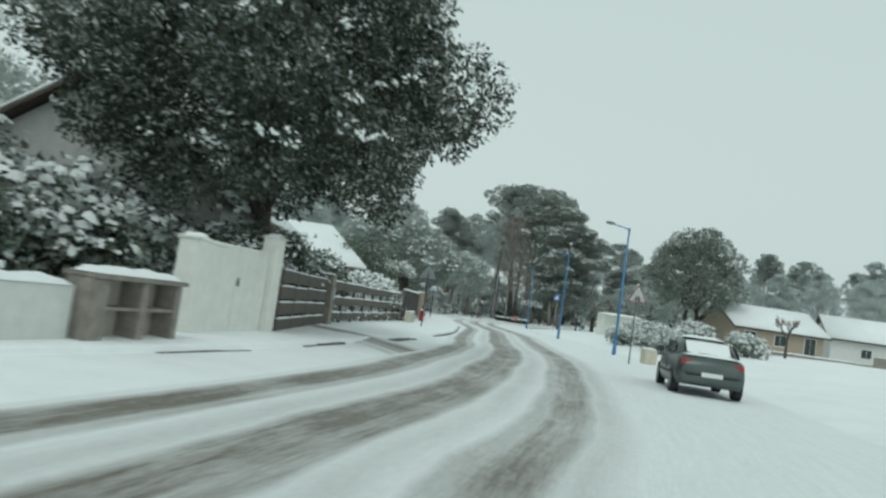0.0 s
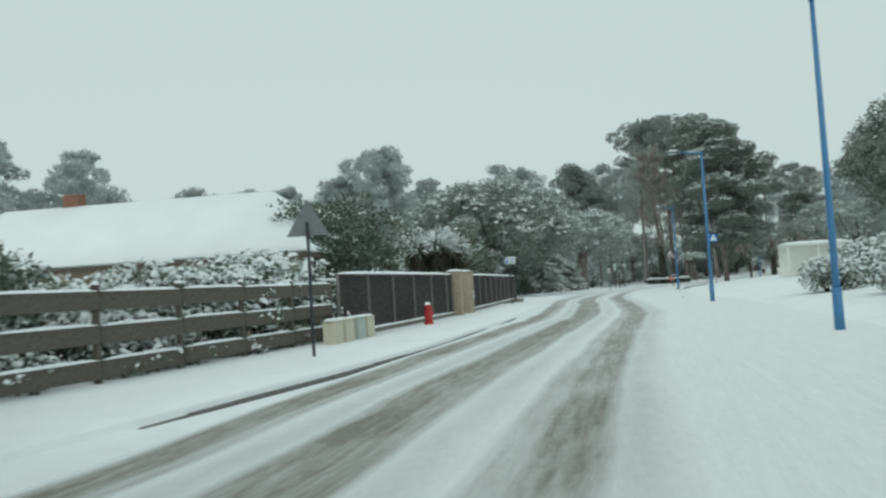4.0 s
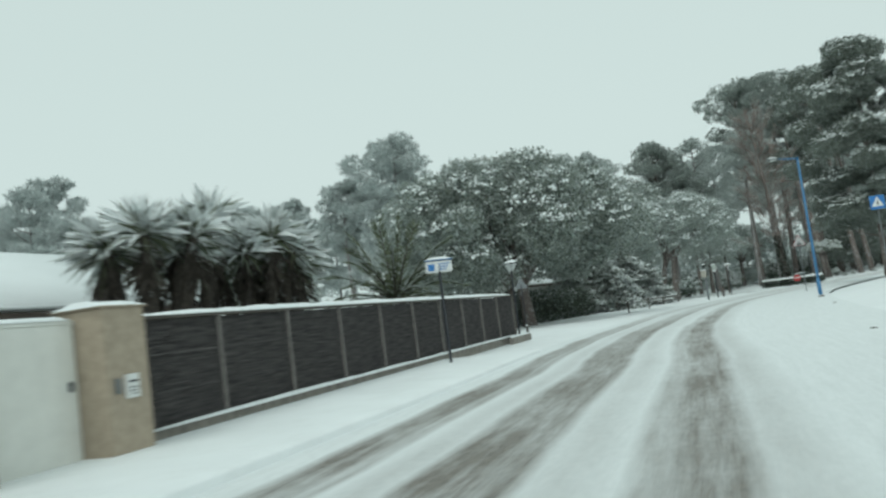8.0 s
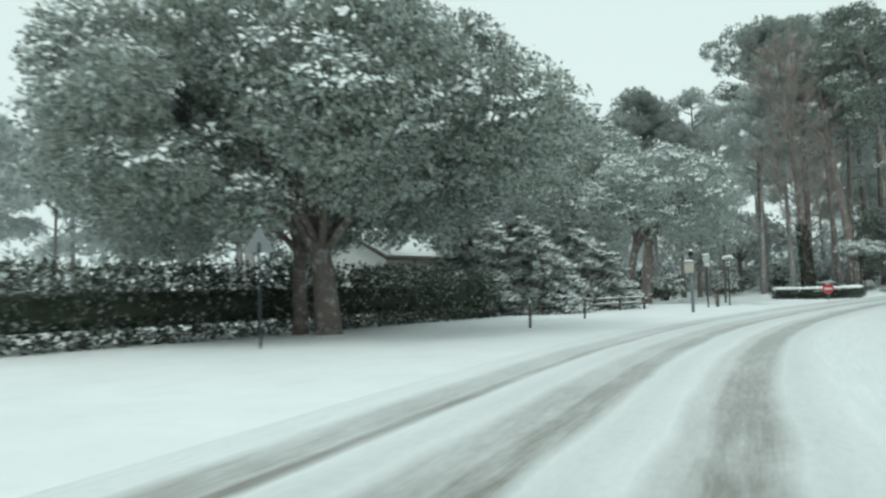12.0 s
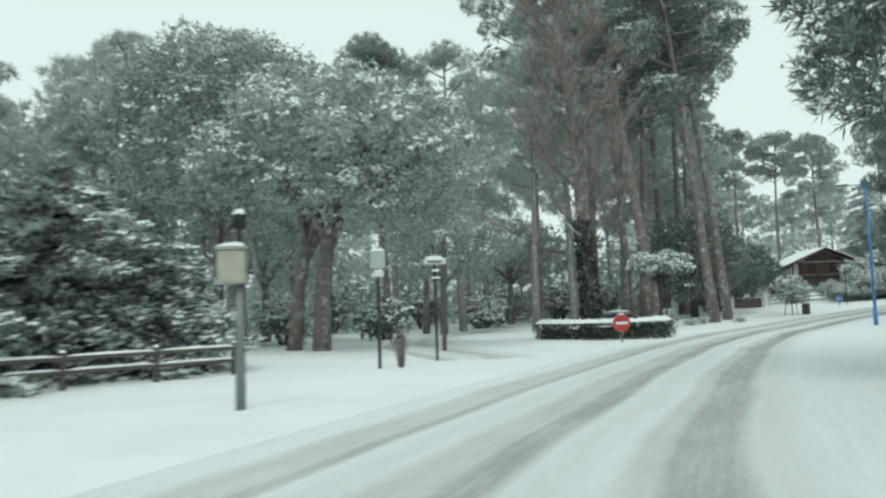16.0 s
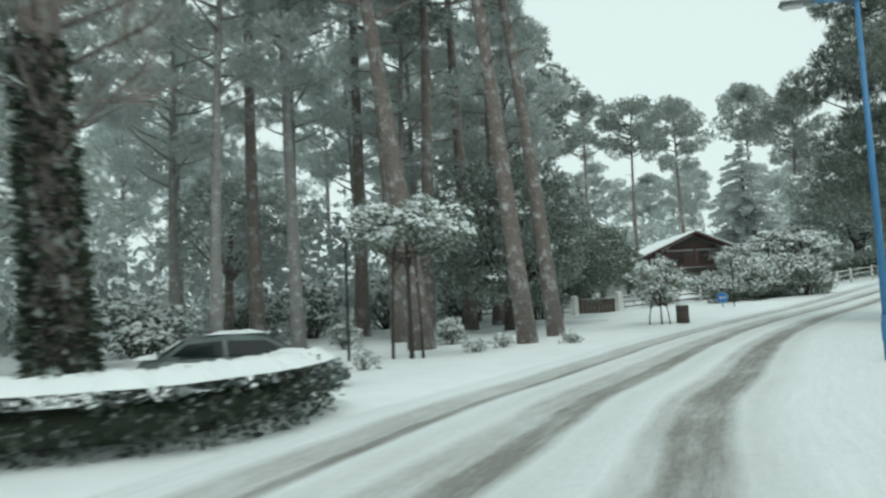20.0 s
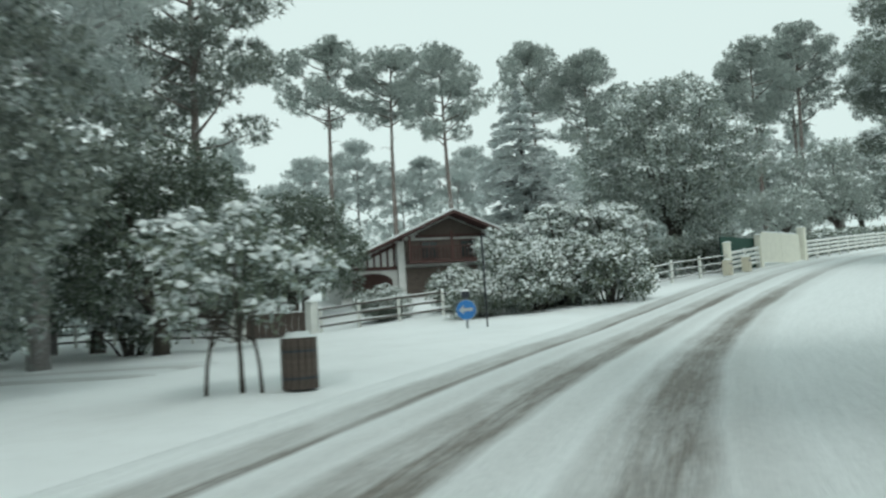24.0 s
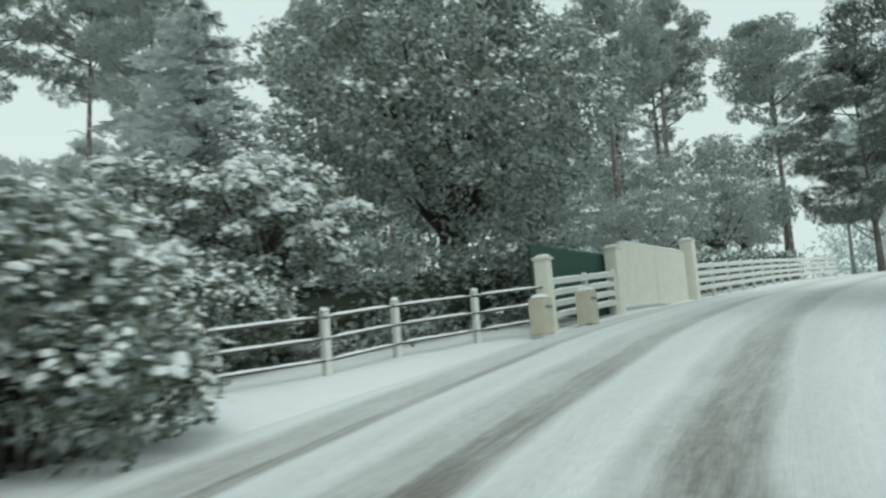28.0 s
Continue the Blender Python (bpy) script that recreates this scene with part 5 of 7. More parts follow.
YUC = [yucca(61 + i, 5.0) for i in range(2)]
for i, (x, y, s) in enumerate(((-3.9, 70.5, 0.92), (-4.5, 72.4, 0.96), (-3.8, 74.4, 0.93), (-4.6, 76.4, 0.9))):
    plant("yucca_plant", YUC[i % 2], x, y, i * 100, s, "tall many-stemmed yucca with snow on its sword leaves", "shrub", "yuccas behind the panelled fence")
for i, (x, y, s) in enumerate(((-4.2, 81.0, 0.9), (-5, 88.5, 0.8), (-7.0, 79, 1.2), (-8, 86, 1.3), (-3.6, 93.5, 0.8))):
    plant("garden_shrub", SNOWY_V[i % 3], x, y, i * 61, s, "rounded garden shrub under fresh snow", "shrub", "shrubs near the palm")
plant("oak_tree", OAK_MID, -17, 92, 200, 0.68, "evergreen oak behind the palm garden, paled for haze and frost", "tree")
plant("oak_tree", OAK_MID, -22, 104, 80, 0.78, "evergreen oak behind the palm garden, paled for haze and frost", "tree")


def house(name, x, y, w, d, eave, ridge, turn, wall, label, openings=(), over=0.6, roof_snow=0.22, hip=0.0, gable_mat=None):
    """Walls, gables, a thick snowy roof with boarded eaves, and windows. Ridge runs along local x."""
    z = land1(x, y)
    t = thing(name, pose(x, y, z, 0, 0, turn), label, "house")
    for sy in (-1, 1):
        part("wall", box_bm(w, 0.28, eave + 0.3, 0, sy * (d / 2 - 0.14), -0.3), wall, t)
    for sx in (-1, 1):
        part("wall", box_bm(0.28, d - 0.56, eave + 0.3, sx * (w / 2 - 0.14), 0, -0.3), wall, t)
        if hip == 0:
            bm = bmesh.new()
            xs = sx * (w / 2 - 0.14)
            pts = [(-d / 2 + 0.14, eave), (d / 2 - 0.14, eave), (0, ridge - 0.12)]
            f = [bm.verts.new((xs - 0.12, py, pz)) for py, pz in pts]
            g = [bm.verts.new((xs + 0.12, py, pz)) for py, pz in pts]
            bm.faces.new(f)
            bm.faces.new(g[::-1])
            for i in range(3):
                bm.faces.new((f[(i + 1) % 3], f[i], g[i], g[(i + 1) % 3]))
            part("gable", bm, gable_mat or wall, t)
    hx = w / 2 + over
    slope = (ridge - eave) / (d / 2)
    ez = eave - slope * over
    rx = hx - hip

    def slab(lift, thick, grow=0.0):
        bm = bmesh.new()
        a = [(-hx - grow, -d / 2 - over - grow, ez - slope * grow), (hx + grow, -d / 2 - over - grow, ez - slope * grow), (hx + grow, d / 2 + over + grow, ez - slope * grow), (-hx - grow, d / 2 + over + grow, ez - slope * grow), (-rx - grow, 0, ridge), (rx + grow, 0, ridge)]
        lo = [bm.verts.new((px, py, pz + lift)) for px, py, pz in a]
        hi = [bm.verts.new((px, py, pz + lift + thick)) for px, py, pz in a]
        for f in ((0, 1, 5, 4), (2, 3, 4, 5), (1, 2, 5), (3, 0, 4)):
            if hip == 0 and len(f) == 3:
                continue
            bm.faces.new([hi[i] for i in f])
            bm.faces.new([lo[i] for i in f][::-1])
        rim = (0, 1, 2, 3) if hip else (0, 1, 5, 2, 3, 4)
        for i in range(len(rim)):
            p, q = rim[i], rim[(i + 1) % len(rim)]
            bm.faces.new((lo[p], lo[q], hi[q], hi[p]))
        return bm

    part("roof", slab(0, 0.14), DARK_WALL, t, "dark boarded eaves")
    bm = slab(0.145, roof_snow, -0.04)
    bmesh.ops.bevel(bm, geom=bm.edges[:], offset=0.07, segments=2, affect="EDGES")
    part("roof_snow", bm, SNOW, t, "thick even snow on the roof", True)
    for side, u, zz, ww, hh, sh in openings:
        m = {"front": pose(u, -d / 2, zz), "back": pose(u, d / 2, zz, 0, 0, 180), "left": pose(-w / 2, u, zz, 0, 0, -90), "right": pose(w / 2, u, zz, 0, 0, 90)}[side]
        win = part("window", box_bm(ww + 0.12, 0.08, hh + 0.12, 0, -0.02, -0.06, 0.01), SIGN_WHITE, t, m=m)
        part("pane", box_bm(ww / 2 - 0.05, 0.03, hh - 0.08, -ww / 4, -0.06, 0.04), GLASS_DARK, win)
        part("pane", box_bm(ww / 2 - 0.05, 0.03, hh - 0.08, ww / 4, -0.06, 0.04), GLASS_DARK, win)
        if sh:
            for s in (-1, 1):
                part("shutter", box_bm(ww / 2, 0.05, hh + 0.08, s * (ww * 0.78 + 0.05), -0.04, -0.04, 0.01), sh, win)
    return t


house("bungalow", -12.6, 32.2, 12.5, 10, 3.9, 7.3, 90, WALL_WHITE, "low white bungalow with blue shutters and a snowy roof", [("front", -4, 1.5, 1.4, 1.5, SHUTTER_BLUE), ("front", 0.4, 0.75, 1.3, 2.3, SHUTTER_BLUE), ("front", 4.3, 1.5, 1.4, 1.5, SHUTTER_BLUE)], hip=0.0)
h1 = house("bungalow", -15.2, 59.5, 18.4, 10.5, 3.25, 6.0, 4, BEIGE, "low beige bungalow with a broad snow-covered roof", [("front", 3, 0.9, 1.4, 1.2, None), ("right", 0, 0.9, 1.2, 1.2, None)], hip=3.2)
part("chimney", box_bm(0.8, 0.6, 1.3, -3.2, 0.2, 5.6, 0.02), BRICK_RED, h1, "brick chimney")
house("bungalow", -13.4, 72.6, 12, 10, 2.9, 4.9, 90, DARK_WALL, "low dark-walled house with a snowy roof behind yuccas", [("front", 0, 0.9, 1.3, 1.2, None)])
house("garden_hut", -10.2, 131.2, 6.5, 5.5, 3.5, 4.9, 70, WALL_WHITE, "small white house with snowy roof behind the hedge", [("front", 1, 0.9, 1.0, 1.1, None)])

# ---------------------------------------------------------------- parked cars


def car(x, y, turn, paint, label, estate=False, size=1.08, sunk=-0.03):
    """A parked saloon, nose along local +y, lofted from cross sections, with a coat of snow."""
    t = thing("parked_car", pose(x, y, land1(x, y) - sunk, 0, 0, turn) @ Matrix.Scale(size, 4), label, "car")
    # stations along the length: y, half width, sill, belt height
    st = [(-2.12, 0.62, 0.42, 0.72), (-2.02, 0.78, 0.30, 0.92), (-1.5, 0.84, 0.24, 0.98), (-0.6, 0.86, 0.22, 0.95), (0.4, 0.86, 0.22, 0.93), (1.1, 0.85, 0.23, 0.90), (1.7, 0.80, 0.27, 0.82), (2.02, 0.68, 0.33, 0.70), (2.12, 0.5, 0.42, 0.58)]
    bm = bmesh.new()
    rings = []
    for py, hw, lo, hi in st:
        ring = [(-hw * 0.92, lo), (-hw, lo + 0.16), (-hw * 1.0, (lo + hi) / 2), (-hw * 0.95, hi - 0.05), (-hw * 0.84, hi), (0, hi + 0.035), (hw * 0.84, hi), (hw * 0.95, hi - 0.05), (hw, (lo + hi) / 2), (hw, lo + 0.16), (hw * 0.92, lo)]
        rings.append([bm.verts.new((px, py, pz)) for px, pz in ring])
    for a, b in zip(rings, rings[1:]):
        for i in range(len(a)):
            j = (i + 1) % len(a)
            bm.faces.new((a[i], b[i], b[j], a[j]))
    bm.faces.new(rings[0][::-1])
    bm.faces.new(rings[-1])
    bmesh.ops.recalc_face_normals(bm, faces=bm.faces[:])
    part("body", bm, paint, t, smooth=True)
    rear = -1.75 if estate else -1.5
    top = [(rear, 0.74, 0.95, 0.98), (rear + 0.62, 0.70, 0.95, 1.36), (-0.1, 0.69, 0.94, 1.43), (0.45, 0.68, 0.93, 1.38), (1.15, 0.74, 0.90, 0.93)]
    bm = bmesh.new()
    rings = []
    for py, hw, lo, hi in top:
        rings.append([bm.verts.new(v) for v in ((-hw * 1.08, py, lo - 0.02), (-hw * 0.96, py, lo + (hi - lo) * 0.7), (-hw * 0.8, py, hi - 0.02), (0, py, hi + 0.02), (hw * 0.8, py, hi - 0.02), (hw * 0.96, py, lo + (hi - lo) * 0.7), (hw * 1.08, py, lo - 0.02))])
    for a, b in zip(rings, rings[1:]):
        for i in range(len(a) - 1):
            bm.faces.new((a[i], b[i], b[i + 1], a[i + 1]))
    bm.faces.new(rings[0])
    bm.faces.new(rings[-1][::-1])
    bmesh.ops.recalc_face_normals(bm, faces=bm.faces[:])
    part("cabin", bm, paint, t, smooth=True)

    def pane(pts, label=""):
        b = bmesh.new()
        b.faces.new([b.verts.new(p) for p in pts])
        bmesh.ops.solidify(b, geom=b.faces[:], thickness=0.012)
        return part("window", b, GLASS_DARK, t, label)

    for s in (-1, 1):
        pane([(s * 0.80, rear + 0.30, 1.02), (s * 0.81, -0.42, 1.0), (s * 0.73, -0.44, 1.29), (s * 0.735, rear + 0.62, 1.25)], "side window")
        pane([(s * 0.81, -0.34, 1.0), (s * 0.80, 0.88, 0.98), (s * 0.735, 0.42, 1.26), (s * 0.73, -0.36, 1.29)], "side window")
        mirror = box_bm(0.2, 0.12, 0.14, s * 0.93, 0.72, 0.95, 0.03)
        part("mirror", mirror, paint, t)
        part("tail_light", box_bm(0.28, 0.10, 0.17, s * 0.60, -2.02, 0.72, 0.03), LAMP_RED, t, "red tail light")
        part("headlight", box_bm(0.3, 0.12, 0.14, s * 0.52, 2.0, 0.55, 0.03), LANTERN_GLASS, t, "clear headlight")
        part("door_seam", box_bm(0.008, 0.012, 0.62, s * 0.862, -0.38, 0.3), BLACK, t)
        part("sill_trim", box_bm(0.03, 2.3, 0.06, s * 0.855, 0.0, 0.46, 0.008), BLACK, t)
    pane([(-0.62, rear + 0.06, 1.02), (0.62, rear + 0.06, 1.02), (0.54, rear + 0.56, 1.33), (-0.54, rear + 0.56, 1.33)], "rear window under snow")
    pane([(-0.66, 1.12, 0.97), (0.66, 1.12, 0.97), (0.56, 0.52, 1.36), (-0.56, 0.52, 1.36)], "windscreen")
    part("bumper", box_bm(1.5, 0.14, 0.22, 0, -2.1, 0.34, 0.05), paint, t)
    part("bumper", box_bm(1.4, 0.14, 0.2, 0, 2.08, 0.32, 0.05), paint, t)
    part("number_plate", box_bm(0.5, 0.02, 0.11, 0, -2.18, 0.5, 0.004), SIGN_WHITE, t)
    for s in (-1, 1):
        for py in (-1.32, 1.32):
            w = part("wheel", cyl_bm(0.31, 0.31, 0.2, -0.1, 20), BLACK, t, "black tyre", m=pose(s * 0.76, py, 0.31, 0, 90, 0))
            part("rim", cyl_bm(0.2, 0.18, 0.215, -0.108, 14), GREY_METAL, w, "grey rim")
    # snow on roof, bonnet and boot
    part("roof_snow", snow_cap(1.06, 1.2, 0.07, 0, -0.15, 1.41, seed=3), SNOW, t, smooth=True)
    part("bonnet_snow", snow_cap(1.3, 0.85, 0.06, 0, 1.5, 0.86, seed=4), SNOW, t, smooth=True)
    part("boot_snow", snow_cap(1.35, 0.5, 0.06, 0, rear - 0.15, 0.985, seed=5), SNOW, t, smooth=True)
    bm = snow_cap(1.06, 0.52, 0.03, 0, 0, 0.0, seed=6)
    part("window_snow", bm, SNOW, t, smooth=True, m=pose(0, rear + 0.31, 1.195, 32, 0, 0))
    return t


car(7.65, 22.6, -10, CAR_GREEN, "grey-green saloon parked at the kerb under snow")
car(17.9, 163.7, -78, CAR_SILVER, "dark grey-green hatchback parked behind the low hedge, snow-covered", True, 1.0, 0.16)

# ---------------------------------------------------------------- right-hand side of the first stretch
R_OAK = leafy_tree(14, 17.5, 7.2, 3.6, PINE, BARK_OAK, 0.30, 300, 7, trunks=((-1.2, 0, 0.35), (1.2, 0.4, 0.32)), bumps=50, squash=0.72)
plant("oak_tree", R_OAK, 32, 97, 0, 0.81, "broad frosted evergreen tree on two stems above the bank", "tree")
house("villa", 40.6, 97, 11, 10, 2.7, 5.2, 6, BEIGE, "beige villa with a snow-covered roof on the bank", [("front", -3.8, 0.9, 1.4, 1.3, None), ("front", 0, 0.9, 1.4, 1.3, None), ("front", 3.8, 0.2, 1.4, 2.1, None)])
house("villa", 62, 108, 15, 10, 3.2, 6.0, -12, WALL_WHITE, "white villa with a snow-covered roof on the bank", [("front", -3, 0.9, 1.3, 1.2, None), ("front", 3, 0.9, 1.3, 1.2, None)])
wall_run("bank_wall", (19.5, 79), (41, 72), "low dark stone wall with snow along the bank", 0.95, 0.3, PLINTH, 0.1)
wall_run("bank_wall", (41, 72), (66, 66), "low dark stone wall with snow along the bank", 0.95, 0.3, PLINTH, 0.1)
for i, (x, y, s) in enumerate(((15.5, 64, 0.75), (17.6, 66.5, 0.85), (16.0, 57, 0.7), (18.5, 58.5, 0.9), (20.5, 61, 0.95), (15.2, 51.5, 0.62), (23, 57, 0.9))):
    plant("garden_shrub", SNOWY_V[i % 3], x, y, i * 47, s, "low rounded shrub buried in snow on the bank", "shrub", "snowy shrubs on the bank")
shel = thing("bus_shelter", pose(22, 92, land1(22, 92), 0, 0, 8), "small white shelter with a flat snowy roof", "shelter")
part("roof", box_bm(5.0, 1.9, 0.14, 0, 0, 2.3, 0.02), WHITE, shel)
part("roof_snow", snow_cap(5.0, 1.9, 0.16, 0, 0, 2.44, seed=2), SNOW, shel, smooth=True)
for px in (-2.3, 0, 2.3):
    part("post", box_bm(0.1, 0.1, 2.35, px, -0.8, -0.05), WHITE, shel)
part("back_wall", box_bm(4.9, 0.1, 2.35, 0, 0.85, -0.05), WHITE, shel)


def bare_tree(seed, h, spread, mat=TWIG, depth=4, limb=BARK_OAK, snow=True, lean=0.0):
    """A leafless tree: forking limbs ending in fine twigs, lined with snow."""
    rnd, rng = random.Random(seed), np.random.default_rng(seed)
    limbs, tips, sn = [], [], []

    def fork(p, d, ln, r, k):
        q = p + d * ln
        mid = (p + q) / 2 + Vector((rnd.uniform(-1, 1), rnd.uniform(-1, 1), 0)) * ln * 0.06
        limbs.append(([p, mid, q], [r, r * 0.85, r * 0.65], 6 if k > 1 else 4))
        if snow and abs(d.z) < 0.85 and k < depth:
            for f in (0.2, 0.4, 0.6, 0.8):
                c = p.lerp(q, f) + Vector((0, 0, r * 0.8))
                side = Vector((-d.y, d.x, 0)).normalized() if abs(d.x) + abs(d.y) > 1e-3 else Vector((1, 0, 0))
                a, b = d * ln * 0.11, side * max(0.025, r * 0.6)
                sn.append([tuple(c - a), tuple(c + b), tuple(c + a), tuple(c - b)])
        if k == 0:
            tips.append((q, d))
            return
        for i in range(3 if k > 1 else 4):
            a = rnd.uniform(0, 6.28)
            nd = (d + Vector((math.cos(a), math.sin(a), rnd.uniform(-0.1, 0.5))) * spread * rnd.uniform(0.6, 1.1)).normalized()
            fork(p.lerp(q, rnd.uniform(0.6, 1.0)), nd, ln * rnd.uniform(0.55, 0.8), r * 0.55, k - 1)

    fork(Vector((0, 0, -0.1)), Vector((lean, 0, 1)).normalized(), h * 0.36, h * 0.016 + 0.04, depth)
    pos = np.repeat(np.array([tuple(t[0]) for t in tips]), 14, 0)
    way = np.repeat(np.array([tuple(t[1]) for t in tips]), 14, 0) + units(rng, len(pos)) * 0.9
    q = leaf_quads(rng, pos - way * 0.2, way, h * 0.055 + 0.12, 0.018 + h * 0.0008)
    parts = [limbs_mesh("branchwork", limbs, limb), quads_mesh("twig_spray", q, mat)]
    if sn:
        parts.append(quads_mesh("snow_cover", np.array(sn), SNOW_LEAF))
    return parts


BARE = [bare_tree(5, 4.2, 0.7, depth=3), bare_tree(6, 5.0, 0.75, depth=3)]
for i, (x, y, s) in enumerate(((30, 66, 1.2), (24, 108, 1.15), (27, 113, 1.2), (22, 119, 1.1), (31, 120, 1.3), (25.5, 125, 1.2))):
    plant("bare_tree", BARE[i % 2], x, y, i * 83, s, "small leafless tree lined with snow on the bank", "tree", "bare trees on the bank")
for i, (x, y, s) in enumerate(((30, 108, 0.7), (36, 118, 0.85), (33, 130, 0.9), (41, 126, 0.9), (27, 131, 0.72), (44, 112, 0.8))):
    plant("oak_tree", OAK_MID, x, y, i * 63, s, "rounded evergreen tree on the bank, paled for haze and frost", "tree", "evergreens on the bank")
house("villa", 52, 124, 14, 9, 2.8, 4.8, -30, WALL_WHITE, "white bungalow with snow-covered roof among trees", [("front", -3, 0.9, 1.4, 1.2, None), ("front", 3, 0.9, 1.4, 1.2, None)])
ps = thing("crossing_sign", pose(16.3, 104.5, land1(16.3, 104.5), 0, 0, 6), "square blue sign with a white triangle on a grey post", "road sign")
part("post", cyl_bm(0.035, 0.035, 4.85, -0.1, 10), GREY_METAL, ps)
pl = part("plate", box_bm(0.75, 0.03, 0.75, 0, -0.05, 4.0, 0.006), SIGN_BLUE, ps)
part("field", triangle_bm(0.62, 0.012, 0), SIGN_WHITE, pl, "white triangle", m=Matrix.Translation((0, -0.075, 4.33)))
part("symbol_bar", box_bm(0.06, 0.01, 0.22, 0, -0.088, 4.23), BLACK, pl, "black bar of the symbol")
for i, (x, y, r) in enumerate(((12.5, 101.8, 0.5), (11.8, 92, 0.25), (10.4, 76, 0.2))):
    cl_ = thing("snow_clod", pose(x, y, land1(x, y) + 0.02, 0, 0, i * 40), "dirty clod of ploughed snow on the verge", "snow clod", "clods on the verge")
    bm = bmesh.new()
    bmesh.ops.create_icosphere(bm, subdivisions=2, radius=r * 0.5)
    for v in bm.verts:
        v.co *= 0.8 + 0.4 * noise.noise(v.co * 6 + Vector((i, 0, 0)))
        v.co.z *= 0.45
    part("clod", bm, KERB, cl_)

# ---------------------------------------------------------------- third stretch: oak, hedge, verge
OAK_B = leafy_tree(21, 13.0, 8.9, 1.9, OAK_HAZE_DUST, BARK, 0.2, 640, 80, squash=0.75, trunks=((0.9, 0.2, 0.45), (-0.6, 0.8, 0.28)), bumps=84)
plant("oak_tree", OAK_B, -6.9, 114.5, 0, 1.0, "huge spreading evergreen oak dusted white with snow", "tree")


def hedge(points, width, h, leaf, label, per=55, snow=14, leafsize=0.16, seed=0, name="hedge", flat_snow=False):
    """A clipped hedge along points, of leaf clumps over a dark core."""
    rng = np.random.default_rng(seed)
    pts = np.array(points, float)
    seg = np.r_[0, np.cumsum(np.linalg.norm(np.diff(pts, axis=0), axis=1))]
    n = max(3, int(seg[-1] / (width * 0.45)))
    v = np.linspace(0, seg[-1], n)
    X, Y = np.interp(v, seg, pts[:, 0]), np.interp(v, seg, pts[:, 1])
    Z = land(X, Y)
    cl = []
    rows = max(1, round(h / (width * 0.75)))
    for x, y, z in zip(X, Y, Z):
        for k in range(rows):
            cl.append((x + rng.uniform(-0.1, 0.1) * width, y + rng.uniform(-0.1, 0.1) * width, z + h * (k + 0.5) / rows * 0.98, width * 0.55, h / rows * 0.62))
    t = thing(name, pose(0, 0, 0), label, "hedge")
    core = limbs_mesh("core", [([(x, y, z + h * 0.45) for x, y, z in zip(X, Y, Z)], [min(width, h) * 0.3] * n, 6)], IVY)
    put("core", core, t)
    put("foliage", quads_mesh("foliage", clump_leaves(rng, cl, per / (leafsize * 0.9), leafsize, leafsize * 0.6), leaf), t)
    top = [c for c in cl if c[2] > land1(c[0], c[1]) + h * (1 - 1.2 / rows)] if rows > 1 else cl
    put("snow_cover", quads_mesh("snow_cover", clump_snow(rng, top, snow * 4, leafsize * 1.5, 0.25 if not flat_snow else 0.55), SNOW_LEAF), t)
    if flat_snow:
        for i in range(n - 1):
            d = math.hypot(X[i + 1] - X[i], Y[i + 1] - Y[i])
            m = pose((X[i] + X[i + 1]) / 2, (Y[i] + Y[i + 1]) / 2, Z[i] + h * 0.98, 0, 0, math.degrees(math.atan2(Y[i + 1] - Y[i], X[i + 1] - X[i])))
            part("snow_slab", snow_cap(d * 1.5, width * 0.98, 0.17, seed=i, nx=6), SNOW, t, smooth=True, m=m)
    return t


hedge([(-16, 99), (-12.5, 105), (-9.5, 113), (-7.0, 121), (-4.2, 130)], 2.0, 2.6, HEDGE, "tall dark garden hedge under the spreading oak", 70, 5, 0.17, 1)
CON_SHRUB = [conifer(71 + i, h, 2.9, PINE, 0.15, 70, 18, 0.42) for i, h in enumerate((5.4, 4.9))]
for i, (x, y, s) in enumerate(((-5.6, 132.8, 1.12), (-3.4, 136.4, 1.2), (-0.9, 138.8, 1.05), (1.0, 140.6, 0.8), (-7.0, 137.5, 1.25), (-2.0, 133.6, 0.9))):
    plant("conifer_shrub", CON_SHRUB[i % 2], x, y, i * 75, s, "bushy conifer with snow on its drooping sprays", "shrub", "bushy conifers at the verge")
for i, (x, y) in enumerate(((1.02, 117.3), (1.93, 125.5), (-1.1, 92.4))):
    st = thing("marker_post", pose(x, y, land1(x, y), 0, 2, i * 30), "short dark wooden marker post in the snow", "post", "marker posts on the verge")
    part("stake", cyl_bm(0.055, 0.05, 1.05 if i < 2 else 0.7, -0.1, 8), WOOD, st)
    part("snow_cap", snow_cap(0.11, 0.11, 0.05, 0, 0, 0.95 if i < 2 else 0.6, seed=i, nx=4), SNOW, st, smooth=True)
board_fence((-1.5, 131.8), (3.8, 139.4), "low wooden rail fence at the edge of the shrubs", 2.3, 2, 0.10, 0.22, 0.35, True, 0.85, 7)

sta = thing("weather_box_post", pose(6.76, 131.05, land1(6.76, 131.05), 0, 0, 15), "grey post carrying a pale equipment box and a small lamp", "equipment post")
part("post", cyl_bm(0.085, 0.075, 2.2, -0.1, 12), GREY_METAL, sta, smooth=True)
bb = part("equipment_box", box_bm(0.46, 0.32, 0.56, -0.12, 0, 2.04, 0.03), BOX_GREY, sta, "pale weathered box")
part("box_lid", box_bm(0.5, 0.36, 0.05, -0.12, 0, 2.6, 0.01), BOX_GREY, bb)
part("box_snow", snow_cap(0.5, 0.36, 0.07, -0.12, 0, 2.65, seed=3), SNOW, bb, smooth=True)
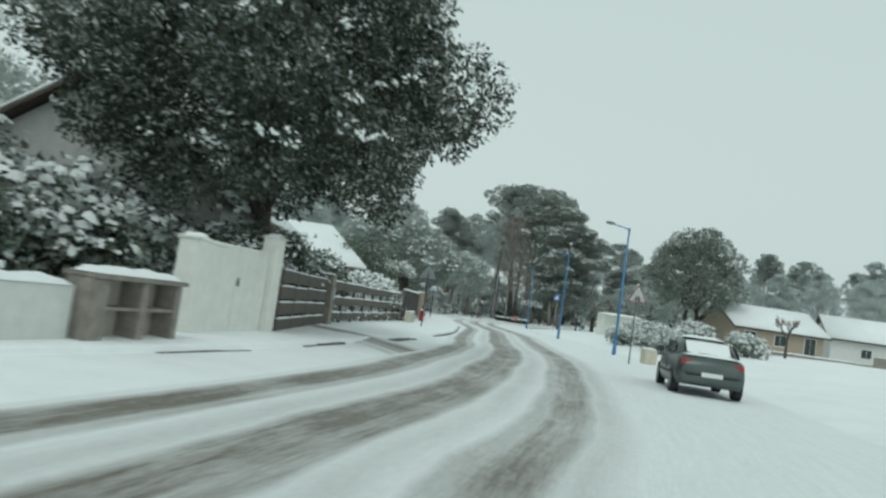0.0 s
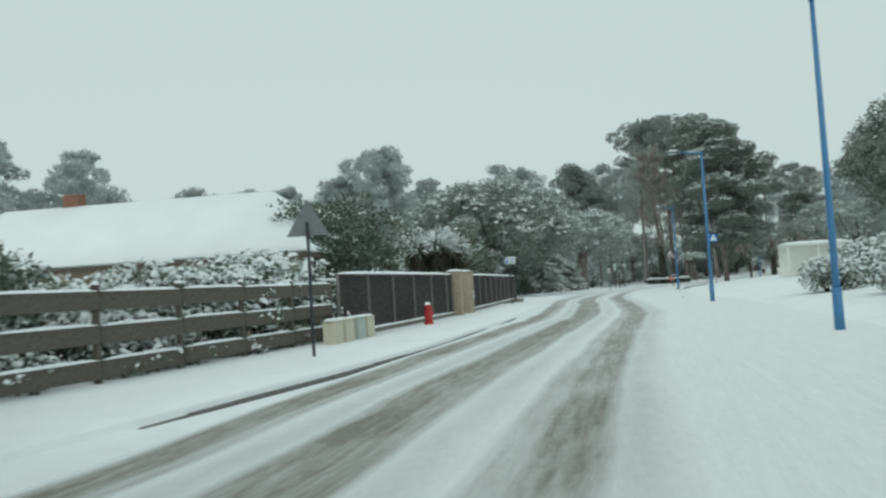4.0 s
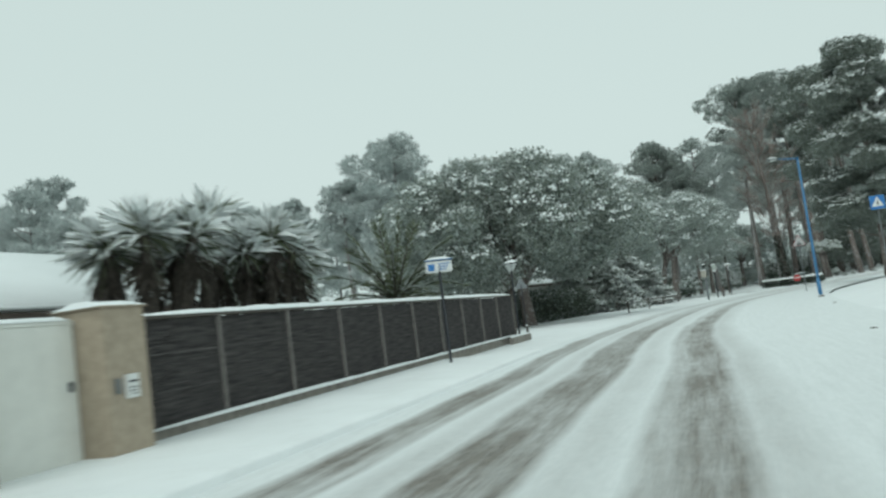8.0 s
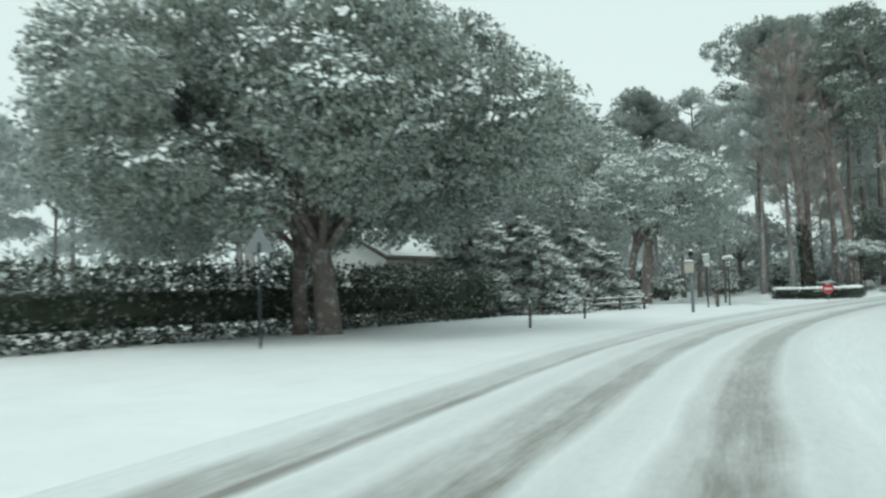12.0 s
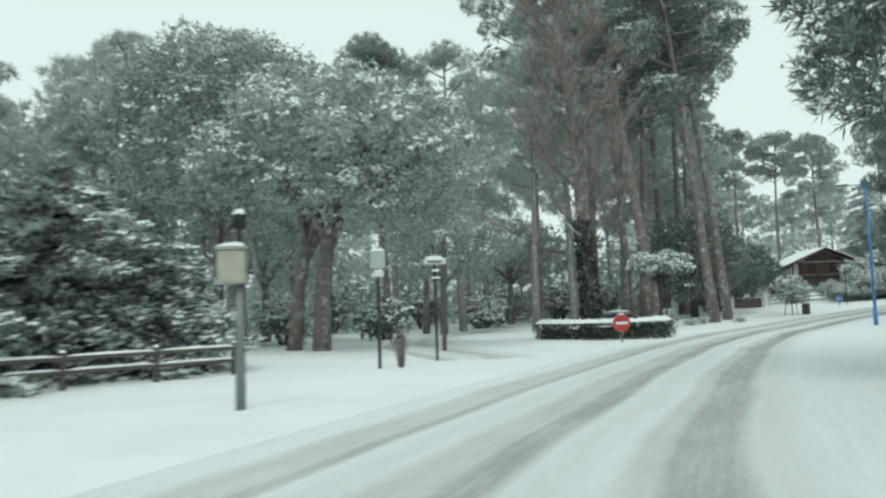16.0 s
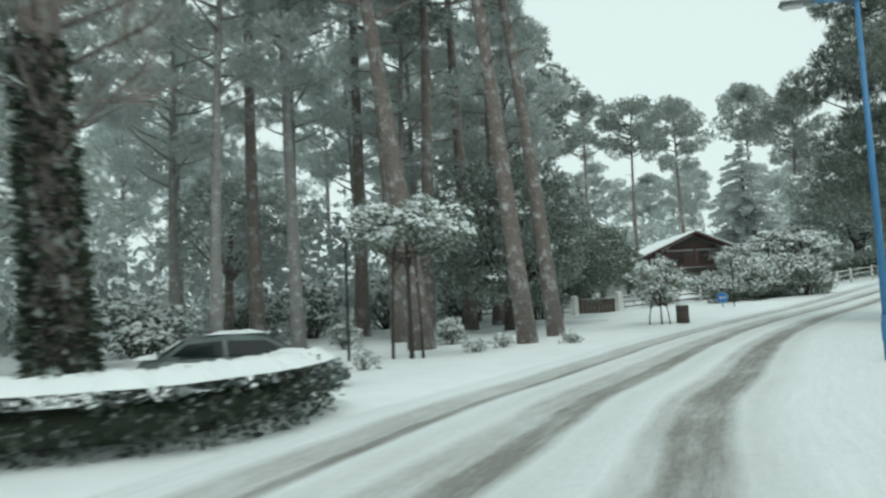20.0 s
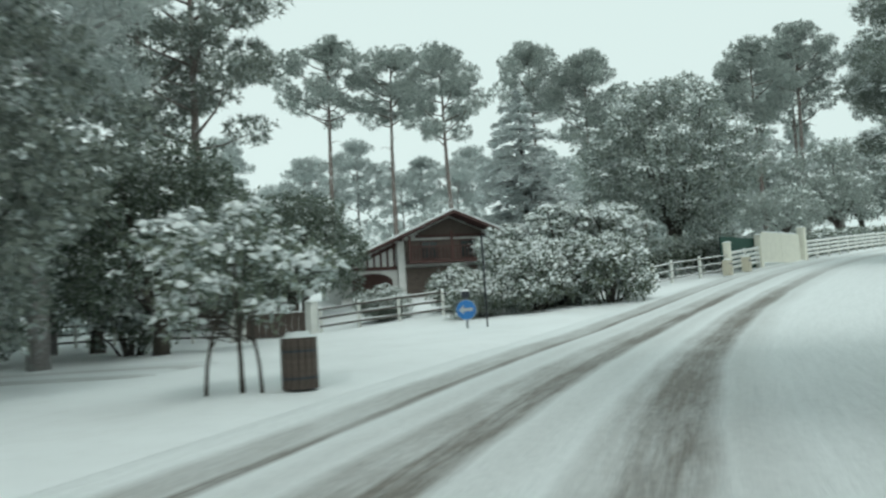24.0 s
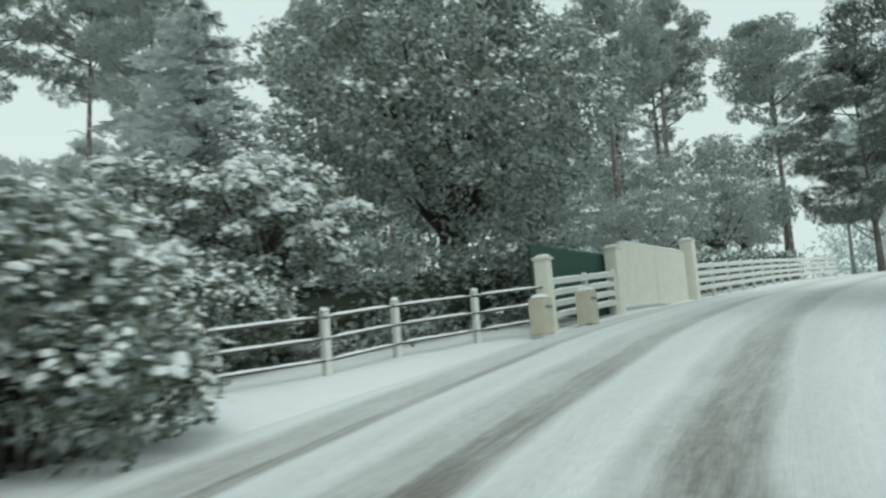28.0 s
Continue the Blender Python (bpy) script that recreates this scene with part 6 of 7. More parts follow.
part("mast", cyl_bm(0.025, 0.025, 0.55, 2.6, 8), DARK_METAL, sta)
part("lamp_globe", cyl_bm(0.10, 0.12, 0.24, 2.95, 12), BLACK, sta, "dark lamp globe", True)
part("lamp_snow", snow_cap(0.22, 0.22, 0.09, 0, 0, 3.18, seed=3, nx=4), SNOW, sta, smooth=True)
part("strut", box_bm(0.03, 0.03, 0.75, 0.22, 0, 2.0), GREY_METAL, sta, m=pose(0.12, 0, 0.0, 0, -12, 0))
part("side_panel", box_bm(0.04, 0.3, 0.45, 0.24, 0, 2.1, 0.008), GREY_METAL, sta)

inf = thing("sign_mast", pose(7.62, 140.35, land1(7.62, 140.35), 0, 0, 10), "slim dark mast with stacked small street signs", "sign")
part("post", cyl_bm(0.05, 0.045, 3.45, -0.1, 10), DARK_METAL, inf)
part("sign_plate", box_bm(0.42, 0.05, 0.5, 0, -0.07, 2.78, 0.01), GREENBOX, inf, "pale back of a sign plate")
part("sign_plate", box_bm(0.30, 0.05, 0.14, 0.02, -0.07, 2.55, 0.01), SIGN_WHITE, inf)
part("snow_cap", snow_cap(0.44, 0.1, 0.07, 0, -0.05, 3.28, seed=3, nx=5), SNOW, inf, smooth=True)
part("plate_snow", snow_cap(0.30, 0.08, 0.05, 0.02, -0.07, 2.69, seed=4, nx=5), SNOW, inf, smooth=True)
ns = thing("street_sign", pose(9.0, 143.3, land1(9.0, 143.3), 0, 0, 12), "slim dark post with a white street plate under snow", "sign")
part("post", cyl_bm(0.045, 0.04, 3.3, -0.1, 10), DARK_METAL, ns)
npl = part("name_plate", box_bm(0.7, 0.03, 0.16, 0, -0.05, 3.04, 0.006), SIGN_WHITE, ns, "white street plate")
part("text_bar", box_bm(0.46, 0.006, 0.05, 0, -0.068, 3.09), DARK_METAL, npl)
part("plate_snow", snow_cap(0.72, 0.1, 0.08, 0, -0.03, 3.2, seed=4), SNOW, ns, smooth=True)
for zz in (2.55, 2.78):
    br = part("bracket_plate", box_bm(0.16, 0.26, 0.03, 0.03, 0, zz, 0.006), DARK_METAL, ns)
    part("bracket_snow", snow_cap(0.26, 0.24, 0.06, 0.03, 0, zz + 0.03, seed=5, nx=5), SNOW, br, smooth=True)
pb = thing("wooden_post", pose(8.9, 148.2, land1(8.9, 148.2), 0, 1, 0), "tall weathered wooden post in the snow", "post")
part("stake", cyl_bm(0.09, 0.075, 4.3, -0.1, 10), WOOD, pb)


def twig_shrub(seed, h, n):
    """A coppice of thin upright stems fanning out from one root."""
    rnd = random.Random(seed)
    limbs = []
    for k in range(n):
        a, o = rnd.random() * 6.28, rnd.uniform(0.05, 0.32) * h
        top = Vector((math.cos(a) * o, math.sin(a) * o, h * rnd.uniform(0.6, 1.0)))
        limbs.append(([(top.x * 0.15, top.y * 0.15, -0.05), tuple(top * 0.5), tuple(top)], [0.014, 0.010, 0.005], 4))
        b = top * rnd.uniform(0.45, 0.7)
        limbs.append(([tuple(b), tuple(b + Vector((rnd.uniform(-0.15, 0.15), rnd.uniform(-0.15, 0.15), 0.35 * h)))], [0.008, 0.004], 3))
    return [limbs_mesh("branchwork", limbs, TWIG)]


plant("bare_shrub", twig_shrub(9, 1.25, 24), 8.2, 140.6, 0, 1.0, "thin tan leafless shrub by the sign mast", "shrub")

OAK_C = leafy_tree(27, 12.4, 6.0, 4.3, OAK_HAZE_FROST, BARK, 0.2, 330, 100, squash=0.8, trunks=((-1.2, 0.2, 0.36), (-2.6, 0.8, 0.3)), bumps=66)
plant("oak_tree", OAK_C, 4.3, 152.8, 0, 1.0, "wide snow-dusted oak on brown stems", "tree")
OAK_T = leafy_tree(29, 16.2, 5.7, 4.6, OAK_HAZE_DUST, BARK, 0.2, 340, 70, squash=0.85, trunks=((0.8, 0.2, 0.32), (-0.6, 0.8, 0.26)), bumps=72)
plant("oak_tree", OAK_T, -2.6, 156.5, 0, 1.0, "tall ragged evergreen oak, its sprays lined with snow", "tree")
OAK_C2 = leafy_tree(28, 11.5, 5.4, 3.8, OAK_HAZE_FROST, BARK, 0.28, 190, 50, squash=0.8, trunks=((0.3, 0.2, 0.3),), bumps=44)
for i, (x, y, s) in enumerate(((-13, 166, 0.9), (-4, 168, 0.85), (7.5, 172, 0.8), (12.5, 195, 0.9), (-20, 178, 1.0))):
    plant("oak_tree", OAK_C2, x, y, i * 57, s, "evergreen oak at the edge of the pine wood, paled for haze and frost", "tree", "oaks at the edge of the wood")
for i, (x, y, s) in enumerate(((-6, 158, 1.3), (-1, 162, 1.1), (4, 166, 1.2), (9.5, 186, 1.4), (4, 192, 1.4), (-4, 188, 1.5), (17, 196, 1.5), (22, 203, 1.5), (27, 201, 1.3), (12, 203, 1.6), (0, 200, 1.6), (32.5, 201, 1.2), (19.5, 181, 0.5), (24, 180, 0.45))):
    plant("wood_shrub", SNOWY_V[i % 3] if i % 2 else LAUREL_V[i % 3], x, y, i * 91, s, "snow-dusted undergrowth shrub between the pines", "shrub", "undergrowth of the pine wood")
house("villa", -4, 214, 16, 9, 3.0, 5.2, 6, WALL_WHITE, "white house with a snowy roof glimpsed between pines", [("front", -4, 0.9, 1.3, 1.2, None), ("front", 4, 0.9, 1.3, 1.2, None)])
house("villa", 14, 224, 14, 9, 3.0, 5.2, -4, WALL_WHITE, "white house with a snowy roof glimpsed between pines", [("front", -3, 0.9, 1.3, 1.2, None)])

# the islet with its low hedge
hedge([(13.6, 160.4), (13.4, 158.8), (14.3, 156.8), (16.0, 156.0), (17.9, 156.4), (18.9, 157.9), (19.3, 159.4), (19.4, 160.4)], 1.15, 0.82, HEDGE, "low clipped hedge round the islet, flat snow on top", 95, 11, 0.10, 3, "low_hedge", True)
islet = thing("islet_mound", pose(16.45, 158.9, 0, 0, 0, 0), "snow-covered mound of earth inside the low hedge", "mound")
_v, _f = [], []
for i in range(9):
    for k in range(20):
        a, r = 6.2832 * k / 20, i / 8
        _v.append((math.cos(a) * 2.9 * r, math.sin(a) * 2.9 * r, 0.62 * (1 - r * r) ** 0.8 + 0.0 if r < 1 else -0.1))
for i in range(8):
    for k in range(20):
        _f.append((i * 20 + k, i * 20 + (k + 1) % 20, (i + 1) * 20 + (k + 1) % 20, (i + 1) * 20 + k))
put("mound", mesh_of("mound", _v, _f, SNOW, True), islet)
ne = thing("no_entry_sign", pose(16.33, 153.25, land1(16.33, 153.25), 0, 0, 2), "round red no-entry sign with a white bar, set low", "road sign")
part("post", cyl_bm(0.035, 0.035, 0.95, -0.15, 10), GREY_METAL, ne)
dsc = part("disc", cyl_bm(0.375, 0.375, 0.03, 0, 32, turn=Matrix.Rotation(radians(90), 4, "X")), SIGN_RED, ne, m=Matrix.Translation((0, -0.04, 0.82)))
part("rim", cyl_bm(0.385, 0.385, 0.012, 0, 32, turn=Matrix.Rotation(radians(90), 4, "X")), SIGN_WHITE, dsc, m=Matrix.Translation((0, 0.012, 0)))
part("bar", box_bm(0.54, 0.012, 0.12, 0, -0.038, -0.06, 0.004), SIGN_WHITE, dsc, "white bar")
part("snow_cap", snow_cap(0.26, 0.08, 0.06, 0, -0.04, 1.18, seed=3, nx=5), SNOW, ne, smooth=True)
ss = thing("garden_post", pose(19.9, 171.9, land1(19.9, 171.9), 0, 1, 80), "slim dark post with a snow-capped bent top", "post")
part("post", cyl_bm(0.05, 0.045, 4.0, -0.1, 10), DARK_METAL, ss)
part("bent_top", cyl_bm(0.04, 0.03, 0.4, 3.86, 8, turn=Matrix.Rotation(radians(-70), 4, "Y")), DARK_METAL, ss)
part("snow_cap", snow_cap(0.3, 0.1, 0.06, -0.18, 0, 3.98, seed=3, nx=4), SNOW, ss, smooth=True)

# the ivy-clad bare tree on the islet


def column_tree(seed, h, spread):
    """A tall leafless tree: one straight stem, many thin rising branches and a haze of fine twigs."""
    rnd, rng = random.Random(seed), np.random.default_rng(seed)
    stem = [(0.012 * h * math.sin(2.6 * k) - 0.085 * h * k, 0.0, -0.1 + h * k) for k in np.linspace(0, 1, 9)]
    limbs = [(stem, [0.42 * (1 - k) ** 1.1 + 0.03 for k in np.linspace(0, 1, 9)], 10)]
    pos, way, sn = [], [], []
    for i in range(64):
        k = 0.2 + 0.78 * (i + rnd.random()) / 64
        b = Vector([np.interp(k, np.linspace(0, 1, 9), [p[a] for p in stem]) for a in range(3)])
        a = i * 2.399 + rnd.random()
        low = i in (1, 3, 4)
        rise = 0.35 if low else rnd.uniform(0.7, 1.6)
        d = Vector((math.cos(a), math.sin(a), rise)).normalized()
        ln = spread * (1.25 - 0.75 * k) * rnd.uniform(0.8, 1.25) * (0.9 if low else 1.25)
        q = b + d * ln
        mid = b.lerp(q, 0.5) + Vector((rnd.uniform(-0.1, 0.1), rnd.uniform(-0.1, 0.1), -0.1)) * ln
        limbs.append(([b, mid, q], [0.06 * (1.2 - k), 0.03, 0.01], 5))
        if low:
            for f in np.linspace(0.15, 0.9, 9):
                c = b.lerp(q, float(f)) + Vector((0, 0, 0.05 - 0.26 * ln * f * (1 - f)))
                s = Vector((-d.y, d.x, 0)).normalized() * 0.05
                sn.append([tuple(c - d * 0.2), tuple(c + s), tuple(c + d * 0.2), tuple(c - s)])
        for j in range(7):
            f = 0.3 + 0.7 * j / 6
            p = b.lerp(q, f)
            d2 = (d + Vector((rnd.uniform(-1, 1), rnd.uniform(-1, 1), rnd.uniform(-0.1, 0.9))) * 0.75).normalized()
            l2 = ln * rnd.uniform(0.25, 0.45)
            limbs.append(([p, p + d2 * l2], [0.018, 0.006], 3))
            for m in range(24):
                pos.append(tuple(p + d2 * l2 * rnd.uniform(0.2, 1.0)))
                way.append(tuple(d2 + Vector((rnd.uniform(-1, 1), rnd.uniform(-1, 1), rnd.uniform(-0.5, 1))) * 0.7))
    q = leaf_quads(rng, np.array(pos), np.array(way), 0.7, 0.02)
    return [limbs_mesh("branchwork", limbs, BARK), quads_mesh("twig_spray", q, TWIG), quads_mesh("snow_cover", np.array(sn), SNOW_LEAF)]


it = plant("bare_tree", column_tree(15, 21.0, 3.3), 15.9, 159.4, 0, 1.0, "tall leafless tree with ivy round its trunk, twigs russet", "tree")
_r = np.random.default_rng(8)
_n = 3800
_a, _z = _r.random(_n) * 6.2832, _r.random(_n) ** 1.5 * 6.2
_rad = (0.40 + 0.10 * _r.random(_n)) * (1 - 0.05 * _z)
_p = np.stack([np.cos(_a) * _rad - 0.07 * _z, np.sin(_a) * _rad, _z], 1)
put("ivy", quads_mesh("ivy", leaf_quads(_r, _p, np.stack([np.cos(_a), np.sin(_a), 0 * _a - 0.3], 1) + units(_r, _n) * 0.6, 0.16, 0.12), IVY), it, "dark green ivy")

# shrubs and dome tree by the leaning pines
UMB = leafy_tree(33, 5.15, 2.3, 3.3, RHODO, BARK_OAK, 0.14, 700, 200, squash=0.62, lumps=0.09, trunks=((0.1, 0, 0.07), (-0.5, 0.2, 0.045), (0.45, -0.2, 0.04)), bumps=22)
plant("umbrella_tree", UMB, 21.8, 171.9, 0, 1.0, "small umbrella-shaped tree thickly capped with snow", "tree")
DOME_D = leafy_tree(36, 9.4, 4.7, 0.5, LAUREL, BARK_OAK, 0.19, 520, 24, squash=0.9, bumps=56)
DOME_M = leafy_tree(36, 9.4, 4.7, 0.5, PINE, BARK_OAK, 0.19, 480, 30, squash=0.9, bumps=56)
plant("oak_tree", DOME_M, 28.2, 188.6, 0, 1.0, "dark dome-shaped evergreen tree behind the leaning pines", "tree")
for i, (x, y) in enumerate(((24.2, 173.6), (25.4, 175.0), (27.9, 174.8), (20.4, 168.5))):
    plant("low_shrub", LOW_V[i % 2], x, y, i * 60, 0.5, "tiny snow-covered shrub in the verge", "shrub", "tiny shrubs in the verge")
BINBUSH = leafy_tree(37, 3.3, 1.75, 0.75, RHODO, BARK_OAK, 0.13, 600, 160, squash=0.7, lumps=0.08, trunks=((0.1, 0, 0.04), (-0.5, 0.1, 0.03), (0.4, -0.3, 0.028)), bumps=18)
plant("small_tree", BINBUSH, 34.75, 183.9, 0, 1.0, "small round evergreen tree with snow beside the bin", "tree")
bn = thing("litter_bin", pose(35.75, 183.5, land1(35.75, 183.5), 0, 0, 0), "brown slatted litter bin with snow on its rim", "litter bin")
part("liner", cyl_bm(0.25, 0.25, 0.86, 0.0, 16), BLACK, bn)
for k in range(16):
    part("slat", box_bm(0.10, 0.03, 0.84, 0, -0.285, 0.02, 0.006), BIN_WOOD, bn, m=pose(0, 0, 0, 0, 0, k * 22.5))
part("hoop", cyl_bm(0.312, 0.312, 0.04, 0.62, 20), DARK_METAL, bn)
part("hoop", cyl_bm(0.312, 0.312, 0.04, 0.18, 20), DARK_METAL, bn)
part("snow_cap", snow_cap(0.5, 0.5, 0.09, 0, 0, 0.86, seed=3, nx=6), SNOW, bn, smooth=True)

# ---------------------------------------------------------------- fourth stretch: timbered house and its fences
for x, y in ((36.85, 207.3), (39.85, 205.5)):
    pillar(x, y, 0.42, 1.4, WHITE, "short white gate pillar with a snow cap", 30, 0.08, group="pair of short white pillars")
gd = thing("dark_gate", pose(38.35, 206.4, land1(38.35, 206.4), 0, 0, -31), "low dark board gate between white pillars", "gate")
for k in range(9):
    part("board", box_bm(0.3, 0.035, 1.1, -1.28 + k * 0.32, 0, 0.06, 0.005), DARK_WALL, gd)
part("rail", box_bm(2.9, 0.05, 0.09, 0, -0.04, 0.2), DARK_WALL, gd)
part("rail", box_bm(2.9, 0.05, 0.09, 0, -0.04, 0.96), DARK_WALL, gd)
part("snow_cap", snow_cap(2.86, 0.08, 0.05, 0, 0, 1.155, seed=6), SNOW, gd, smooth=True)


def rail_fence(points, label, rails=3, post_mat=WHITE, rail_mat=WHITE, h=1.05, spacing=2.0, size=0.12, rail=0.09, rail_snow=True):
    """White posts with rails; follows the ground."""
    t = thing("rail_fence", pose(0, 0, 0), label, "fence")
    pts = np.array(points, float)
    seg = np.r_[0, np.cumsum(np.linalg.norm(np.diff(pts, axis=0), axis=1))]
    n = max(1, round(seg[-1] / spacing))
    v = np.linspace(0, seg[-1], n + 1)
    X, Y = np.interp(v, seg, pts[:, 0]), np.interp(v, seg, pts[:, 1])
    Z = land(X, Y)
    for i in range(n + 1):
        turn = math.degrees(math.atan2(Y[min(i + 1, n)] - Y[max(i - 1, 0)], X[min(i + 1, n)] - X[max(i - 1, 0)]))
        m = pose(X[i], Y[i], Z[i] - 0.1, 0, 0, turn)
        part("post", box_bm(size, size, h + 0.15, bevel=0.012), post_mat, t, m=m)
        part("post_snow", snow_cap(size + 0.02, size + 0.02, 0.06, z=h + 0.15, seed=i, nx=4), SNOW, t, smooth=True, m=m)
    for i in range(n):
        a, b = Vector((X[i], Y[i], Z[i])), Vector((X[i + 1], Y[i + 1], Z[i + 1]))
        d = b - a
        m = Matrix.Translation((a + b) / 2) @ d.to_track_quat("X", "Z").to_matrix().to_4x4()
        for k in range(rails):
            z = 0.22 + (h - 0.3) * k / max(1, rails - 1)
            part("rail", box_bm(d.length - 0.02, 0.045, rail, 0, -0.05, z, 0.006), rail_mat, t, m=m)
            if rail_snow:
                part("rail_snow", snow_cap(d.length - 0.1, 0.06, 0.035, 0, -0.05, z + rail - 0.003, seed=i * 5 + k), SNOW, t, smooth=True, m=m)
    return t


rail_fence([(40.2, 205.2), (43.2, 202.7), (45.0, 202.3)], "rail fence with white posts and weathered rails in snow", 3, WHITE, WOOD, spacing=1.75)
rail_fence([(45.0, 202.3), (50, 201.2), (55.1, 201.3), (57.0, 202.4), (60.9, 203.1)], "rail fence with white posts and thin dark rails", 3, WHITE, WOOD, 1.0, 1.95, 0.13, 0.04)
rail_fence([(36.5, 207.5), (33.5, 208.8), (28, 211.0)], "rail fence with white posts and weathered rails in snow", 3, WHITE, WOOD, spacing=1.8)

# the house: front faces local -y, the long roof slope falls to local -x
HX, HY, HT = 50.95, 221.0, -4.0
hz = land1(49, 214)
hs = thing("timbered_house", pose(HX, HY, hz - 0.35, 0, 0, HT), "half-timbered house with oxblood beams, balcony and snowy roof", "house")
WL, WR, D, E, R = 7.0, 4.2, 10.0, 2.5, 5.5
SL = (R - E) / WL


def roof_at(px):
    return R - SL * abs(px)


def gable_bm(y, thick, a, b, z0, drop=0.05):
    bm = bmesh.new()
    pts = [(a, z0), (b, z0), (b, roof_at(b) - drop), (0, R - drop), (a, roof_at(a) - drop)]
    f = [bm.verts.new((px, y, pz)) for px, pz in pts]
    g = [bm.verts.new((px, y + thick, pz)) for px, pz in pts]
    bm.faces.new(f)
    bm.faces.new(g[::-1])
    for i in range(5):
        bm.faces.new((f[(i + 1) % 5], f[i], g[i], g[(i + 1) % 5]))
    return bm


part("wall", gable_bm(-D / 2, 0.3, -WL, WR, -0.3), WALL_WHITE, hs, "white plastered gable front")
part("wall", gable_bm(D / 2 - 0.3, 0.3, -WL, WR, -0.3), WALL_WHITE, hs)
part("wall", box_bm(0.3, D - 0.6, E + 0.25, -WL + 0.15, 0, -0.3), WALL_WHITE, hs)
part("wall", box_bm(0.3, D - 0.6, roof_at(WR) + 0.25, WR - 0.15, 0, -0.3), WALL_WHITE, hs)
part("beam", box_bm(3.3, 0.12, 0.22, -4.85, -D / 2 - 0.05, 2.2, 0.01), TIMBER, hs)
part("beam", box_bm(4.5, 0.10, 0.18, 0, -D / 2 - 0.04, 4.12, 0.01), TIMBER, hs)
part("gable_boarding", gable_bm(-D / 2 - 0.06, 0.05, -2.1, 2.1, 4.3, 0.16), DARK_WALL, hs, "dark boarded gable top")
for k in range(6):
    px = -5.75 + k * 0.42
    part("stud", box_bm(0.13, 0.08, roof_at(px) - 0.1 - 2.42, px, -D / 2 - 0.03, 2.42, 0.008), TIMBER, hs)
part("rafter", box_bm(3.2, 0.07, 0.2, 0, 0, 0, 0.01), TIMBER, hs, m=Matrix.Translation((-4.9, -D / 2 - 0.035, roof_at(-4.9) - 0.36)) @ Matrix.Rotation(-math.atan(SL), 4, "Y"))
part("pier", box_bm(0.4, 0.4, roof_at(-3.3) + 0.15, -3.3, -D / 2 - 0.2, -0.3, 0.012), WALL_WHITE, hs, "white plastered pier")
# two dark slabs on the wall; their colour imitates shade under overhang and balcony
part("loggia", box_bm(5.5, 0.1, 1.28, -0.2, -D / 2 - 0.06, 2.68), DARK_WALL, hs, "flat dark timber slab standing in for the shaded balcony recess")
part("lower_recess", box_bm(5.5, 0.1, 2.3, -0.2, -D / 2 - 0.06, 0.0), DARK_WALL, hs, "flat dark timber slab standing in for the shaded ground-floor front")
part("balcony_floor", box_bm(5.5, 1.0, 0.16, -0.2, -D / 2 - 0.6, 2.48, 0.01), TIMBER, hs)
part("balcony_rail", box_bm(5.5, 0.07, 0.09, -0.2, -D / 2 - 1.06, 3.42, 0.01), TIMBER, hs)
for k in range(24):
    part("baluster", box_bm(0.06, 0.05, 0.8, -2.86 + k * 0.23, -D / 2 - 1.06, 2.62), TIMBER, hs)
for px in (-2.86, -0.2, 2.45):
    part("balcony_post", box_bm(0.15, 0.15, min(1.75, roof_at(px) - 2.75), px, -D / 2 - 1.03, 2.62, 0.01), TIMBER, hs)
for px in (-1.4, 1.1):
    wnd = part("window", box_bm(1.1, 0.08, 1.2, px, -D / 2 - 0.14, 2.72, 0.01), TIMBER, hs)
    part("pane", box_bm(0.45, 0.03, 1.0, px - 0.25, -D / 2 - 0.19, 2.82), GLASS_DARK, wnd)
    part("pane", box_bm(0.45, 0.03, 1.0, px + 0.25, -D / 2 - 0.19, 2.82), GLASS_DARK, wnd)
bm = bmesh.new()
pts = [(-1.25, 0.0), (1.25, 0.0), (1.25, 1.4)] + [(1.25 * math.cos(a), 1.4 + 0.5 * math.sin(a)) for a in np.linspace(0.25, math.pi - 0.25, 9)] + [(-1.25, 1.4)]
f = [bm.verts.new((px, 0, pz)) for px, pz in pts]
bm.faces.new(f)
bmesh.ops.solidify(bm, geom=bm.faces[:], thickness=0.1)
dr = part("garage_door", bm, TIMBER, hs, "arched oxblood garage door", m=Matrix.Translation((-5.1, -D / 2 - 0.13, 0.12)))
for k in range(6):
    part("door_batten", box_bm(0.03, 0.02, 1.4, -1.05 + k * 0.42, -0.12, 0.02), DARK_WALL, dr)


def gable_roof(lift, thick, ov, front, back, mat, name, label, bev=0.0):
    bm = bmesh.new()
    pts = [(-WL - ov, roof_at(WL + ov)), (0, R), (WR + ov, roof_at(WR + ov))]
    v = []
    for y in (-D / 2 - front, D / 2 + back):
        v.append([bm.verts.new((px, y, pz + lift)) for px, pz in pts] + [bm.verts.new((px, y, pz + lift + thick)) for px, pz in pts[::-1]])
    a, b = v
    for i in range(6):
        j = (i + 1) % 6
        bm.faces.new((a[i], a[j], b[j], b[i]))
    bm.faces.new(a[::-1])
    bm.faces.new(b)
    bmesh.ops.recalc_face_normals(bm, faces=bm.faces[:])
    if bev:
        bmesh.ops.bevel(bm, geom=bm.edges[:], offset=bev, segments=2, affect="EDGES")
    return part(name, bm, mat, hs, label)


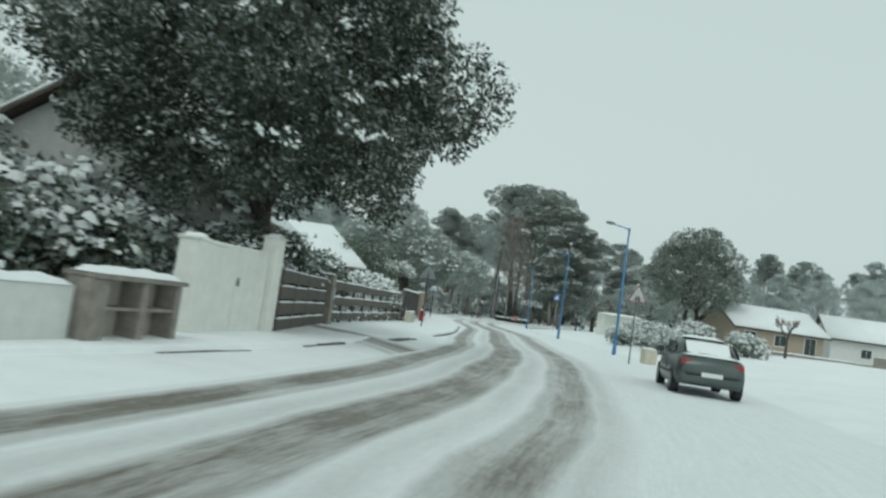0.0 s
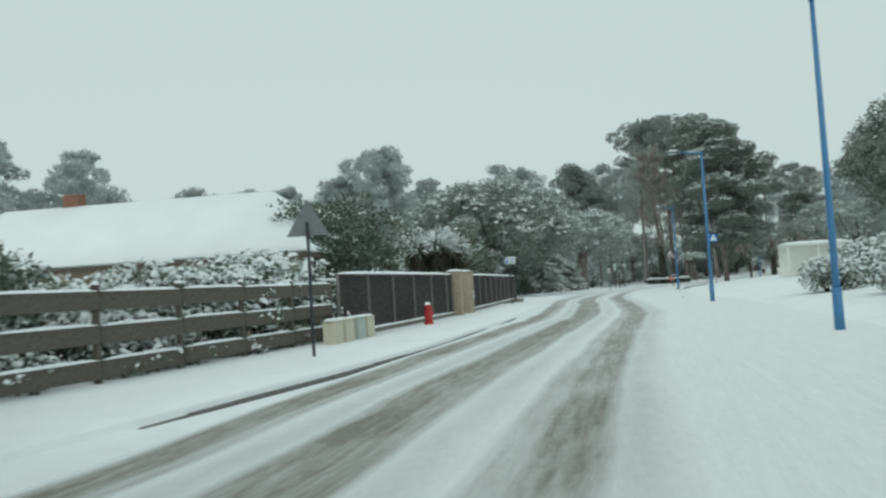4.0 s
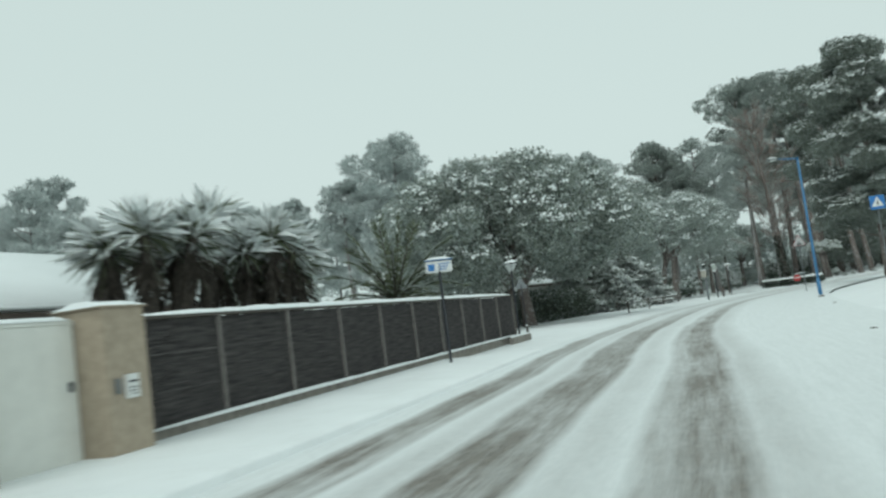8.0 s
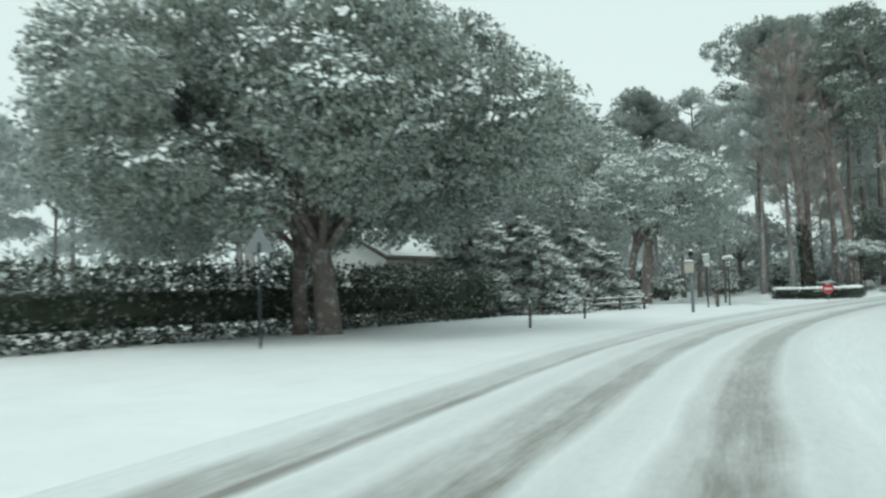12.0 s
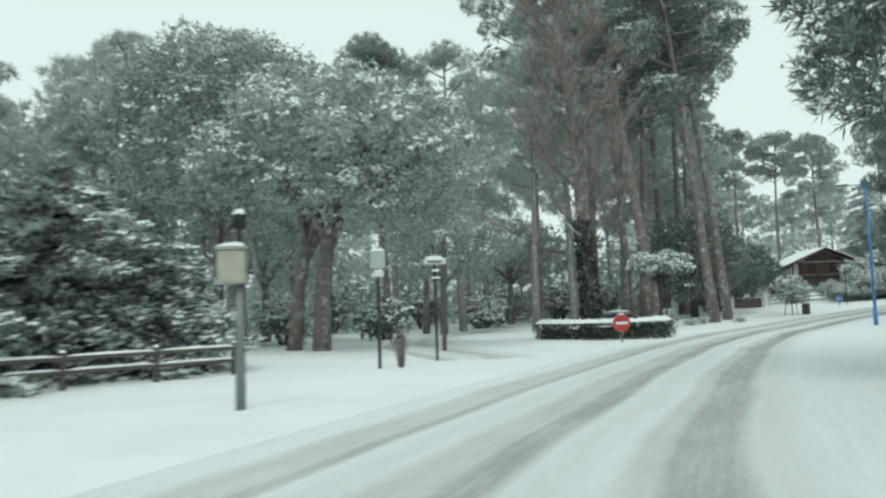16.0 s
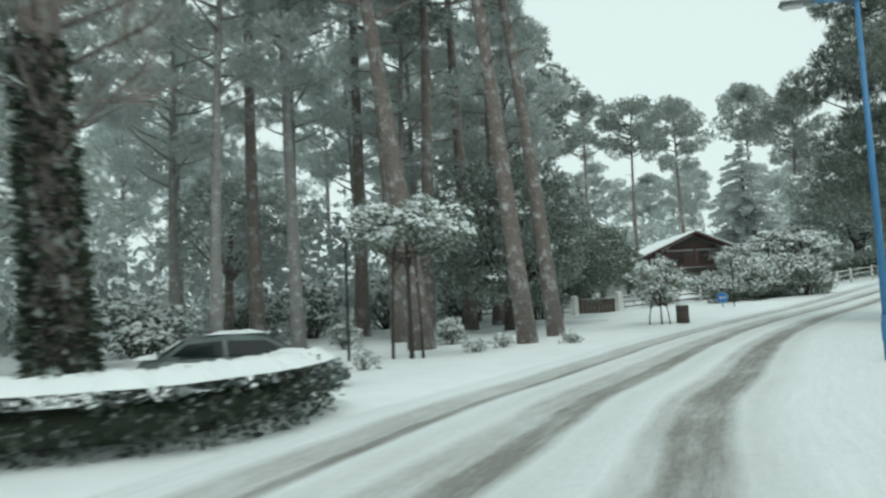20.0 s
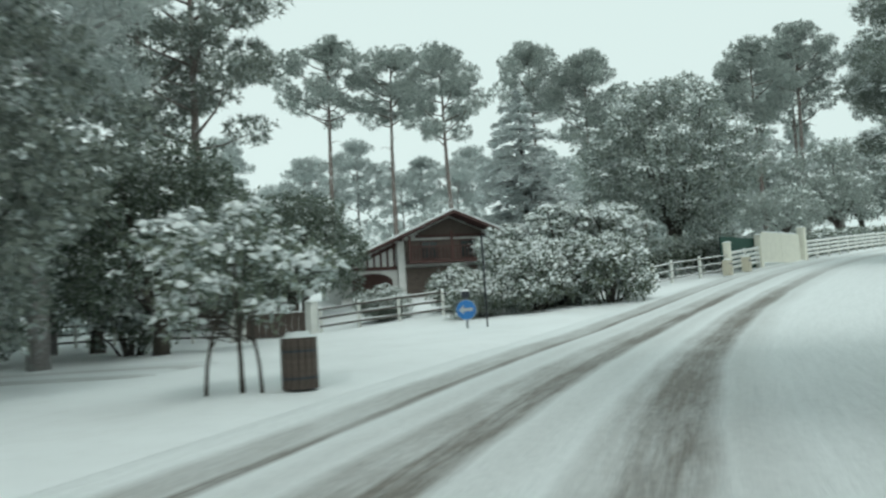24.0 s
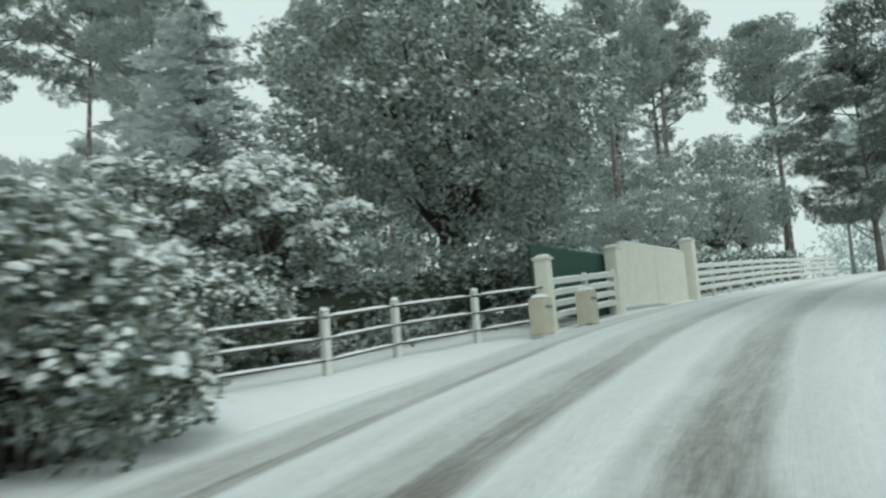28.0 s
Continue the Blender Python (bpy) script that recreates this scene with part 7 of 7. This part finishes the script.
gable_roof(0.0, 0.16, 0.8, 1.25, 0.6, TIMBER, "roof", "dark timber eaves")
gable_roof(0.165, 0.14, 0.76, 1.2, 0.56, SNOW, "roof_snow", "thick snow on the roof", 0.05)
for px in (-WL + 0.1, -3.3, WR - 0.1):
    part("roof_bracket", box_bm(0.14, 1.2, 0.16, px, -D / 2 - 0.6, roof_at(px) - 0.2, 0.01), TIMBER, hs)
plant("oak_tree", DOME_D, 35.0, 213.0, 10, 0.9, "dark evergreen tree behind the gate with white pillars", "tree")
house("annexe", 37.5, 218.5, 6, 5, 2.1, 3.3, 20, DARK_WALL, "dark timber annexe with a snowy roof among pines", ())

bs = thing("keep_left_sign", pose(43.28, 195.1, land1(43.28, 195.1), 0, 0, -28), "round blue arrow sign with a dark box above", "road sign")
part("post", cyl_bm(0.035, 0.035, 1.3, -0.2, 10), GREY_METAL, bs)
dd = part("disc", cyl_bm(0.33, 0.33, 0.03, 0, 28, turn=Matrix.Rotation(radians(90), 4, "X")), SIGN_BLUE, bs, m=Matrix.Translation((0, -0.04, 0.62)))
part("rim", cyl_bm(0.345, 0.345, 0.012, 0, 28, turn=Matrix.Rotation(radians(90), 4, "X")), SIGN_WHITE, dd, m=Matrix.Translation((0, 0.012, 0)))
_bm = bmesh.new()
_front = [_bm.verts.new((px, -0.045, pz)) for px, pz in ((-0.25, 0), (-0.08, -0.16), (-0.08, -0.055), (0.24, -0.055), (0.24, 0.055), (-0.08, 0.055), (-0.08, 0.16))]
_face = _bm.faces.new(_front)
bmesh.ops.solidify(_bm, geom=[_face], thickness=0.01)
part("arrow", _bm, SIGN_WHITE, dd, "white arrow")
part("lamp_box", box_bm(0.26, 0.16, 0.22, 0, 0, 1.02, 0.02), DARK_METAL, bs, "dark lamp box")
part("snow_cap", snow_cap(0.28, 0.18, 0.06, 0, 0, 1.24, seed=3, nx=5), SNOW, bs, smooth=True)
tp = thing("sign_mast", pose(43.87, 194.75, land1(43.87, 194.75), 0, 0, -28), "thin dark post with a small narrow plate", "sign")
part("post", cyl_bm(0.03, 0.03, 3.1, -0.2, 10), DARK_METAL, tp)
part("plate", box_bm(0.06, 0.3, 0.35, 0, 0.0, 2.75, 0.006), DARK_METAL, tp)

RH = [shrub(301 + i, 2.0, 1.8, h, RHODO, 0.14, 800, 175, 32, snowsize=1.05, lumps=0.075) for i, h in enumerate((3.0, 3.6, 2.6))]
for i, (x, y, v, s) in enumerate(((45.6, 199.2, 2, 0.66), (47.6, 198.6, 0, 0.8), (49.6, 199.6, 1, 0.9), (50.6, 197.9, 0, 0.9), (48.4, 201.6, 0, 0.95), (51.0, 203.0, 1, 0.92), (53.6, 204.2, 2, 0.9), (46.3, 203.8, 2, 0.75), (43.0, 204.8, 2, 0.6))):
    plant("rhododendron_shrub", RH[v], x, y, i * 67, s, "broad shrub bowed down under heavy snow", "shrub", "snow-laden shrubs by the timbered house")
TALLR = [leafy_tree(341, 5.2, 2.0, 1.6, RHODO, BARK_OAK, 0.16, 560, 200, bumps=34, lumps=0.11)]
for i, (x, y, s) in enumerate(((55.5, 205.0, 0.85), (53.2, 206.5, 0.9), (50.5, 207.5, 0.75))):
    plant("small_tree", TALLR[0], x, y, i * 111, s, "slender garden tree whose leaves are caked with snow", "tree", "small snowy garden trees")
OAK_D = leafy_tree(41, 11.4, 4.9, 1.3, OAK_HAZE_DUST, BARK_OAK, 0.19, 560, 130, squash=0.85, trunks=((-0.2, 0, 0.32), (0.6, 0.3, 0.2)), bumps=64)
plant("oak_tree", OAK_D, 61.8, 208.4, 0, 1.0, "big dark evergreen oak behind the white-post fence", "tree")
plant("conifer_tree", conifer(43, 12.8, 4.6, PINE_HAZE_HOAR, 1.5, 100, 17, 0.6), 56.8, 217.7, 0, 1.0, "tall cedar with tiers of snow-bent branches", "tree")
plant("oak_tree", OAK_C2, 72, 226, 50, 1.0, "evergreen oak beyond the white gate, paled for haze and frost", "tree")
plant("oak_tree", OAK_C2, 84, 231, 150, 0.95, "evergreen oak beyond the white gate, paled for haze and frost", "tree")
plant("oak_tree", OAK_C2, 93, 226, 250, 0.9, "evergreen oak beyond the white gate, paled for haze and frost", "tree")
for i, (x, y, s) in enumerate(((77, 224, 0.62), (89, 222.5, 0.6), (98, 228, 0.75), (81, 220, 0.5))):
    plant("oak_tree", OAK_MID, x, y, i * 73, s * 1.2, "rounded evergreen tree beyond the white rails, paled for haze and frost", "tree", "evergreens beyond the white rails")
plant("conifer_tree", conifer(44, 15.0, 2.6, PINE_HAZE_FROST, 1.0, 20, 18), 90.0, 231.5, 0, 1.15, "dark columnar conifer among the pines", "tree")
plant("oak_tree", DOME_D, 33.5, 199.0, 120, 0.8, "dark evergreen oak beside the gate with white pillars", "tree")
plant("oak_tree", DOME_D, 31.0, 205.5, 200, 0.85, "dark evergreen tree at the edge of the wood", "tree")
plant("oak_tree", DOME_D, 40.8, 212.5, 100, 0.72, "dark evergreen tree beside the timbered house", "tree")

# white gate and fences up the hill
for x, y, w, h in ((60.95, 203.1, 0.30, 1.55), (64.95, 205.3, 0.34, 1.72), (70.45, 207.75, 0.42, 1.9)):
    pillar(x, y, w, h, GATE_WHITE, "white rendered pillar by the hill gate", 27, 0.07, group="white pillars of the hill gate")
wg = thing("white_gate", pose(67.7, 206.55, land1(67.7, 206.55), 0, 0, 24), "tall solid white sheet gate up the hill", "gate")
part("leaf_panel", box_bm(2.56, 0.07, 1.72, -1.29, 0, 0.02, 0.01), GATE_WHITE, wg)
part("leaf_panel", box_bm(2.56, 0.07, 1.72, 1.29, 0, 0.02, 0.01), GATE_WHITE, wg)
part("top_snow", snow_cap(5.1, 0.1, 0.05, 0, 0, 1.74, seed=4), SNOW, wg, smooth=True)
rail_fence([(61.2, 203.2), (64.8, 205.2)], "white four-rail fence beside the hill gate", 4, WHITE, WHITE, 1.05, 1.9, 0.12, 0.12)
rail_fence([(70.8, 207.9), (76, 210.3), (85.2, 214.9), (92, 217)], "white four-rail fence climbing beside the road", 4, WHITE, WHITE, 1.05, 1.9, 0.12, 0.12)
for x, y in ((60.2, 202.3), (62.0, 203.0)):
    mb = thing("letter_box", pose(x, y, land1(x, y), 0, 0, 25), "cream letter box block by the fence", "letter box", "letter boxes by the hill gate")
    part("body", box_bm(0.42, 0.36, 0.76, bevel=0.02), CREAM, mb)
    part("flap", box_bm(0.26, 0.02, 0.06, 0, -0.19, 0.54), GREY_METAL, mb)
    part("snow_cap", snow_cap(0.42, 0.36, 0.07, z=0.76, seed=2), SNOW, mb, smooth=True)
gs = thing("screen_fence", pose(63.15, 204.75, land1(63.15, 204.75), 0, 0, 25.5), "dark green screen mesh stretched behind the white rails", "fence")
part("mesh_panel", box_bm(4.5, 0.04, 1.7, 0, 0, 0.05), GREEN_MESH, gs)
for px in (-2.2, 0, 2.2):
    part("post", cyl_bm(0.035, 0.035, 1.85, -0.1, 8, px, 0.05), DARK_METAL, gs)
hedge([(71.5, 209.6), (77, 212.2), (84, 216), (91, 219)], 1.2, 1.55, RHODO, "loose hedge with snow behind the white rail fence", 60, 12, 0.16, 6)
hedge([(51.5, 205.4), (56, 204.6), (61.5, 206.0), (65, 207.8)], 1.8, 2.1, OAK_HAZE_DUST, "dark undergrowth behind the white-post fence", 70, 9, 0.16, 9)

# right-hand trees of the last stretches
CEDAR_R = pine_tree(151, 20.0, 5.2, PINE, BARK, (0.0, 0.0), 0.2, 420, 0.7, False, 0.4, 0.31, 42)
plant("pine_tree", CEDAR_R, 21.2, 130.8, 0, 1.0, "broad low-branched pine overhanging the verge, flecked with snow", "tree")
CON_D = pine_tree(153, 14.0, 3.7, PINE, BARK, (0.0, 0.0), 0.25, 290, 1.0, False, 0.4, 0.28, 30)
plant("conifer_tree", CON_D, 41.0, 173.4, 0, 1.0, "young dense pine with upswept snowy shoots", "tree")
plant("conifer_tree", CON_D, 46.5, 171.0, 90, 0.95, "young dense pine with upswept snowy shoots", "tree")
RTREE = pine_tree(155, 12.5, 4.4, PINE, BARK, (0.0, 0.0), 0.2, 300, 0.62, False, 0.9, 0.25, 30)
plant("pine_tree", RTREE, 68.6, 195.0, 0, 1.1, "dense roadside pine with snow in its branches", "tree")
plant("pine_tree", RTREE, 100.5, 219.5, 140, 1.15, "dense roadside pine with snow in its branches", "tree")
plant("bare_tree", BARE[1], 58.5, 187.0, 40, 1.3, "leafless roadside tree lined with snow", "tree")
